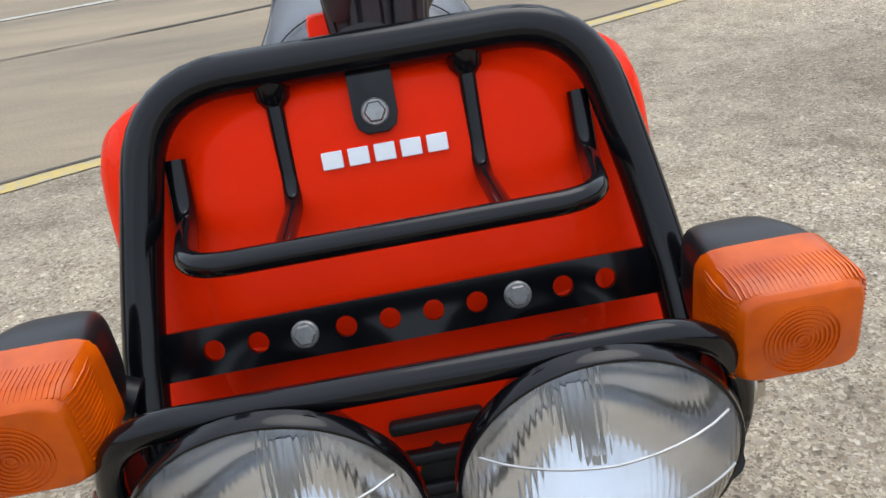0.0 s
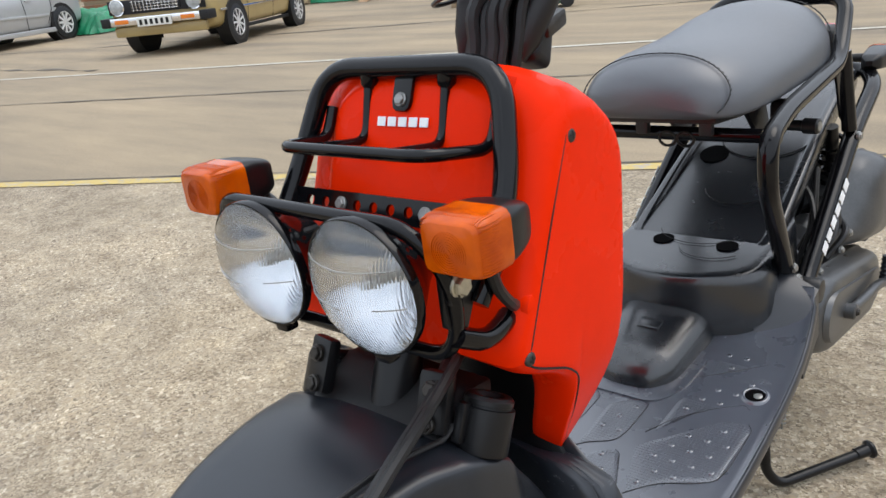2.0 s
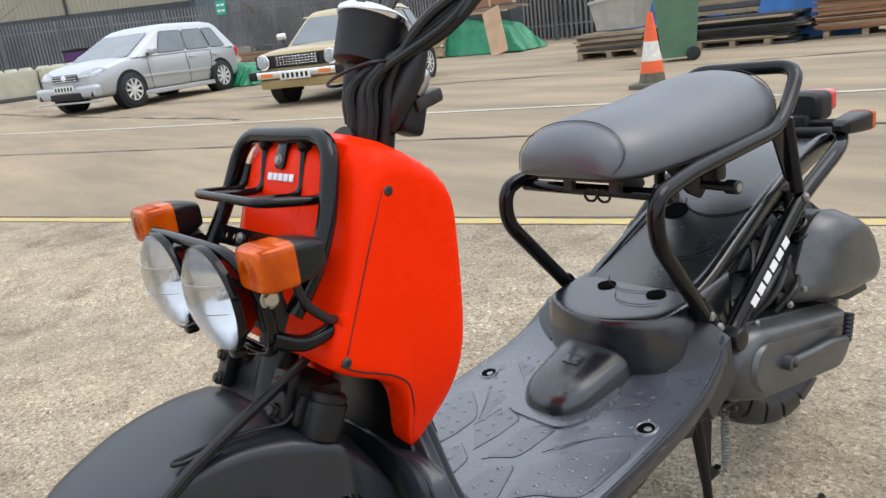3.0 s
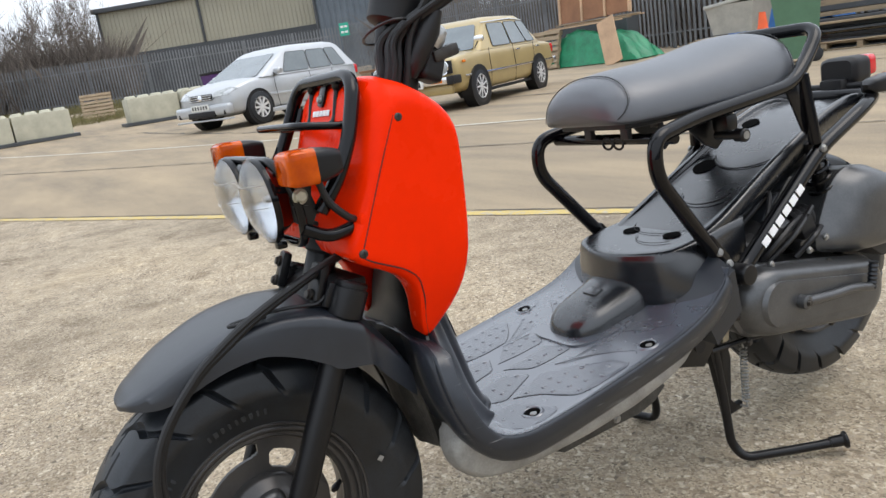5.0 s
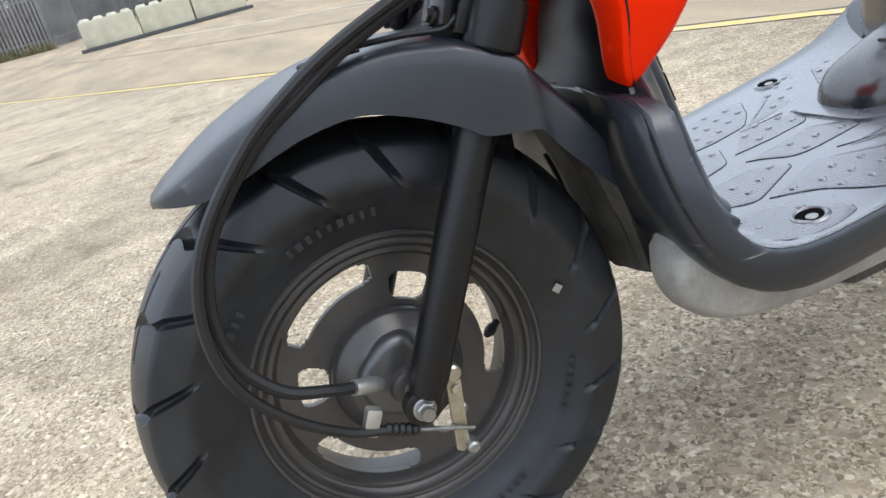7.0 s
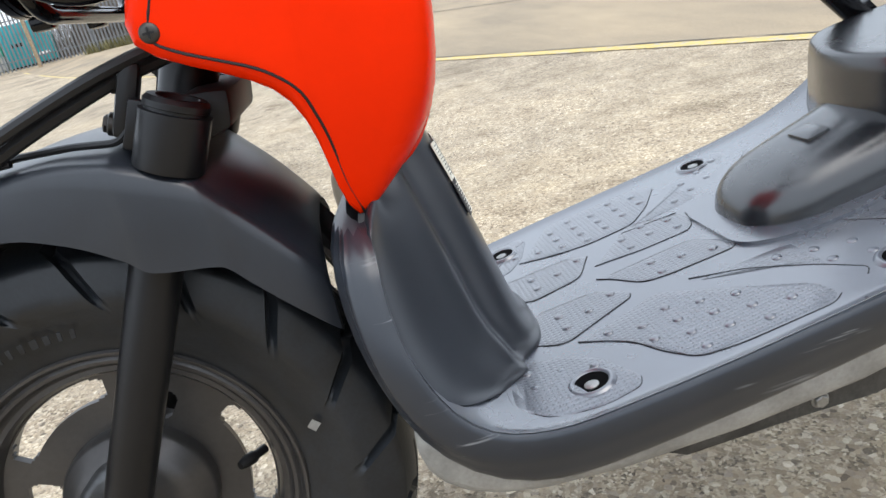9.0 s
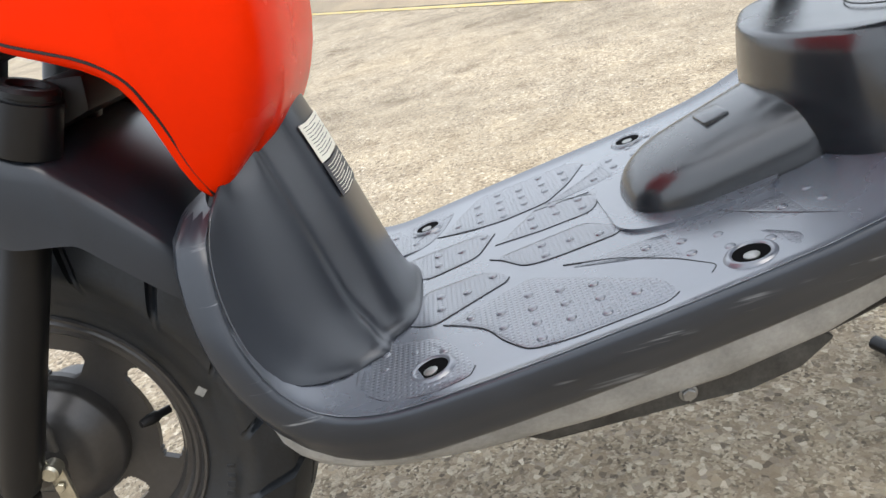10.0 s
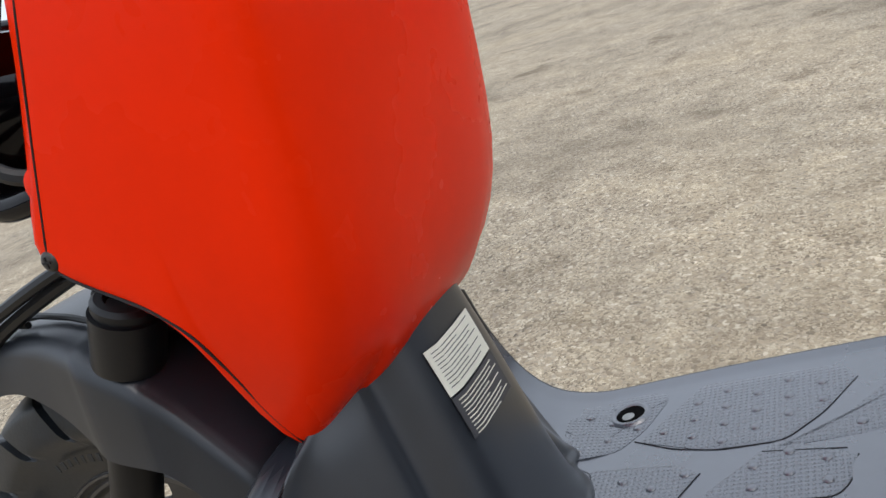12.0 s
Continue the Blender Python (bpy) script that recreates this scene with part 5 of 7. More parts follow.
    # added dark panel: stands in for the deep shade before the neck
    part("neck_shade_panel", loft([[(x, y, z) for x, y in ((-w_, y0), (-w_ * 0.8, y0 - 0.008), (w_ * 0.8, y0 - 0.008), (w_, y0), (w_, y0 + 0.010), (-w_, y0 + 0.010))] for z, w_, y0 in ((0.545, 0.062, 0.268), (0.50, 0.076, 0.258), (0.462, 0.082, 0.252), (0.44, 0.105, 0.244), (0.40, 0.128, 0.240), (0.36, 0.140, 0.246), (0.31, 0.140, 0.268))]), BLACK_SATIN, neck)
    for s in BOTH:
        screw((0.157 * s, 0.2335, 0.413), (s, -0.5, 0.1), 0.0034, BOLT_M, neck)
    # warning labels on the column
    for k, (zc, mat, h) in enumerate(((0.4515, STICKER, 0.032), (0.4195, INK, 0.029))):
        quad = [[neck_face(0.040 - 0.062 * j / 10, z, 0.0014) for j in range(11)] for z in (zc + h / 2, zc, zc - h / 2)]
        lab = part("label", thick_sheet(quad, 0.0006), mat, neck, "cream printed warning label" if k == 0 else "dark printed warning label")
        for line in range(10):
            z = zc + h / 2 - 0.003 - 0.0027 * line
            wide = (0.052, 0.030, 0.050, 0.046, 0.054, 0.036)[(line + 2 * k) % 6]
            pts = [neck_face(0.036 - wide * j / 8, z, 0.0021) for j in range(9)]
            part("print_line", sweep(bmesh.new(), pts, 0.00032 if k == 0 else 0.00042, 4), INK if k == 0 else STICKER, lab)
    # central tunnel and the box under the rider
    rings = []
    nose = [(0.552 + 0.052 * (1 - math.cos(a)), math.sin(a)) for a in (math.pi / 2 * k / 7 for k in range(1, 8))]
    for y, f in nose + [(0.64, 1.0), (0.68, 1.0), (0.73, 1.0)]:
        w, h = (0.060 + 0.10 * max(0, y - 0.56)) * f ** 0.75, (0.044 + 0.12 * max(0, y - 0.575)) * f ** 0.7
        z0 = floor_z(y) - 0.004
        rings.append([(w * math.copysign(abs(math.cos(a)) ** 0.75, math.cos(a)), y, z0 + h * max(0, math.sin(a)) ** 0.7) for a in (math.pi * k / 20 for k in range(21))] + [(-w, y, z0 - 0.004), (w, y, z0 - 0.004)])
    hump = smooth_more(part("tunnel_cover", loft(rings), GLOSS_PL, deck, angle=50), 1)
    part("tunnel_button", rbox((0.032, 0.022, 0.008), pose(0.004, 0.634, floor_z(0.634) + 0.0455, 14, 0, 0), 0.003), GLOSS_PL, hump)
    out = fillet([V(x, y, 0) for x, y in ((-0.078, 0.575), (-0.055, 0.535), (0.055, 0.535), (0.078, 0.575), (0.086, 0.66), (-0.086, 0.66))], 0.03, 5, True)
    part("tunnel_skirt", loft([[(q.x, q.y, floor_z(q.y) + h) for q in out] for h in (-0.002, 0.003)]), FLOOR_PL, hump)
    for s in BOTH:
        part("rear_flank", loft([[(s * x, y, z) for y, z in q] for x, q in ((0.120, ((0.70, 0.345), (0.75, 0.41), (0.80, 0.43), (0.80, 0.33), (0.72, 0.30))), (0.182, ((0.715, 0.335), (0.757, 0.392), (0.79, 0.405), (0.80, 0.33), (0.735, 0.29))))]), PLASTIC, deck)
    def box_ring(z, f, d, spread=0.0):
        pts = [(-0.118, 0.90), (-0.121, 0.80), (-0.121, 0.745), (-0.117, 0.722), (-0.104, 0.705), (-0.085, 0.694), (-0.045, 0.678), (0.0, 0.672), (0.045, 0.678), (0.085, 0.694), (0.104, 0.705), (0.117, 0.722), (0.121, 0.745), (0.121, 0.80), (0.118, 0.90)]
        return [(q.x * f * (1 + spread * min(1, max(0, (q.y - 0.690) / 0.05)) * (1 - min(1, max(0, (q.y - 0.77) / 0.06)))), q.y + d, z + 0.10 * (q.y - 0.671)) for q in spline([V(x, y, 0) for x, y in pts], 3)]
    rings = [box_ring(0.352, 1.02, 0.004, 0.14), box_ring(0.374, 1.02, 0.0, 0.13), box_ring(0.400, 1.01, 0, 0.10), box_ring(0.425, 0.995, 0.001, 0.05), box_ring(0.4380, 0.975, 0.002, 0.02), box_ring(0.4412, 0.960, 0.004), box_ring(0.4428, 0.935, 0.008), box_ring(0.4433, 0.86, 0.02)]
    box = part("battery_box", loft(rings), GLOSS_PL, scooter, "black plastic battery box behind the footboard", angle=40)
    for x, y in ((-0.045, 0.786), (0.055, 0.786)):
        # flat black disc painted as the shade of an uncut hole
        part("cup_hole_shade", turned([(0, 0.0160), (0.0013, 0.0160)], (x, y, 0.4536), (0, -0.10, 1), 24), HOLE_M, box)
    for r, cx, cy in ((0.05, 0.0, 0.83), (0.036, 0.035, 0.775)):
        pts = [V(cx + r * 1.3 * math.cos(a), cy + r * math.sin(a), 0.4425 + 0.10 * (cy + r * math.sin(a) - 0.671) + 0.0008) for a in (math.pi * (1.05 + 0.8 * k / 14) for k in range(15))]
        part("lid_groove", sweep(bmesh.new(), pts, 0.0006, 5), BLACKTRIM, box)
    # tall rear cover that climbs behind the box
    rings = []
    for y, z, w in ((0.785, 0.4535, 0.108), (0.81, 0.4600, 0.112), (0.85, 0.4725, 0.114), (0.89, 0.487, 0.113), (0.95, 0.5125, 0.111), (1.02, 0.542, 0.108), (1.10, 0.575, 0.105), (1.18, 0.604, 0.104), (1.26, 0.624, 0.104), (1.31, 0.620, 0.098), (1.345, 0.60, 0.08)):
        g = min(1.0, max(0.0, (y - 0.80) / 0.16))
        half = [(0, -0.004), (w * 0.5, -0.004), (w * 0.80, -0.0045), (w * 0.835, -0.004), (w * 0.855, -0.004 + 0.009 * g), (w * 0.875, -0.004 + 0.0105 * g), (w * 0.955, -0.004 + 0.0105 * g), (w * 0.985, -0.005 + 0.009 * g), (w, -0.010), (w, -0.06)]
        rings.append([(-x, y + max(0, -0.3 * h), z + h) for x, h in half[:0:-1]] + [(x, y + max(0, -0.3 * h), z + h) for x, h in half])
    tank = smooth_more(part("rear_cover", loft(rings), GLOSS_PL, scooter, "black plastic rear inner cover", angle=50), 1)
    for hx, hy, hz, hr in ((-0.052, 1.006, 0.5335, 0.024), (-0.056, 1.16, 0.594, 0.018)):
        # black disc on the surface, in place of a hole's shade
        part("cover_hole_shade", turned([(0, hr), (0.0018, hr)], (hx, hy, hz - 0.0020), (0, -0.37, 0.93), 28), HOLE_M, tank)
    for yy, zz, r in ((1.06, 0.556, 0.075), (0.93, 0.504, 0.055)):
        pts = [V(0.02 + r * math.cos(a), yy + r * 0.8 * math.sin(a), zz + r * 0.32 * math.sin(a) - 0.001) for a in (math.pi * (1.1 + 0.85 * k / 14) for k in range(15))]
        part("cover_groove", sweep(bmesh.new(), pts, 0.0012, 5), BLACKTRIM, tank)


def build_frame():
    hoop = [(0.126, 0.845, 0.388), (0.134, 0.80, 0.425), (0.150, 0.668, 0.585), (0.148, 0.672, 0.645), (0.138, 0.775, 0.660), (0.130, 1.04, 0.677), (0.118, 1.105, 0.715), (0.106, 1.165, 0.768)]
    full = hoop + [(-x, y, z) for x, y, z in hoop[::-1]]
    fr = part("main_frame", bar(full, 0.0125, 16, 0.042, 7), BLACK_GLOSS, scooter, "glossy black exposed tubular frame")
    low = [(0.150, 0.815, 0.368), (0.146, 0.855, 0.386), (0.142, 1.095, 0.552), (0.138, 1.245, 0.606), (0.105, 1.335, 0.618)]
    part("lower_tube", bar(low + [(-x, y, z) for x, y, z in low[::-1]], 0.0140, 16, 0.035, 6), BLACK_GLOSS, fr)
    part("cross_bar", bar([(-0.148, 0.72, 0.638), (0.148, 0.72, 0.638)], 0.0095, 12), BLACK_GLOSS, fr)
    part("hook", bar([(0.012 * math.cos(a), 0.712, 0.632 + 0.010 * math.sin(a)) for a in (2 * math.pi * k / 14 for k in range(14))], 0.0022, 6, 0, 1, True), BLACK_SATIN, fr)
    part("hook", bar([(0.026 + 0.012 * math.cos(a), 0.712, 0.632 + 0.010 * math.sin(a)) for a in (2 * math.pi * k / 14 for k in range(14))], 0.0022, 6, 0, 1, True), BLACK_SATIN, fr)
    for s in BOTH:
        st = part("strut", bar([(0.128 * s, 1.075, 0.690), (0.140 * s, 1.085, 0.562)], 0.0115, 10), BLACK_GLOSS, fr)
        part("gusset", prism([(1.02, 0.672), (1.072, 0.688), (1.082, 0.575), (1.062, 0.59)], 0.128 * s, 0.132 * s, "x", 0.001), BLACK_GLOSS, st)
        bolt((0.155 * s, 1.085, 0.553), (s, 0, 0), 0.006, BOLT_M, st)
        foot = part("hoop_foot", prism([(0.775, 0.455), (0.79, 0.462), (0.845, 0.395), (0.83, 0.378)], 0.128 * s, 0.143 * s, "x", 0.003), BLACK_GLOSS, fr)
        bolt((0.145 * s, 0.800, 0.428), (s, -0.2, 0.2), 0.0058, BOLT_M, foot)
        bolt((0.145 * s, 0.823, 0.402), (s, -0.2, 0.2), 0.0058, BOLT_M, foot)
        part("pivot_cap", turned([(0, 0.018), (0.028, 0.0195), (0.032, 0.017), (0.033, 0.010)], (0.142 * s, 0.838, 0.381), (s, 0, 0), 26), BLACK_SATIN, fr)
        # word on the tube, drawn as plain slanted blocks
        d = V(0, 0.240, 0.166).normalized()
        for k in range(6):
            c = V(0.1585 * s, 0.905, 0.4225) + d * (0.0245 * k)
            m = Matrix.Translation(c) @ pose(0, 0, 0, math.degrees(math.atan2(d.z, d.y)), 0, 0)
            part("decal_block", rbox((0.0018, 0.0195, 0.0145), m @ pose(0, 0, 0, 0, -8 * s, 0), 0.0005, 1), WHITE, fr)
        part("down_tube", bar([(0.11 * s, 0.84, 0.375), (0.10 * s, 0.79, 0.27), (0.09 * s, 0.60, 0.205), (0.075 * s, 0.36, 0.215), (0.04 * s, 0.28, 0.33)], 0.013, 12, 0.05), BLACK_SATIN, fr)
    lock = part("helmet_lock", turned([(0, 0.008), (0.045, 0.008), (0.047, 0.0115), (0.066, 0.0115), (0.068, 0.009)], (0.080, 0.895, 0.613), (0.95, -0.10, 0.0), 20), BLACK_SATIN, fr)
    part("key_slot", turned([(0, 0.007), (0.002, 0.007)], (0.1465, 0.888, 0.613), (0.95, -0.10, 0.0), 16), BOLT_M, lock)
    part("lock_mount", rbox((0.035, 0.030, 0.030), pose(0.095, 0.90, 0.634), 0.008), BLACK_SATIN, lock)


def build_seat():
    # stations: y, half width, underside, crown
    st = [(0.640, 0.058, 0.686, 0.712), (0.650, 0.086, 0.672, 0.730), (0.672, 0.108, 0.668, 0.746), (0.71, 0.120, 0.667, 0.755), (0.77, 0.124, 0.667, 0.758), (0.84, 0.125, 0.668, 0.760), (0.91, 0.125, 0.670, 0.768), (0.97, 0.124, 0.672, 0.779), (1.03, 0.120, 0.675, 0.783), (1.085, 0.108, 0.680, 0.777), (1.12, 0.086, 0.688, 0.762), (1.135, 0.055, 0.70, 0.742)]
    rings = []
    for y, w, z0, z1 in st:
        ring = []
        for k in range(30):
            a = 2 * math.pi * k / 30
            c, s = math.cos(a), math.sin(a)
            p = 2.3 if s > 0 else 6.0
            f = (abs(c) ** p + abs(s) ** p) ** (-1 / p)
            zm = z0 + (z1 - z0) * 0.14
            ring.append((w * f * c, y, zm + f * s * ((z1 - zm) if s > 0 else (zm - z0))))
        rings.append(ring)
    seat = smooth_more(part("seat", loft(rings), SEAT, scooter, "padded black vinyl seat with stitched seams", angle=70), 1)
    def on_seat(y, a, out=0.0008):
        for p, q in zip(st, st[1:]):
            if p[0] <= y <= q[0]:
                t = (y - p[0]) / (q[0] - p[0])
                w, z0, z1 = (p[i] + (q[i] - p[i]) * t for i in (1, 2, 3))
        c, s = math.cos(a), math.sin(a)
        f = (abs(c) ** 2.3 + abs(s) ** 2.3) ** (-1 / 2.3)
        zm = z0 + (z1 - z0) * 0.14
        return V((w + out) * f * c, y, zm + f * s * (z1 - zm) + out)
    for y0, rise_ in ((0.655, 0.035), (1.072, 0.012)):
        pts = [on_seat(y0 + rise_ * math.sin(a) ** 0.8, a) for a in (math.pi * k / 40 for k in range(41))]
        part("seam", sweep(bmesh.new(), pts, 0.0008, 6), SEAM, seat)
        for k in range(1, 40):
            d = (pts[k + 1] - pts[k - 1]).normalized()
            part("stitch", sweep(bmesh.new(), [pts[k] + V(0, 0.0035, 0.0002) - d * 0.0016, pts[k] + V(0, 0.0035, 0.0002) + d * 0.0016], 0.0005, 4), SEAM, seat)
    part("seat_base", prism([(-0.08, 0.68), (0.08, 0.68), (0.095, 0.73), (0.095, 1.03), (0.07, 1.08), (-0.07, 1.08), (-0.095, 1.03), (-0.095, 0.73)], 0.660, 0.671, "z", 0.003), DULL, seat)
    for x, y in ((-0.03, 0.70), (0.06, 0.70), (0.0, 0.83), (0.07, 0.93)):
        part("base_lug", rbox((0.018, 0.012, 0.020), pose(x, y, 0.651), 0.003), DULL, seat)
    part("hinge", prism([(0.82, 0.655), (0.90, 0.66), (0.93, 0.60), (0.91, 0.585), (0.88, 0.60)], 0.058, 0.066, "x", 0.002), BLACK_SATIN, seat)
    part("hinge", prism([(0.82, 0.655), (0.90, 0.66), (0.93, 0.60), (0.91, 0.585), (0.88, 0.60)], -0.066, -0.058, "x", 0.002), BLACK_SATIN, seat)


def capsule(ya, za, yb, zb, ra, rb, n=14):
    """Outline round two circles, as pairs of y, z."""
    a = math.atan2(zb - za, yb - ya)
    out = [(yb + rb * math.cos(a + t), zb + rb * math.sin(a + t)) for t in (-math.pi / 2 + math.pi * k / n for k in range(n + 1))]
    return out + [(ya + ra * math.cos(a + t), za + ra * math.sin(a + t)) for t in (math.pi / 2 + math.pi * k / n for k in range(n + 1))]


def shrink(poly, k, dy=0.0, dz=0.0):
    cy, cz = sum(p[0] for p in poly) / len(poly), sum(p[1] for p in poly) / len(poly)
    return [(cy + (y - cy) * k + dy, cz + (z - cz) * k + dz) for y, z in poly]


def build_engine():
    o = capsule(0.898, 0.311, 1.192, 0.256, 0.065, 0.061)
    eng = part("engine", loft([ring_of(shrink(o, k), x) for x, k in ((0.05, 1.0), (0.120, 1.0), (0.124, 1.03), (0.134, 1.03), (0.138, 0.985), (0.152, 0.955), (0.163, 0.915), (0.170, 0.86), (0.174, 0.79), (0.175, 0.70))]), CASE_M, scooter, "dark grey cast engine and drive case", angle=30)
    inner = capsule(0.905, 0.309, 1.17, 0.262, 0.042, 0.032)
    part("case_rib", loft([ring_of(inner, 0.171), ring_of(shrink(inner, 0.97), 0.179), ring_of(shrink(inner, 0.9), 0.180)]), CASE_M, eng)
    for y, z in ((0.872, 0.356), (0.99, 0.352), (1.10, 0.332), (1.205, 0.306), (0.86, 0.245), (0.98, 0.230), (1.10, 0.208), (1.22, 0.205), (0.834, 0.30)):
        bolt((0.142, y, z), (1, 0, 0), 0.005, DARKBOLT, eng)
    kick = part("kick_lever", bar([(0.186, 0.958, 0.300), (0.190, 1.03, 0.292), (0.192, 1.10, 0.288), (0.194, 1.150, 0.276)], 0.0085, 10, 0.03), CASE_M, eng, "folded kick-start lever")
    part("kick_boss", turned([(0, 0.013), (0.018, 0.013), (0.020, 0.010)], (0.176, 0.958, 0.300), seg=18), CASE_M, kick)
    bolt((0.196, 0.958, 0.300), (1, 0, 0), 0.0055, DARKBOLT, kick)
    part("kick_pedal", turned([(0.004 * i, 0.0095 if i % 2 else 0.0078) for i in range(14)], (0.194, 1.150, 0.272), (0.05, 0.12, 1), 14), RUBBER, kick)
    part("cylinder_block", rbox((0.13, 0.16, 0.11), pose(0.0, 0.84, 0.325, 12, 0, 0), 0.02), DULL, eng)
    for k in range(6):
        part("cooling_fin", rbox((0.15, 0.006, 0.12), pose(0.0, 0.80 + 0.014 * k, 0.32, 12, 0, 0), 0.002), DULL, eng)
    part("breather_hose", cable([(0.11, 0.93, 0.36), (0.135, 0.96, 0.40), (0.13, 1.02, 0.425), (0.11, 1.10, 0.43)], 0.007), CABLE, eng)
    part("fuel_hose", cable([(0.12, 0.90, 0.37), (0.14, 0.91, 0.41), (0.12, 0.97, 0.47), (0.08, 1.02, 0.50)], 0.0045), CABLE, eng)
    for k in range(7):
        rng = random.Random(k)
        part("carburettor_piece", rbox((rng.uniform(0.02, 0.045), rng.uniform(0.02, 0.045), rng.uniform(0.02, 0.04)), pose(0.085 + 0.04 * rng.random(), 0.90 + 0.03 * k, 0.375 + 0.05 * rng.random(), 30 * rng.random(), 30 * rng.random(), 0), 0.005), CASE_M if k % 3 == 0 else BLACKTRIM, eng)
    for a, h, c_ in (((0.10, 0.87, 0.345), (0.128, 0.93, 0.43), (0.10, 1.06, 0.50)), ((0.12, 0.95, 0.365), (0.145, 1.00, 0.41), (0.12, 1.09, 0.44)), ((0.06, 0.90, 0.40), (0.09, 0.98, 0.47), (0.08, 1.08, 0.53)), ((0.13, 1.02, 0.36), (0.150, 1.05, 0.395), (0.13, 1.10, 0.40))):
        part("hose", cable([a, h, c_], 0.0058), CABLE, eng)
    part("carburettor", turned([(-0.035, 0.018), (-0.02, 0.024), (0.0, 0.020), (0.018, 0.026), (0.03, 0.02)], (0.095, 1.01, 0.405), (0.2, 1, 0.2), 20), CASE_M, eng)
    part("intake_boot", turned([(0.006 * i, 0.026 if i % 2 else 0.0225) for i in range(9)], (0.10, 1.045, 0.415), (0.15, 1, 0.15), 20), CABLE, eng)
    for bx, by, bz in ((0.150, 1.035, 0.372), (0.146, 0.93, 0.372), (0.150, 1.085, 0.385)):
        bolt((bx, by, bz), (1, 0, 0), 0.0052, BOLT_M, eng)
    # air filter case
    o = [(1.085, 0.354), (1.108, 0.412), (1.150, 0.478), (1.198, 0.498), (1.265, 0.486), (1.315, 0.455), (1.345, 0.400), (1.372, 0.346), (1.352, 0.314), (1.21, 0.322)]
    o = [(q.x, q.y) for q in fillet([V(y, z, 0) for y, z in o], 0.028, 5, True)]
    air = part("air_filter", loft([ring_of(shrink(o, k, d, -0.25 * d), x) for x, k, d in ((0.055, 0.92, 0), (0.065, 0.98, 0), (0.116, 1.0, 0), (0.119, 1.02, 0), (0.125, 1.02, 0), (0.128, 0.985, 0), (0.142, 0.945, 0.004), (0.156, 0.87, 0.010), (0.167, 0.76, 0.018), (0.173, 0.62, 0.026), (0.175, 0.45, 0.032))]), CASE_M, scooter, "dark grey air filter case beside the rear wheel", angle=30)
    for y, z in ((1.115, 0.355), (1.135, 0.42), (1.20, 0.470), (1.325, 0.45), (1.335, 0.35)):
        bolt((0.134, y, z), (1, 0, 0), 0.0048, DARKBOLT, air)
    for k in range(4):
        part("vent_slot", rbox((0.004, 0.030, 0.004), pose(0.148, 1.345, 0.345 + 0.012 * k, 0, 0, 24), 0.001, 1), BLACKTRIM, air)
    part("splash_flap", prism([(1.25, 0.325), (1.36, 0.335), (1.395, 0.285), (1.30, 0.290)], 0.02, 0.13, "x", 0.004), DULL, air)
    # rear shock with its spring
    p0, p1 = V(0.105, 1.115, 0.56), V(0.10, 1.20, 0.31)
    shock = part("rear_shock", bar([p0, p1], 0.011, 12), BLACK_SATIN, scooter, "black rear shock absorber with coil spring")
    pts = []
    d = (p1 - p0).normalized()
    e = d.orthogonal().normalized()
    f = d.cross(e)
    for k in range(150):
        t = k / 149
        a = t * 2 * math.pi * 9
        pts.append(p0.lerp(p1, 0.08 + 0.72 * t) + (e * math.cos(a) + f * math.sin(a)) * 0.021)
    part("spring", sweep(bmesh.new(), pts, 0.0042, 7), BLACK_GLOSS, shock)
    # rear wheel
    c = V(0, 1.205, 0.283)
    w = part("rear_wheel", turned([(-0.06, 0.03), (-0.055, 0.06), (0.055, 0.06), (0.06, 0.03)], c, seg=36), RIM_M, scooter, "dark rear wheel lifted off the ground")
    part("tyre", tyre_mesh(0.240, 0.068, 0.139, c), RUBBER, w, "black block-tread tyre")
    part("rim", turned([(0.053, 0.141), (0.052, 0.136), (0.040, 0.126), (0.03, 0.115), (0.0, 0.112), (-0.03, 0.115), (-0.052, 0.136), (-0.053, 0.141), (-0.03, 0.13), (0.03, 0.13), (0.053, 0.141)], c, seg=56, cap=False), RIM_M, w)
    part("disc", rim_disc(c, -0.006, 0.006, 0.04, 0.116, [(k * 72, 20, 0.075, 0.11) for k in range(5)]), RIM_M, w)
    part("exhaust", turned([(0, 0.02), (0.02, 0.045), (0.30, 0.045), (0.33, 0.03)], (-0.15, 1.10, 0.27), (0, 0.97, 0.12), 24), BLACK_SATIN, scooter, "black exhaust silencer")
    # tail
    tl = part("tail_lamp", superbox(0.085, 0, 0.062, (0.0, 0, 0.662), 1.375, 1.440, 0.2, p=5), BLACKTRIM, scooter, "black tail lamp with a red lens")
    part("lens", superbox(0.074, 0, 0.046, (0.0, 0, 0.668), 1.436, 1.466, 0.15, p=6), REDLENS, tl, "red lens")
    part("bracket", rbox((0.05, 0.06, 0.05), pose(0, 1.38, 0.625), 0.006), BLACKTRIM, tl)
    for s in BOTH:
        ind = build_indicator((0.120 * s, 1.378, 0.637), "rear_indicator", 0.88, -1, 0.092, 0.020)
        part("stalk", bar([(0.02 * s, 1.375, 0.632), (0.10 * s, 1.385, 0.632)], 0.008, 10), BLACKTRIM, ind)


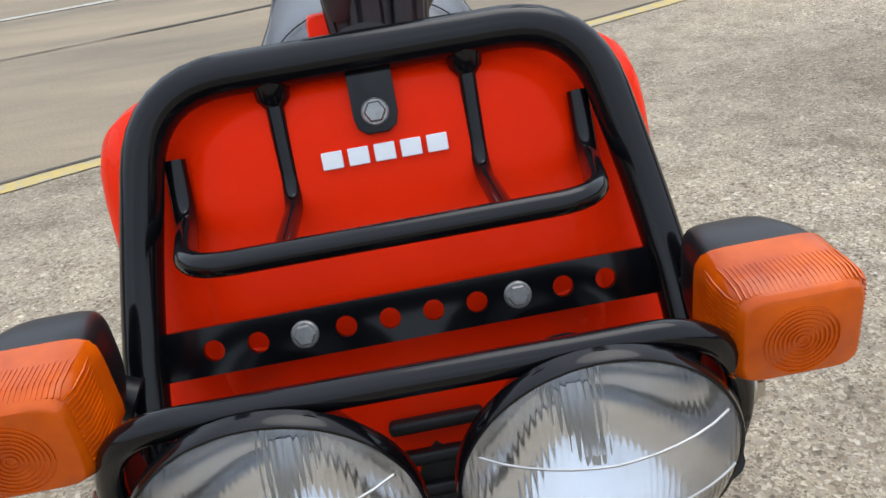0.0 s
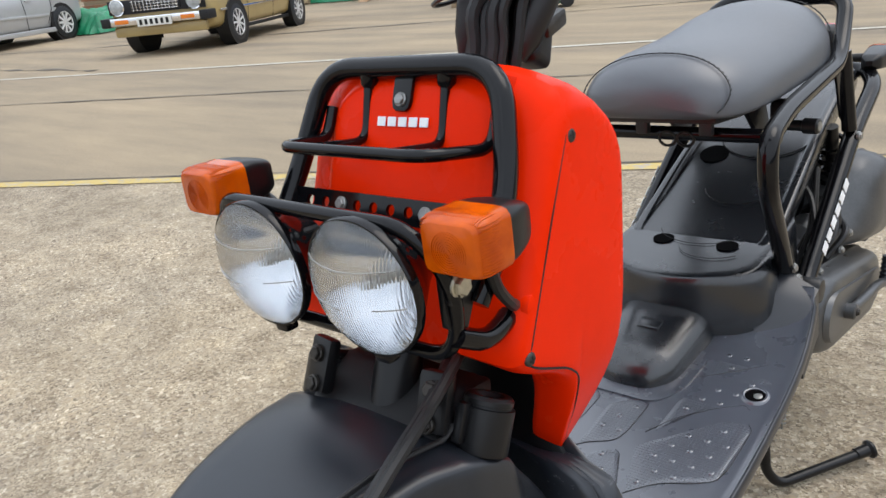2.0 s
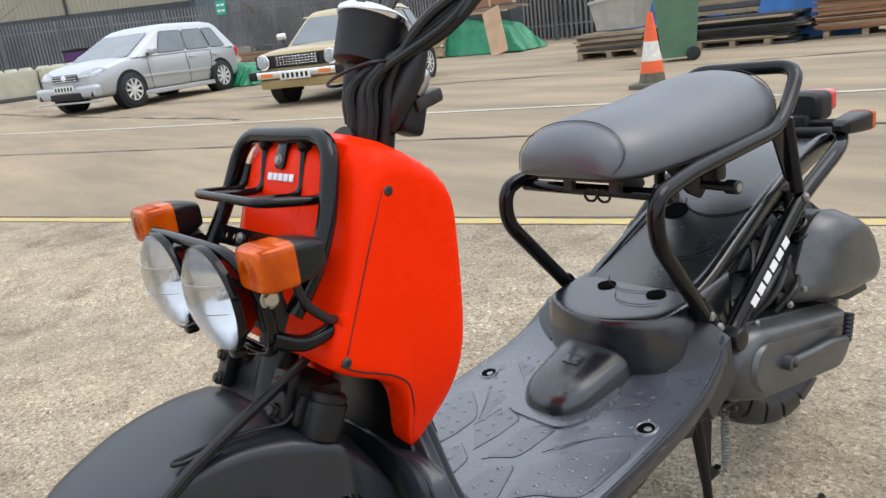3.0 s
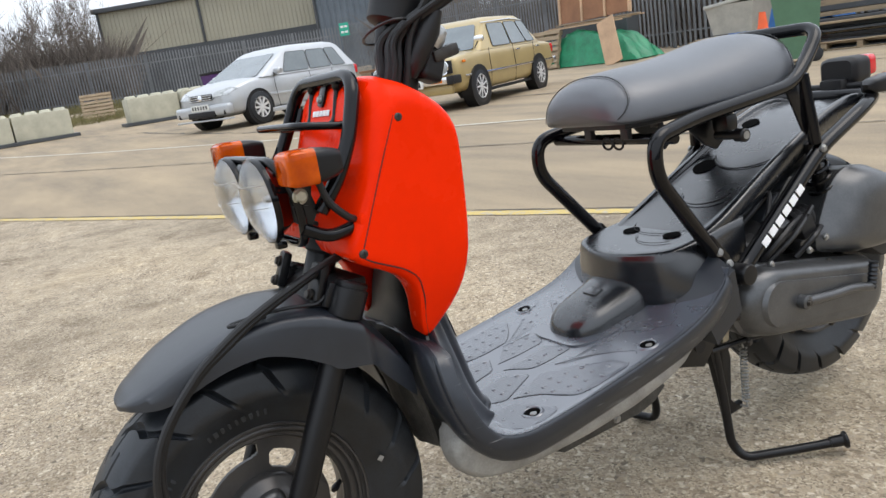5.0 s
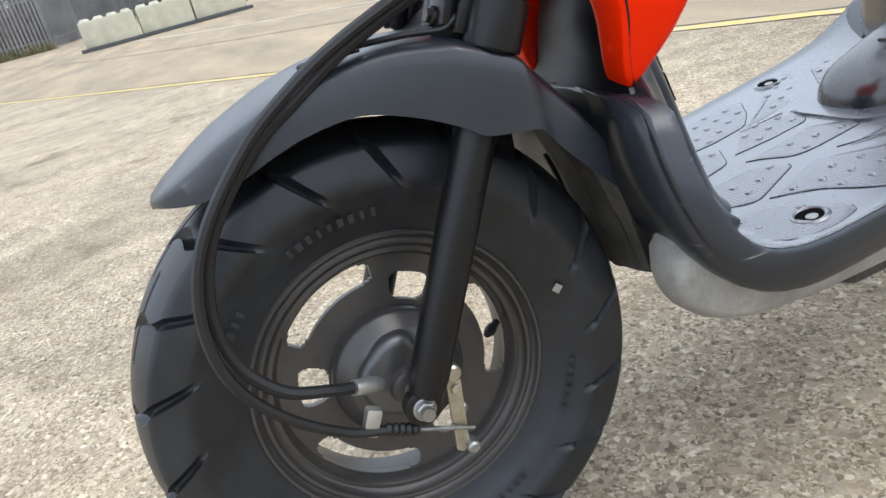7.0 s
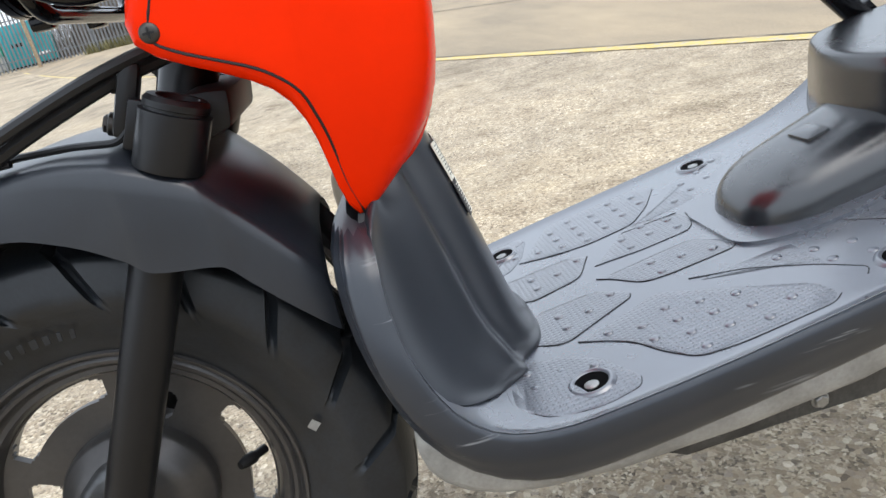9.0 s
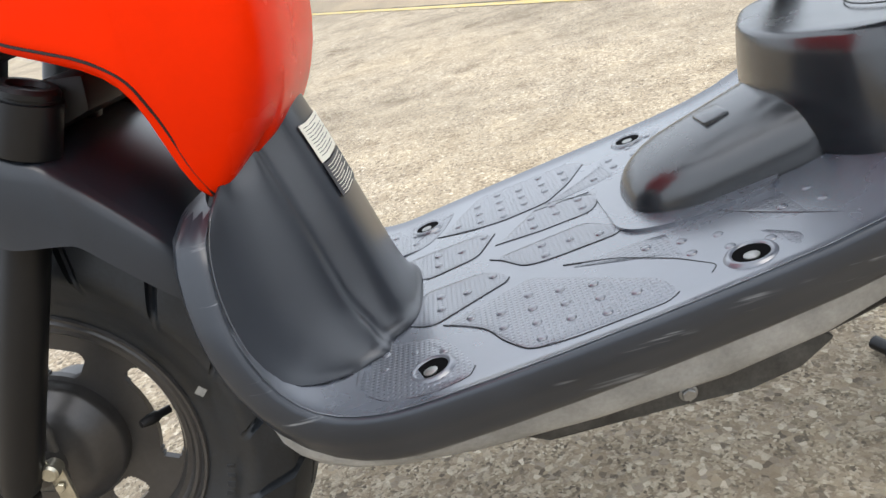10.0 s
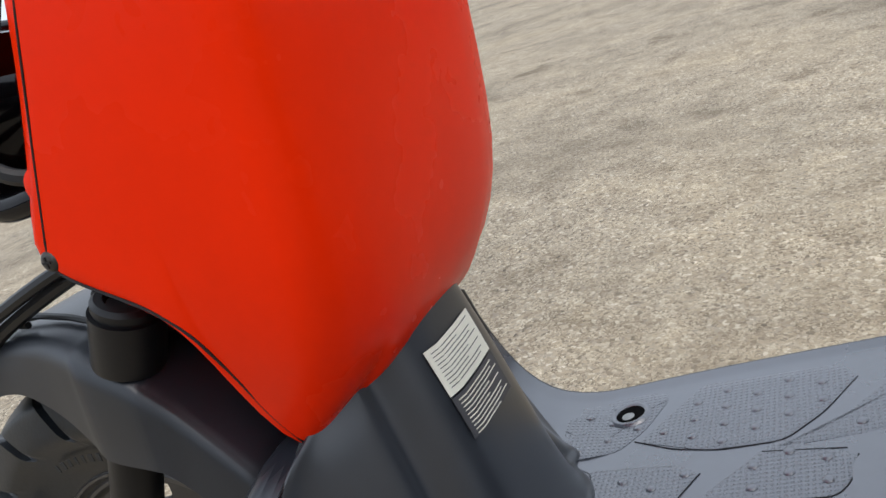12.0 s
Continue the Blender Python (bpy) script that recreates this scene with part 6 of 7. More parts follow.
def build_underside():
    prof = [(0.246, 0.325), (0.236, 0.268), (0.250, 0.236), (0.282, 0.211), (0.36, 0.196), (0.60, 0.212), (0.72, 0.26), (0.74, 0.30), (0.62, 0.292), (0.40, 0.262), (0.31, 0.27)]
    rings = []
    for x, k in ((-0.150, 0.72), (-0.140, 0.9), (-0.115, 1.0), (-0.080, 1.01), (-0.066, 1.02), (0.0, 1.02), (0.066, 1.02), (0.080, 1.01), (0.115, 1.0), (0.140, 0.9), (0.150, 0.72)):
        back = 0.034 if abs(x) < 0.07 else 0.0  # hollowed for the wheel
        rings.append(ring_of([(0.47 + (y - 0.47) * (0.97 + 0.03 * k) + back * min(1.0, max(0.0, (0.34 - y) / 0.06)), 0.290 + (z - 0.290) * k) for y, z in prof], x))
    tray = smooth_more(part("belly_tray", loft(rings), UNDER_M, scooter, "dusty grey belly tray under the footboard", angle=50), 1)
    part("tray_flap", prism([(0.40, 0.212), (0.655, 0.236), (0.668, 0.226), (0.640, 0.206), (0.60, 0.198), (0.44, 0.192)], 0.02, 0.122, "x", 0.004), FLAP_M, tray)
    bolt((0.1215, 0.552, 0.2075), (1, 0, -0.1), 0.006, BOLT_M, tray)
    for s in BOTH:
        part("frame_plate", prism([(0.66, 0.31), (0.72, 0.355), (0.79, 0.365), (0.80, 0.26), (0.765, 0.225), (0.70, 0.245)], 0.112 * s, 0.122 * s, "x", 0.004), BLACK_SATIN, tray)
        # black disc for the shade of a hole not cut through
        part("plate_hole_shade", turned([(0, 0.013), (0.003, 0.013)], (0.121 * s, 0.756, 0.268), (s, 0, 0), 20), BLACKTRIM, tray)


def build_stand():
    st = part("centre_stand", bar([(0.212, 0.995, 0.020), (0.17, 0.935, 0.014), (0.118, 0.850, 0.012), (0.100, 0.838, 0.040), (0.098, 0.832, 0.125), (0.095, 0.820, 0.24)], 0.0085, 12, 0.030, 6), BLACK_SATIN, scooter, "black bent-bar centre stand on the ground")
    part("stand_leg", bar([(-0.165, 0.842, 0.016), (-0.118, 0.860, 0.014), (-0.100, 0.852, 0.045), (-0.098, 0.836, 0.125), (-0.095, 0.820, 0.24)], 0.0085, 12, 0.025, 6), BLACK_SATIN, st)
    part("cross_tube", bar([(-0.10, 0.824, 0.215), (0.10, 0.824, 0.215)], 0.014, 14), BLACK_SATIN, st)
    part("tip_pad", turned([(-0.012, 0.010), (0.010, 0.011), (0.014, 0.016), (0.018, 0.016), (0.018, 0.011), (0.012, 0.009)], (0.210, 0.992, 0.021), (0.55, 0.75, 0.1), 18), BLACK_SATIN, st)
    part("stand_plate", prism([(0.795, 0.27), (0.845, 0.262), (0.858, 0.205), (0.846, 0.125), (0.862, 0.108), (0.88, 0.112), (0.876, 0.098), (0.832, 0.096), (0.812, 0.20)], 0.088, 0.100, "x", 0.002), BLACK_SATIN, st)
    p0, p1 = V(0.112, 0.878, 0.222), V(0.112, 0.874, 0.118)
    pts = []
    for k in range(200):
        t = k / 199
        a = t * 2 * math.pi * 16
        pts.append(p0.lerp(p1, t) + V(0.0062 * math.cos(a), 0.0062 * math.sin(a), 0))
    spr = part("stand_spring", sweep(bmesh.new(), pts, 0.0015, 6), BOLT_M, st, "grey coil spring")
    part("spring_hook", bar([(0.10, 0.862, 0.232), (0.112, 0.874, 0.236), (0.112, 0.878, 0.222)], 0.0022, 6), BOLT_M, spr)
    part("spring_hook", bar([(0.112, 0.874, 0.118), (0.112, 0.878, 0.104), (0.098, 0.872, 0.106)], 0.0022, 6), BOLT_M, spr)
    part("brake_link", bar([(0.115, 0.79, 0.245), (0.118, 0.90, 0.236), (0.118, 1.16, 0.220)], 0.0055, 8, 0.02), BLACK_SATIN, st)
    part("link_arm", prism([(0.815, 0.315), (0.83, 0.318), (0.842, 0.28), (0.838, 0.25), (0.822, 0.25), (0.828, 0.285)], 0.110, 0.116, "x", 0.001), ZINC, st)


build_front_wheel()
build_fork()
build_fender()
build_cover()
build_rack()
build_headlamps()
for side_ in BOTH:
    ind = build_indicator((0.1425, 0.108, 0.7155) if side_ > 0 else (-0.146, 0.108, 0.7285))
    stem = part("bracket", prism([(0.086, 0.668), (0.108, 0.668), (0.116, 0.70), (0.092, 0.70)], 0.124 * side_, 0.130 * side_, "x", 0.001), BLACK_SATIN, ind)
    bolt((0.131 * side_, 0.096, 0.681), (side_, 0, 0), 0.008, ZINC, stem, label="zinc bolt")
    part("stay", bar([(0.124 * side_, 0.135, 0.70), (0.140 * side_, 0.135, 0.708)], 0.010, 10), BLACK_SATIN, ind)
build_column()
build_floor()
build_frame()
build_seat()
build_engine()
build_underside()
build_stand()


# ---- parked cars ----
def at_ground(x, y, yaw=0.0):
    return pose(x, y, rise(x, y), 0, 0, yaw)


def spoke_wheel(name, R, width, spokes, parent, at, side, mat):
    w = part(name, turned([(-0.5 * width, R * 0.60), (-0.42 * width, R * 0.93), (-0.2 * width, R), (0.2 * width, R), (0.42 * width, R * 0.93), (0.5 * width, R * 0.66), (0.5 * width, R * 0.62)], at, (0, side, 0), 32, False), RUBBER, parent, "black car tyre on a bright wheel")
    part("rim", turned([(0.50 * width, R * 0.66), (0.46 * width, R * 0.60), (0.20 * width, R * 0.56), (0.15 * width, R * 0.10)], at, (0, side, 0), 32, False), mat if spokes == 0 else BLACKTRIM, w)
    fy = 0.40 * width * side
    bm = bmesh.new()
    lathe(bm, [(0.30 * width, R * 0.16), (0.46 * width, R * 0.15), (0.48 * width, R * 0.10)], at, (0, side, 0), 16)
    lathe(bm, [(0.44 * width, R * 0.66), (0.50 * width, R * 0.655), (0.50 * width, R * 0.60), (0.42 * width, R * 0.58)], at, (0, side, 0), 32, False)
    for k in range(max(spokes, 9)):
        a = 2 * math.pi * k / max(spokes, 9)
        m = Matrix.Translation((at[0], at[1] + fy, at[2])) @ pose(0, 0, 0, 0, -math.degrees(a), 0)
        box_into(bm, (R * 0.46, 0.03, R * (0.13 if spokes else 0.09)), m @ pose(R * 0.38, 0, 0))
    part("spokes", bm, mat, w)
    return w


def car_section(w, zb, zt, n=9, round_=0.16):
    """Half outline of a car body, from the sill up to the belt or bonnet line."""
    h = zt - zb
    return [(w * 0.86, zb), (w * 0.95, zb + 0.06), (w * 0.985, zb + h * 0.25), (w, zb + h * 0.50), (w * 0.985, zb + h * 0.74), (w * 0.965, zt - round_ * h * 0.55), (w * 0.93, zt - round_ * h * 0.16), (w * 0.80, zt - 0.006), (w * 0.4, zt + 0.012), (0, zt + 0.016)]


def build_car(name, label, stations, cab, glass, wheels, paint, m, extra, R, tyre_w, spokes, rim_mat):
    car = thing(name, label, "car", m=m)
    rings = []
    for x, w, zb, zt in stations:
        half = car_section(w, zb, zt)
        rings.append([(x, y, z) for y, z in half] + [(x, -y, z) for y, z in half[-2::-1]])
    smooth_more(part("body", loft(rings), paint, car, angle=40), 1)
    # cabin: rings of (z, half width, rear x, front x)
    crings = []
    for z, w, xr, xf in cab:
        c = fillet([V(xr, -w, z), V(xf, -w, z), V(xf, w, z), V(xr, w, z)], 0.13, 4, True)
        crings.append([tuple(p) for p in c])
    roof = part("cabin", loft(crings), paint, car, angle=40)
    (z0, w0, r0, f0), (z1, w1, r1, f1) = cab[0], cab[1]
    for s in BOTH:
        for a0, a1, b0, b1 in glass["side"]:
            def onside(u, v, off=0.006):
                xb, xt = r0 + (f0 - r0) * u[0], r1 + (f1 - r1) * u[1]
                return (xb + (xt - xb) * v, s * (w0 + (w1 - w0) * v + off), z0 + (z1 - z0) * v)
            quad = [onside((a0, b0), 0.08), onside((a1, b1), 0.08), onside((a1, b1), 0.93), onside((a0, b0), 0.93)]
            lo = [V(*q) for q in quad]
            bm = loft([[tuple(q) for q in fillet(lo, 0.05, 3, True)], [tuple(q + V(0, 0.006 * s, 0)) for q in fillet(lo, 0.05, 3, True)]])
            part("window", bm, CARGLASS, roof, "dark side window")
            part("window_trim", bar([q + V(0, 0.006 * s, 0) for q in fillet(lo, 0.05, 3, True)], 0.005, 6, 0, 1, True), BLACKTRIM, roof)
    for nm, xb, xt, sg in (("windscreen", f0, f1, 1), ("rear_window", r0, r1, -1)):
        q = [V(xb + (xt - xb) * v + 0.010 * sg, y, z0 + (z1 - z0) * v + 0.004) for v, y in ((0.06, -w0 * 0.86), (0.06, w0 * 0.86), (0.94, w1 * 0.84), (0.94, -w1 * 0.84))]
        q = fillet(q, 0.06, 3, True)
        part(nm, loft([[tuple(p) for p in q], [tuple(p + V(0.008 * sg, 0, 0.003)) for p in q]]), CARGLASS, roof, "dark glass")
    for x in wheels:
        for s in BOTH:
            y = s * (stations[3][1] - tyre_w * 0.5 + 0.004)
            arch = part("wheel_arch", turned([(-0.10, R * 1.13), (0.085 + 0.012, R * 1.13)], (x, y, R * 1.02), (0, s, 0), 32), BLACKTRIM, car)
            spoke_wheel("wheel", R, tyre_w, spokes, car, (x, y + 0.022 * s, R), s, rim_mat)
    extra(car, stations)
    return car


def bars_plate(car, x, z, sg=1):
    pl = part("number_plate", rbox((0.012, 0.52, 0.115), pose(x, 0, z), 0.003), PLATE, car, "pale number plate with dark bars")
    for k in range(6):
        part("plate_bar", rbox((0.004, 0.042, 0.070), pose(x + 0.008 * sg, -0.20 + 0.08 * k, z), 0.001, 1), BLACKTRIM, pl)


def hatch_extra(car, st):
    part("grille", rbox((0.05, 0.62, 0.13), pose(2.025, 0, 0.66, 0, -14, 0), 0.02), BLACKTRIM, car)
    for k in range(3):
        part("grille_bar", rbox((0.03, 0.64, 0.014), pose(2.052 - 0.006 * k, 0, 0.615 + 0.042 * k), 0.004), CHROME, car)
    part("badge", turned([(0, 0.06), (0.012, 0.06), (0.016, 0.05)], (2.05, 0, 0.66), (1, 0, 0.1), 22), CHROME, car)
    part("bumper", rbox((0.16, 1.60, 0.22), pose(2.01, 0, 0.40), 0.07, 4), SILVER, car)
    part("lower_grille", rbox((0.06, 0.80, 0.12), pose(2.075, 0, 0.335), 0.02), BLACKTRIM, car)
    part("splitter", rbox((0.10, 1.62, 0.035), pose(2.03, 0, 0.215), 0.012), SILVER, car)
    for s in BOTH:
        part("headlight", loft([[(2.00, 0.36 * s, 0.64), (1.92, 0.70 * s, 0.66), (1.74, 0.80 * s, 0.76), (1.80, 0.66 * s, 0.80), (1.96, 0.40 * s, 0.74)], [(2.045, 0.36 * s, 0.65), (1.96, 0.72 * s, 0.665), (1.77, 0.835 * s, 0.765), (1.82, 0.68 * s, 0.805), (2.0, 0.40 * s, 0.745)]]), LAMPGLASS, car, "clear headlight")
        part("fog_lamp", rbox((0.05, 0.26, 0.09), pose(2.04, 0.58 * s, 0.345, 0, 0, -18 * s), 0.02), BLACKTRIM, car)
        part("side_skirt", rbox((2.1, 0.05, 0.09), pose(0.02, 0.86 * s, 0.225), 0.02), SILVER, car)
        part("side_moulding", rbox((1.9, 0.025, 0.05), pose(0.05, 0.885 * s, 0.52, 0, -1.2, 0), 0.01), SILVER, car)
        mir = part("mirror", superbox(0.16, 0, 0.13, (0.70, 0, 0.985), 0.86 * s, 1.02 * s, 0.4, p=2.6), SILVER, car)
        part("mirror_foot", rbox((0.06, 0.10, 0.03), pose(0.74, 0.83 * s, 0.94), 0.01), BLACKTRIM, mir)
        for x in (-0.45, -1.15):
            part("door_handle", rbox((0.17, 0.03, 0.03), pose(x, 0.885 * s, 0.79), 0.01), SILVER, car)
        for pts in ([(0.80, 0.885 * s, 0.90), (0.80, 0.895 * s, 0.55), (0.74, 0.87 * s, 0.27)], [(-0.28, 0.875 * s, 0.90), (-0.30, 0.892 * s, 0.60), (-0.30, 0.87 * s, 0.27)], [(-1.05, 0.865 * s, 0.90), (-1.02, 0.885 * s, 0.62), (-0.85, 0.87 * s, 0.35)]):
            part("door_seam", bar(pts, 0.005, 4), BLACKTRIM, car)
        part("tail_light", rbox((0.10, 0.26, 0.20), pose(-2.02, 0.64 * s, 0.80), 0.03), REDLENS, car)
    part("bumper_slot", rbox((0.01, 0.3, 0.02), pose(2.10, 0, 0.44), 0.002), BLACKTRIM, car)
    bars_plate(car, 2.105, 0.475)
    part("wiper", bar([(1.02, 0.45, 0.97), (0.93, -0.1, 1.02)], 0.008, 5), BLACKTRIM, car)


def saloon_extra(car, st):
    part("grille", rbox((0.05, 0.74, 0.15), pose(1.925, 0, 0.665), 0.008), BLACKTRIM, car)
    for k in range(13):
        part("grille_bar", rbox((0.012, 0.008, 0.135), pose(1.955, -0.33 + 0.055 * k, 0.665), 0.002, 1), CHROME, car)
    for k in range(4):
        part("grille_rail", rbox((0.014, 0.72, 0.007), pose(1.957, 0, 0.61 + 0.037 * k), 0.002, 1), CHROME, car)
    part("front_panel", rbox((0.03, 1.46, 0.19), pose(1.915, 0, 0.66), 0.006), BLACKTRIM, car)
    part("bumper", rbox((0.11, 1.44, 0.105), pose(1.985, 0, 0.475), 0.02, 3), CHROME, car, "chrome front bumper")
    part("valance", rbox((0.08, 1.40, 0.14), pose(1.90, 0, 0.335), 0.03), GOLD, car)
    part("rear_bumper", rbox((0.11, 1.50, 0.11), pose(-2.13, 0, 0.475), 0.02, 3), CHROME, car)
    for s in BOTH:
        part("bumper_end", rbox((0.26, 0.13, 0.125), pose(1.93, 0.745 * s, 0.475), 0.02), BLACKTRIM, car)
        lamp = part("headlight", turned([(0, 0.10), (0.03, 0.10), (0.045, 0.085), (0.055, 0.05), (0.057, 0.01)], (1.925, 0.58 * s, 0.665), (1, 0, 0), 28), LAMPGLASS, car, "round headlight")
        part("bezel", turned([(0.0, 0.105), (0.03, 0.112), (0.04, 0.10), (0.03, 0.095)], (1.925, 0.58 * s, 0.665), (1, 0, 0), 28, False), CHROME, lamp)
        part("signal", rbox((0.03, 0.20, 0.055), pose(2.035, 0.50 * s, 0.475), 0.006), ORANGE_L, car)
        part("side_marker", rbox((0.09, 0.02, 0.04), pose(1.62, 0.785 * s, 0.72), 0.006), ORANGE_L, car)
        part("waist_strip", rbox((3.5, 0.022, 0.030), pose(-0.10, 0.803 * s, 0.50), 0.006), CHROME, car)
        part("sill_strip", rbox((2.0, 0.03, 0.05), pose(-0.02, 0.745 * s, 0.215), 0.008), BLACKTRIM, car)
        mir = part("wing_mirror", superbox(0.05, 0, 0.10, (1.02, 0, 1.02), 0.70 * s, 0.86 * s, 0.3, p=2.4), CHROME, car, "chrome wing mirror")
        part("mirror_arm", bar([(1.05, 0.70 * s, 0.88), (1.03, 0.76 * s, 0.98)], 0.010, 6), BLACKTRIM, mir)
        for x in (-0.36, -1.20):
            part("door_handle", rbox((0.13, 0.03, 0.028), pose(x, 0.80 * s, 0.77), 0.008), CHROME, car)
        for pts in ([(0.74, 0.79 * s, 0.86), (0.76, 0.808 * s, 0.50), (0.74, 0.76 * s, 0.24)], [(-0.18, 0.79 * s, 0.86), (-0.20, 0.808 * s, 0.50), (-0.20, 0.76 * s, 0.24)], [(-1.05, 0.79 * s, 0.86), (-1.02, 0.808 * s, 0.62), (-0.85, 0.78 * s, 0.30)]):
            part("door_seam", bar(pts, 0.0045, 4), BLACKTRIM, car)
        part("tail_light", rbox((0.06, 0.34, 0.16), pose(-2.08, 0.56 * s, 0.70), 0.015), REDLENS, car)
        part("gutter", bar([(0.55, 0.60 * s, 1.27), (-0.55, 0.605 * s, 1.30), (-1.05, 0.60 * s, 1.26)], 0.012, 6), CHROME, car)
        part("mud_flap", rbox((0.02, 0.17, 0.22), pose(0.86, 0.70 * s, 0.26), 0.006), BLACKTRIM, car)
        part("mud_flap", rbox((0.02, 0.17, 0.20), pose(-1.56, 0.70 * s, 0.26), 0.006), BLACKTRIM, car)
    bars_plate(car, 2.052, 0.455)
    part("wiper", bar([(0.98, 0.40, 0.905), (0.86, -0.15, 0.96)], 0.008, 5), BLACKTRIM, car)


hatch_st = [(-2.03, 0.72, 0.34, 0.84), (-1.96, 0.82, 0.27, 0.95), (-1.7, 0.872, 0.24, 0.98), (-1.2, 0.882, 0.23, 0.965), (-0.4, 0.884, 0.22, 0.945), (0.4, 0.884, 0.22, 0.935), (1.0, 0.882, 0.23, 0.95), (1.40, 0.874, 0.24, 0.905), (1.70, 0.850, 0.24, 0.845), (1.90, 0.79, 0.25, 0.76), (2.02, 0.70, 0.27, 0.68)]
hatch_cab = [(0.90, 0.86, -1.95, 1.20), (1.37, 0.705, -1.58, 0.30), (1.44, 0.665, -1.46, 0.13), (1.485, 0.55, -1.28, -0.10), (1.505, 0.28, -1.05, -0.35)]
build_car("hatchback_car", "silver compact hatchback car parked on the concrete yard", hatch_st, hatch_cab, {"side": [(0.12, 0.27, 0.14, 0.30), (0.285, 0.51, 0.315, 0.61), (0.525, 0.78, 0.625, 0.935)]}, (1.29, -1.29), SILVER,
          at_ground(-16.80, 5.89, -64.0) @ Matrix.Scale(1.06, 4), hatch_extra, 0.325, 0.215, 7, WHEEL_ALU)
saloon_st = [(-2.06, 0.70, 0.36, 0.74), (-2.02, 0.77, 0.30, 0.82), (-1.6, 0.798, 0.24, 0.86), (-1.0, 0.803, 0.22, 0.865), (0.0, 0.805, 0.21, 0.865), (0.8, 0.803, 0.21, 0.87), (1.4, 0.795, 0.23, 0.85), (1.80, 0.78, 0.26, 0.80), (1.91, 0.75, 0.28, 0.76)]
saloon_cab = [(0.84, 0.755, -1.48, 1.02), (1.28, 0.60, -1.06, 0.50), (1.345, 0.555, -0.95, 0.36), (1.37, 0.42, -0.75, 0.15), (1.375, 0.2, -0.5, -0.1)]
build_car("saloon_car", "old beige-gold saloon car with chrome bumper", saloon_st, saloon_cab, {"side": [(0.10, 0.245, 0.03, 0.22), (0.255, 0.50, 0.235, 0.52), (0.52, 0.80, 0.545, 0.93)]}, (1.2, -1.2), GOLD,
          at_ground(-10.62, 7.34, -61.0), saloon_extra, 0.295, 0.17, 0, WHEEL_ALU)


# ---- yard clutter ----
def build_cone(x, y, h=0.78, tip=0.0):
    c = thing("traffic_cone", "orange and white traffic cone with a dirty base", "cone", "traffic cones", at_ground(x, y, 20))
    part("base", prism([(-0.21, -0.19), (-0.19, -0.21), (0.19, -0.21), (0.21, -0.19), (0.21, 0.19), (0.19, 0.21), (-0.19, 0.21), (-0.21, 0.19)], 0.0, 0.05, "z", 0.012), CONE_B, c)
    for nm, a, b, mat in (("foot", 0.045, 0.20, CONE_B), ("lower_band", 0.20, 0.36, CONE_O), ("white_band", 0.36, 0.62, CONE_W), ("tip", 0.62, 1.0, CONE_O)):
        rr = lambda t: 0.150 * (1 - t) + 0.030 * t
        part(nm, turned([(h * a, rr(a)), (h * b, rr(b))], axis=(0, 0, 1), seg=28), mat, c)


build_cone(-4.41, 6.98)
build_cone(-6.92, 11.47, 0.72)


def build_bin(x, y, yaw):
    b = thing("wheelie_bin", "green two-wheeled rubbish bin with its lid shut", "bin", m=at_ground(x, y, yaw))
    part("body", loft([[(sx * w, sy * d + o, z) for sx, sy in ((-1, -1), (1, -1), (1, 1), (-1, 1))] for z, w, d, o in ((0.06, 0.215, 0.22, 0.02), (0.10, 0.225, 0.235, 0.02), (0.86, 0.285, 0.31, 0), (0.92, 0.30, 0.325, 0), (0.96, 0.30, 0.325, 0))]), BINGREEN, b, angle=20)
    part("lid", loft([[(sx * w, sy * d, z) for sx, sy in ((-1, -1), (1, -1), (1, 1), (-1, 1))] for z, w, d in ((0.965, 0.315, 0.35), (0.985, 0.315, 0.35), (1.05, 0.26, 0.28), (1.06, 0.2, 0.22))]), BINGREEN, b, angle=20)
    part("handle", bar([(-0.25, 0.35, 0.97), (-0.25, 0.40, 1.0), (0.25, 0.40, 1.0), (0.25, 0.35, 0.97)], 0.014, 8, 0.02), BINGREEN, b)
    for s in BOTH:
        part("wheel", turned([(-0.03, 0.07), (-0.025, 0.10), (0.025, 0.10), (0.03, 0.07)], (0.25 * s, 0.22, 0.10), (1, 0, 0), 20), RUBBER, b)


build_bin(-6.10, 9.95, -54)


def build_pallet(m, label="weathered grey wooden pallet on concrete", boards=7):
    p = thing("pallet", label, "pallet", "pallets", m)
    for k in range(boards):
        part("board", rbox((1.2, 0.10, 0.02), pose(0, -0.45 + 0.9 * k / (boards - 1), 0.13), 0.003, 1), WOOD, p)
    for x in (-0.54, 0, 0.54):
        part("bearer", rbox((0.09, 1.0, 0.09), pose(x, 0, 0.065), 0.004, 1), WOOD, p)
    for y in (-0.45, 0, 0.45):
        part("foot_board", rbox((1.2, 0.10, 0.02), pose(0, y, 0.011), 0.003, 1), WOOD, p)
    return p


def build_stack(x, y, yaw, n, size, mat, label, z0=0.145, th=0.024, seed=1, jit=0.05):
    rng = random.Random(seed)
    st = thing("board_stack", label, "board stack", "", at_ground(x, y, yaw))
    for k in range(n):
        w = (size[0] * rng.uniform(0.9, 1.0), size[1] * rng.uniform(0.9, 1.0), th * rng.uniform(0.7, 1.2))
        part("board", rbox(w, pose(rng.uniform(-jit, jit), rng.uniform(-jit, jit), z0 + th * (k + 0.5), 0, 0, rng.uniform(-2, 2)), 0.003, 1), mat[k % len(mat)], st)
    return st


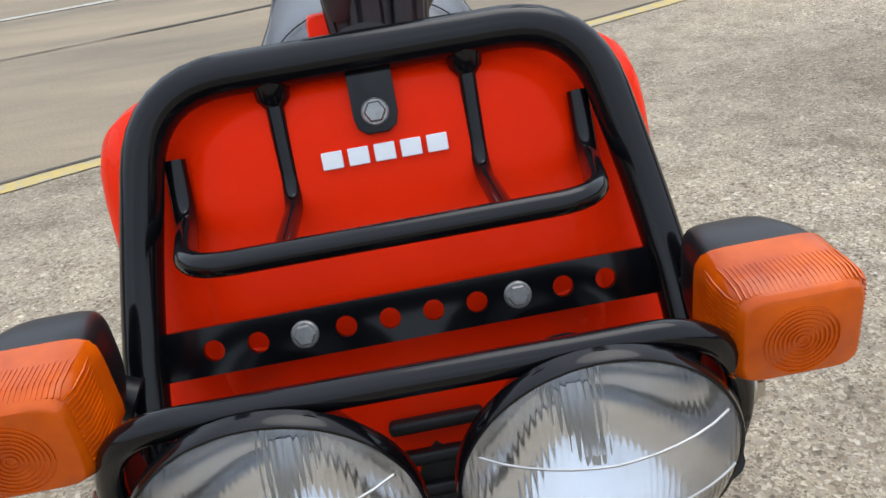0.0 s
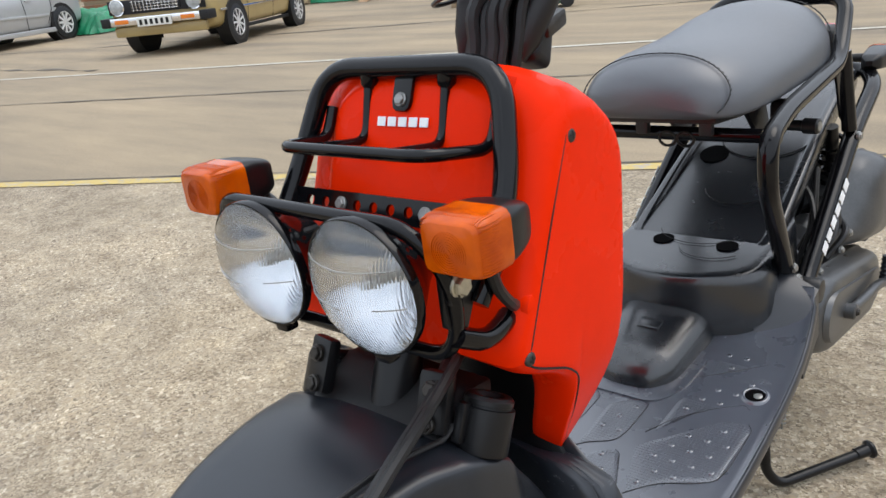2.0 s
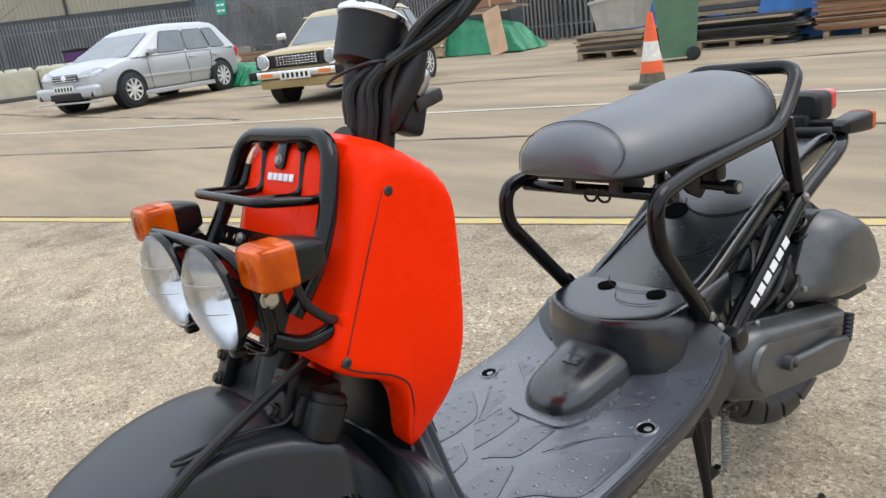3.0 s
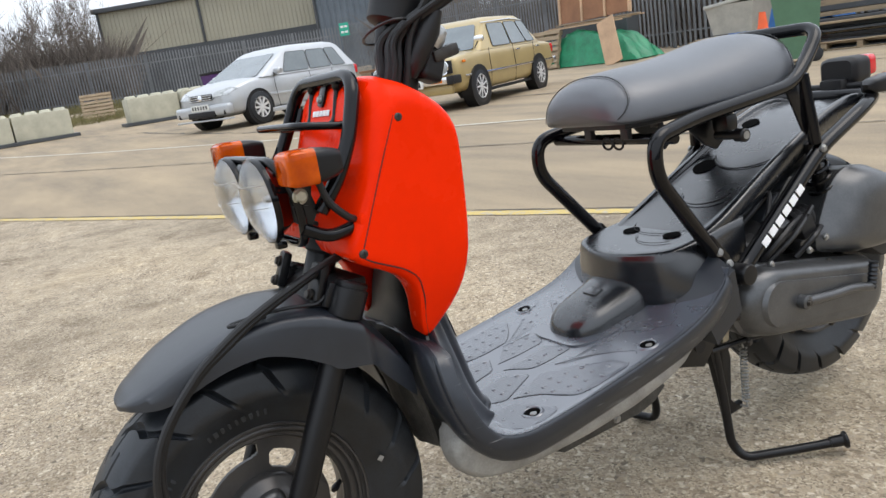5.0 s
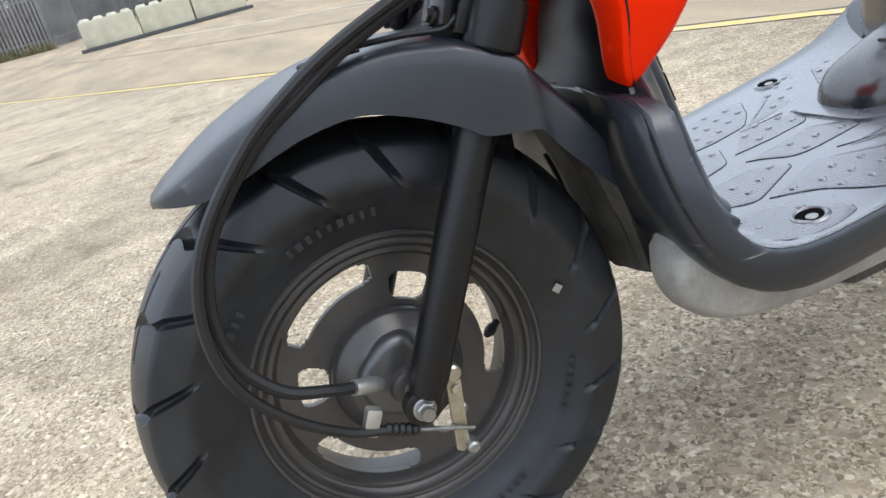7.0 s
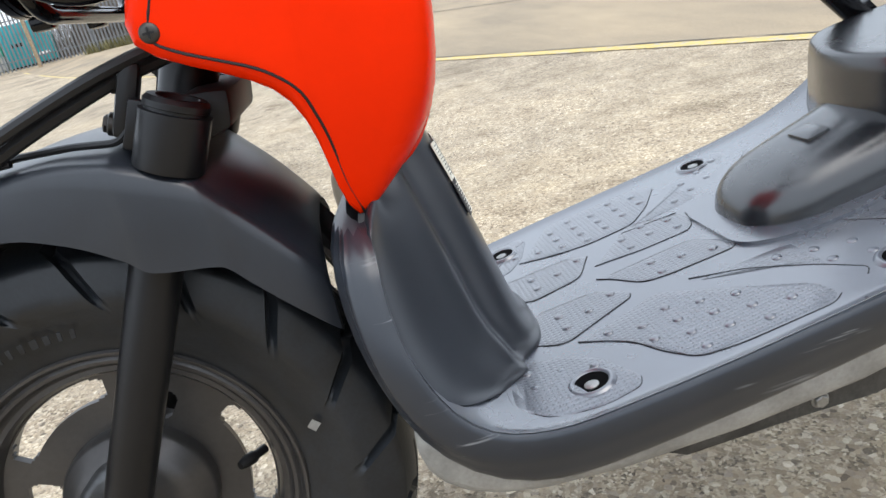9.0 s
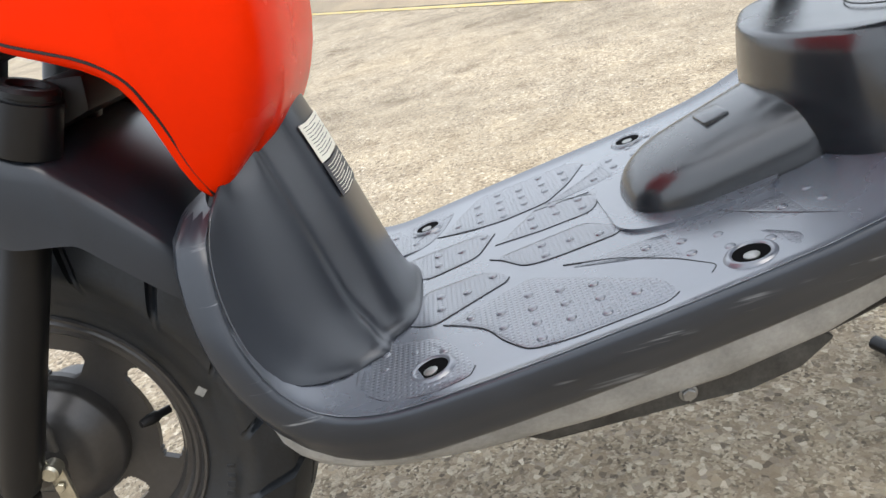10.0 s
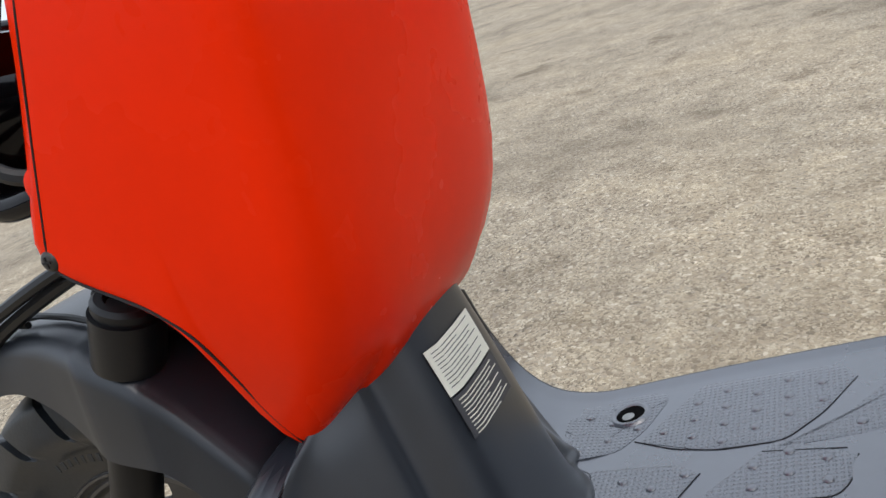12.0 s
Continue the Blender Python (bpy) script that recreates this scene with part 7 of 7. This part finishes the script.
def build_tarp(x, y, yaw, size, mat, label, seed=1, drop=1.0, n=26):
    """A creased sheet thrown over a heap, reaching the ground."""
    t = thing("tarpaulin", label, "tarpaulin", "", at_ground(x, y, yaw))
    rng = random.Random(seed)
    ox, oy = rng.random() * 50, rng.random() * 50
    grid = []
    for i in range(n + 1):
        row = []
        for j in range(n + 1):
            u, v = -1 + 2 * i / n, -1 + 2 * j / n
            e = max(abs(u), abs(v))
            top = size[2] * (0.8 + 0.3 * noise.noise(V(u * 1.3 + ox, v * 1.3 + oy, 0)))
            z = top * (1 - max(0.0, (e - 0.55) / 0.45) ** 1.3 * drop)
            fold = 0.05 * noise.noise(V(u * 6 + ox, v * 6 + oy, 1)) + 0.03 * noise.noise(V(u * 14 + ox, v * 14, 4))
            k = 1 + 0.16 * noise.noise(V(u * 4 + oy, v * 4 + ox, 2)) * e
            row.append((u * size[0] / 2 * k, v * size[1] / 2 * k, max(0.01, z + fold * 0.9)))
        grid.append(row)
    part("sheet", thick_sheet(grid, 0.006), mat, t, angle=50)
    return t


# behind the saloon: tarpaulin heap, leaning pallet, crate of boards
build_tarp(-14.45, 13.9, 10, (2.9, 1.3, 0.92), GREENTARP, "crumpled green tarpaulin over a heap by the fence", 2)
build_pallet(at_ground(-15.75, 13.0, 12) @ pose(0, 0, 0.50, 72, 0, 0) @ pose(0, 0, -0.1), "weathered wooden pallet leaning on a tarpaulin heap")
big = thing("plywood_crate", "brown plywood crate side with timber battens on a heap", "crate", m=at_ground(-15.1, 14.4, 10))
part("panel", rbox((2.35, 0.05, 0.80), pose(0, 0, 1.52, -6, -2, 0), 0.006, 1), BOARD, big)
for bx in (-1.14, -0.38, 0.38, 1.14):
    part("batten", rbox((0.07, 0.09, 0.84), pose(bx, -0.02, 1.52 + 0.035 * bx, -6, -2, 0), 0.006, 1), PALEBOARD, big)
part("support", rbox((2.2, 0.5, 1.10), pose(0, 0.1, 0.56), 0.01, 1), DARKTRIM, big)
build_stack(-14.5, 13.75, 14, 4, (2.5, 0.16), [PALEBOARD, WOOD], "loose sawn boards lying on the heap", 0.98, 0.03, 4, 0.25)
lean = thing("leaning_board", "pale plywood board leaning against the heap", "board", m=at_ground(-13.25, 13.1, 10))
part("sheet", rbox((0.52, 0.025, 1.15), pose(0, 0, 0.54, -14, -20, 0), 0.004, 1), PALEBOARD, lean)
# between the cars
build_tarp(-17.1, 8.7, -70, (1.7, 1.0, 0.6), GREENTARP, "crumpled green tarpaulin on the ground by the cars", 5)
build_stack(-17.9, 9.3, 20, 8, (1.1, 0.6), [WOOD, BOARD], "small untidy pile of old timber", 0.0, 0.09, 6, 0.1)
# stacks to the right of the bin
build_pallet(at_ground(-8.1, 11.2, 15))
build_stack(-8.1, 11.2, 15, 10, (1.3, 0.9), [WOOD, DARKTRIM, WOOD], "stack of grey weathered boards on a pallet", 0.145, 0.03, 7)
crate = thing("storage_crate", "grubby grey plastic crate with a lid on a stack", "crate", m=at_ground(-8.15, 11.35, 8))
part("body", loft([[(sx * w, sy * d, z) for sx, sy in ((-1, -1), (1, -1), (1, 1), (-1, 1))] for z, w, d in ((0.47, 0.36, 0.26), (0.9, 0.44, 0.32), (0.96, 0.46, 0.34))]), GREYCRATE, crate, angle=20)
part("lid", rbox((0.95, 0.70, 0.06), pose(0, 0, 0.99, 0, -6, 0), 0.02), GREYCRATE, crate)
build_pallet(at_ground(-6.3, 12.1, 12))
build_stack(-6.6, 12.3, 12, 12, (2.5, 1.1), [DARKTRIM, BLACKTRIM, WOOD, DARKTRIM], "stack of dark boards and black sheeting", 0.0, 0.04, 8, 0.12)
build_stack(-6.9, 12.9, 12, 9, (1.9, 1.0), [WOOD, DARKTRIM], "stack of grey timber and pallets", 0.5, 0.09, 9, 0.15)
build_tarp(-5.7, 13.2, 20, (1.7, 1.5, 1.75), BLUETARP, "tall blue tarpaulin sheet over a stack", 11)
build_tarp(-8.6, 13.4, 10, (2.2, 1.2, 1.6), BLUETARP, "blue tarpaulin sheet over stacked goods", 12)
for k, (px, py) in enumerate(((-4.6, 12.9), (-3.1, 13.2))):
    build_pallet(at_ground(px, py, 14))
    build_stack(px, py, 14, 16, (1.45, 1.05), [BOARD, BOARD, WOOD], "stack of reddish brown boards on a pallet", 0.145, 0.03, 20 + k, 0.03)
    build_pallet(at_ground(px, py, 14) @ pose(0, 0, 0.64))
    build_stack(px, py, 14, 14, (1.45, 1.05), [PALEBOARD, BOARD], "stack of light brown boards on a pallet", 0.79, 0.03, 30 + k, 0.03)


# big concrete blocks on timber bearers
def build_block(x, y, yaw, n=4):
    b = thing("concrete_block", "pale interlocking concrete block with round studs on top", "concrete block", "concrete barrier blocks", at_ground(x, y, yaw))
    part("body", rbox((1.58, 0.8, 0.74), pose(0, 0, 0.47), 0.03), CONCRETE, b)
    for k in range(n):
        for yy in (-0.2, 0.2):
            part("stud", turned([(0, 0.15), (0.06, 0.12), (0.075, 0.09)], (-0.6 + 1.2 * k / (n - 1), yy, 0.84), (0, 0, 1), 16), CONCRETE, b)
    part("bearer", rbox((1.9, 0.9, 0.10), pose(0, 0, 0.05), 0.01, 1), DARKTRIM, b)


build_block(-25.2, -1.80, 92)
build_block(-25.35, -0.15, 94)
build_block(-25.4, 1.47, 94)
build_block(-25.5, 4.75, 92)
build_block(-25.3, 6.4, 92)
build_block(-25.1, 8.05, 92)
low = thing("purple_bin", "dark purple wheeled waste container", "bin", m=at_ground(-30.5, 8.6, -80))
part("body", loft([[(sx * w, sy * d, z) for sx, sy in ((-1, -1), (1, -1), (1, 1), (-1, 1))] for z, w, d in ((0.15, 0.55, 0.38), (1.15, 0.68, 0.5))]), PURPLE, low, angle=20)
part("lid", rbox((1.42, 1.06, 0.10), pose(0, 0, 1.21), 0.03), BLACKTRIM, low)
for bx in (-0.5, 0.5):
    part("castor", turned([(-0.03, 0.08), (0.03, 0.08)], (bx, -0.3, 0.08), (0, 1, 0), 14), RUBBER, low)
build_pallet(at_ground(-33.6, 4.2, 80) @ pose(0, 0, 0.55, 70, 0, 0), "old wooden pallet leaning by the fence")


# ---- fences, verge, buildings, trees ----
def build_fence(pts, label, h=2.4, gap=0.155):
    """Steel palisade: posts, two rails and pointed pales."""
    f = thing("palisade_fence", label, "fence")
    pales, posts = bmesh.new(), []
    for p, q in zip(pts, pts[1:]):
        p, q = V(*p, 0), V(*q, 0)
        L = (q - p).length
        u = (q - p) / L
        ang = math.degrees(math.atan2(u.y, u.x))
        n = max(1, round(L / 2.75))
        for i in range(n + 1):
            c = p + u * (L * i / n)
            part("post", rbox((0.10, 0.06, h + 0.12), pose(c.x, c.y, rise(c.x, c.y) + h / 2 - 0.06, 0, 0, ang) @ pose(0, 0.06, 0), 0.004, 1), FENCE_M, f)
        for i in range(n):
            a, b = p + u * (L * i / n), p + u * (L * (i + 1) / n)
            for z in (0.42, h - 0.42):
                part("rail", bar([(a.x, a.y, rise(a.x, a.y) + z), (b.x, b.y, rise(b.x, b.y) + z)], 0.028, 5), FENCE_M, f)
        k = 0.08
        while k < L:
            c = p + u * k
            m = pose(c.x, c.y, rise(c.x, c.y) + 0.04, 0, 0, ang) @ pose(0, -0.035, 0)
            w = 0.036
            rings = [[m @ V(x, y, z) for x, z in ((-w, 0), (w, 0), (w, h - 0.14), (w * 0.9, h), (w * 0.35, h - 0.10), (0, h + 0.03), (-w * 0.35, h - 0.10), (-w * 0.9, h), (-w, h - 0.14))] for y in (0.0, 0.012)]
            vs = [[pales.verts.new(v) for v in r] for r in rings]
            pales.faces.new(vs[0][::-1])
            pales.faces.new(vs[1])
            for j in range(9):
                pales.faces.new((vs[0][j], vs[0][(j + 1) % 9], vs[1][(j + 1) % 9], vs[1][j]))
            k += gap
    part("palisade_infill", pales, FENCE_M, f, kind="stuff", smooth=False)
    return f


FENCE_FAR = [(-34.4, -4.6), (-46.6, 0.0), (-41.6, 8.0), (-36.5, 16.8), (-14.5, 16.6), (-2.0, 19.0), (14.0, 22.0)]
build_fence([(-31.0, -22.0), (-34.6, -12.0), (-34.4, -4.6)], "grey steel palisade gate and fence")
build_fence(FENCE_FAR[:4], "grey steel palisade fence with pointed pales")
build_fence(FENCE_FAR[3:], "grey steel palisade fence behind stacked timber")


def build_clad(name, label, p, q, z0, z1, depth, mat, rib=0.28):
    """A metal-clad shed wall with upright ribs and a dark eaves line."""
    p, q = V(*p, 0), V(*q, 0)
    u = (q - p).normalized()
    out = u.cross(V(0, 0, 1))
    L = (q - p).length
    b = thing(name, label, "building")
    dark = [tuple((v + out * k).to_2d()) for v, k in ((p, 0.09), (q, 0.09), (q, -depth), (p, -depth))]
    part("plinth", prism(dark, -0.5, z0, "z"), DARKTRIM, b, smooth=False)
    n = int(L / rib)
    poly = []
    for i in range(n):
        for du, dd in ((0.0, 0), (0.3, 0), (0.38, 0.05), (0.92, 0.05)):
            poly.append(p + u * (rib * (i + du)) + out * dd)
    back = [q - out * depth, p - out * depth]
    ring = [tuple(v.to_2d()) for v in poly] + [tuple(v.to_2d()) for v in back]
    part("wall", prism(ring, z0, z1, "z"), mat, b, smooth=False)
    ang = math.degrees(math.atan2(u.y, u.x))
    c = (p + q) / 2 - out * (depth / 2)
    part("roof", rbox((L + 0.6, depth + 0.7, 0.30), pose(c.x, c.y, z1 + 0.12, 0, 0, ang), 0.03), DARKTRIM, b)
    for f in (0.0, 0.46, 1.0):
        v = p.lerp(q, f) + out * 0.12
        part("downpipe", bar([(v.x, v.y, z0), (v.x, v.y, z1)], 0.09, 8), DARKTRIM, b)
    return b


build_clad("warehouse", "beige metal-clad warehouse behind the fence", (-58.3, 8.8), (-49.5, 21.6), 4.3, 7.25, 12, CLAD)
build_clad("site_cabin", "blue-grey steel container stack behind the fence", (-46.0, 19.6), (-40.0, 27.5), 0.0, 6.2, 6, GREYWALL, 0.4)
sign = thing("fence_sign", "small green safety sign on the fence", "sign", m=pose(-35.6, 16.6, rise(-36, 16.6) + 2.2, 0, 0, 45))
part("panel", rbox((0.5, 0.02, 0.62), pose(0, -0.14, 0), 0.004, 1), SIGN_G, sign)
for k in range(4):
    part("symbol_bar", rbox((0.16, 0.01, 0.10), pose(-0.1 + 0.2 * (k % 2), -0.155, -0.13 + 0.26 * (k // 2)), 0.003, 1), WHITE, sign)
post = thing("sign_post", "post with a round red-ringed speed sign", "sign", m=at_ground(-33.4, -11.6, 72))
part("pole", bar([(0, 0, 0), (0, 0, 4.4)], 0.07, 12), WOOD, post)
rs = part("round_sign", turned([(0, 0.33), (0.02, 0.33)], (0, -0.10, 3.95), (0, -1, 0), 32), SIGN_R, post)
part("face", turned([(0, 0.25), (0.02, 0.25)], (0, -0.108, 3.95), (0, -1, 0), 32), WHITE, rs)
curve = bpy.data.curves.new("speed_digit", 'FONT')
curve.body, curve.size, curve.align_x, curve.align_y, curve.extrude = "5", 0.42, 'CENTER', 'CENTER', 0.004
digit = new("digit", curve)
curve.materials.append(BLACKTRIM)
digit.parent, digit.matrix_local = rs, pose(0, -0.136, 3.95, 90, 0, 0)
backer = part("backer", rbox((0.8, 0.03, 1.0), pose(0, -0.07, 3.85), 0.006, 1), WHITE, post)
warn = thing("warning_sign", "white and yellow warning sign on the fence", "sign", m=at_ground(-34.5, -9.55, 88))
part("panel", rbox((0.5, 0.02, 0.62), pose(0, -0.10, 1.75), 0.004, 1), WHITE, warn)
part("triangle", prism([(-0.18, 1.62), (0.18, 1.62), (0, 1.95)], -0.12, -0.113, "y"), SIGN_Y, warn)
teal = thing("teal_cabinet", "teal steel cabinet with small white labels beyond the fence", "cabinet", m=at_ground(-36.4, -12.75, 92))
part("body", rbox((1.9, 0.9, 1.75), pose(0, 0, 0.95), 0.03), TEAL, teal)
part("plinth", rbox((1.8, 0.8, 0.10), pose(0, 0, 0.05), 0.01, 1), BLACKTRIM, teal)
for k in range(3):
    part("label_bar", rbox((0.20, 0.01, 0.10), pose(0.25 + 0.26 * k, -0.455, 0.42), 0.003, 1), WHITE, teal)
    part("vent_bar", rbox((0.10, 0.01, 0.16), pose(-0.55 + 0.2 * k, -0.455, 0.95), 0.003, 1), BLACKTRIM, teal)
for kind_, mat_, zc, hh in (("green", SIGN_G, 0.95, 0.7), ("yellow", SIGN_Y, 1.75, 0.85)):
    crate_ = thing("stacked_container", kind_ + " slatted container stacked beyond the fence", "container", m=at_ground(-36.9, -15.1, 92))
    part("body", rbox((2.2, 0.9, hh), pose(0, 0, zc), 0.03), mat_, crate_)
    for k in range(7):
        part("rib", rbox((0.05, 0.03, hh * 0.95), pose(-0.95 + 0.317 * k, -0.465, zc), 0.006, 1), mat_, crate_)
stand_ = thing("container_stand", "grey steel stand under stacked containers", "stand", m=at_ground(-36.9, -15.1, 92))
part("frame", rbox((2.2, 0.9, 0.60), pose(0, 0, 0.30), 0.02), GREYCRATE, stand_)


def build_tree(x, y, h, seed, spread=0.5):
    """A bare winter tree: tapered trunk, limbs and a haze of fine twigs."""
    rng = random.Random(seed)
    t = thing("bare_tree", "leafless winter tree behind the fence", "tree", "bare trees", at_ground(x, y))
    limbs, twigs = bmesh.new(), bmesh.new()

    def grow(p, d, length, r, level):
        n = 5
        pts = [p]
        for k in range(n):
            d = (d + V(rng.gauss(0, 0.13), rng.gauss(0, 0.13), rng.gauss(0.04, 0.08))).normalized()
            pts.append(pts[-1] + d * (length / n))
        sweep(limbs if level < 2 else twigs, pts, lambda s: r * (1 - 0.55 * s), 7 if level < 1 else (5 if level < 2 else 3))
        if level < 4:
            for k in range((7, 6, 5, 4)[level]):
                s = rng.uniform(0.3, 1.0)
                i = min(n - 1, int(s * n))
                q = pts[i].lerp(pts[i + 1], s * n - i)
                side = V(rng.gauss(0, 1), rng.gauss(0, 1), rng.gauss(0.35, 0.45)).normalized()
                grow(q, (d * 0.62 + side * spread).normalized(), length * rng.uniform(0.48, 0.7), max(0.011, r * 0.48 * (1.1 - s * 0.4)), level + 1)

    grow(V(0, 0, -0.1), V(rng.gauss(0, 0.05), rng.gauss(0, 0.05), 1), h * 0.50, 0.011 * h, 0)
    part("trunk", limbs, BARK, t)
    part("crown", twigs, BARK, t, kind="stuff")


for k, (tx, ty, th_) in enumerate(((-57, 6.6, 7.5), (-56, 2.6, 8.5), (-60, 5.2, 8.5), (-62, 8.0, 9.0), (-55, -1.5, 9.0), (-58, -6.5, 8.5), (-48, -11.5, 8.0), (-45, -17.5, 8.5), (-50, -22.0, 9.0), (-60, -13, 9.5))):
    build_tree(tx, ty, th_, 40 + k)


def build_scrub(name, label, p, q, n, seed, hmin, hmax, width, mat):
    """Tangled low stems or rough grass along a line, too many to count."""
    rng = random.Random(seed)
    p, q = V(*p, 0), V(*q, 0)
    side = (q - p).normalized().cross(V(0, 0, 1))
    bm = bmesh.new()
    for k in range(n):
        c = p.lerp(q, rng.random()) + side * rng.uniform(-width / 2, width / 2)
        z = rise(c.x, c.y)
        hh = rng.uniform(hmin, hmax)
        lean_ = V(rng.gauss(0, 0.35), rng.gauss(0, 0.35), 0) * hh
        w = V(rng.gauss(0, 1), rng.gauss(0, 1), 0).normalized() * (0.008 + 0.006 * hh)
        a = [bm.verts.new(v) for v in (c + V(0, 0, z) - w, c + V(0, 0, z) + w, c + lean_ * 0.5 + V(0, 0, z + hh * 0.65) + w * 0.6, c + lean_ + V(0, 0, z + hh), c + lean_ * 0.5 + V(0, 0, z + hh * 0.65) - w * 0.6)]
        bm.faces.new(a)
    ob = part(name, bm, mat, smooth=False)
    tagged(ob, label, name.replace("_", " "), kind="stuff")


build_scrub("rough_grass", "dry yellow rough grass along the fence foot", (-45.5, 0.2), (-38.0, 15.5), 9000, 61, 0.12, 0.5, 3.2, GRASS_M)
build_scrub("rough_grass", "dry rough grass behind the concrete blocks", (-33.5, 1.5), (-34.5, 6.5), 3500, 62, 0.08, 0.35, 5.0, GRASS_M)
build_scrub("rough_grass", "dry rough grass along the gate", (-34.6, -10.0), (-34.6, -4.6), 2500, 63, 0.1, 0.5, 0.9, GRASS_M)
build_scrub("scrub", "bare brown scrub behind the fence", (-50.0, -14.0), (-46.0, 8.0), 8000, 64, 1.0, 3.6, 3.5, BARK)
build_scrub("scrub", "bare brown scrub behind the timber stacks", (-36.0, 19.0), (-12.0, 18.6), 9000, 66, 0.8, 3.2, 2.2, BARK)
build_scrub("scrub", "bare brown scrub behind the timber stacks", (-12.0, 18.6), (12.0, 24.0), 6000, 67, 0.8, 3.2, 2.2, BARK)
build_scrub("scrub", "bare brown scrub beyond the fence", (-51.0, -1.0), (-48.0, 7.5), 9000, 68, 1.6, 4.4, 3.0, BARK)
build_scrub("scrub", "bare brown scrub behind the gate", (-38.5, -22.0), (-38.0, -4.0), 4000, 65, 0.6, 2.2, 3.0, BARK)


# an unseen plain wall added behind the camera, closing the yard and darkening reflections
far_wall = part("unseen_wall_east", rbox((0.3, 80, 4.0), pose(30.0, 2.0, 2.4), 0.02), GREYWALL)
tagged(far_wall, "unseen plain grey wall added to close the yard and darken reflections", "wall", kind="structure")
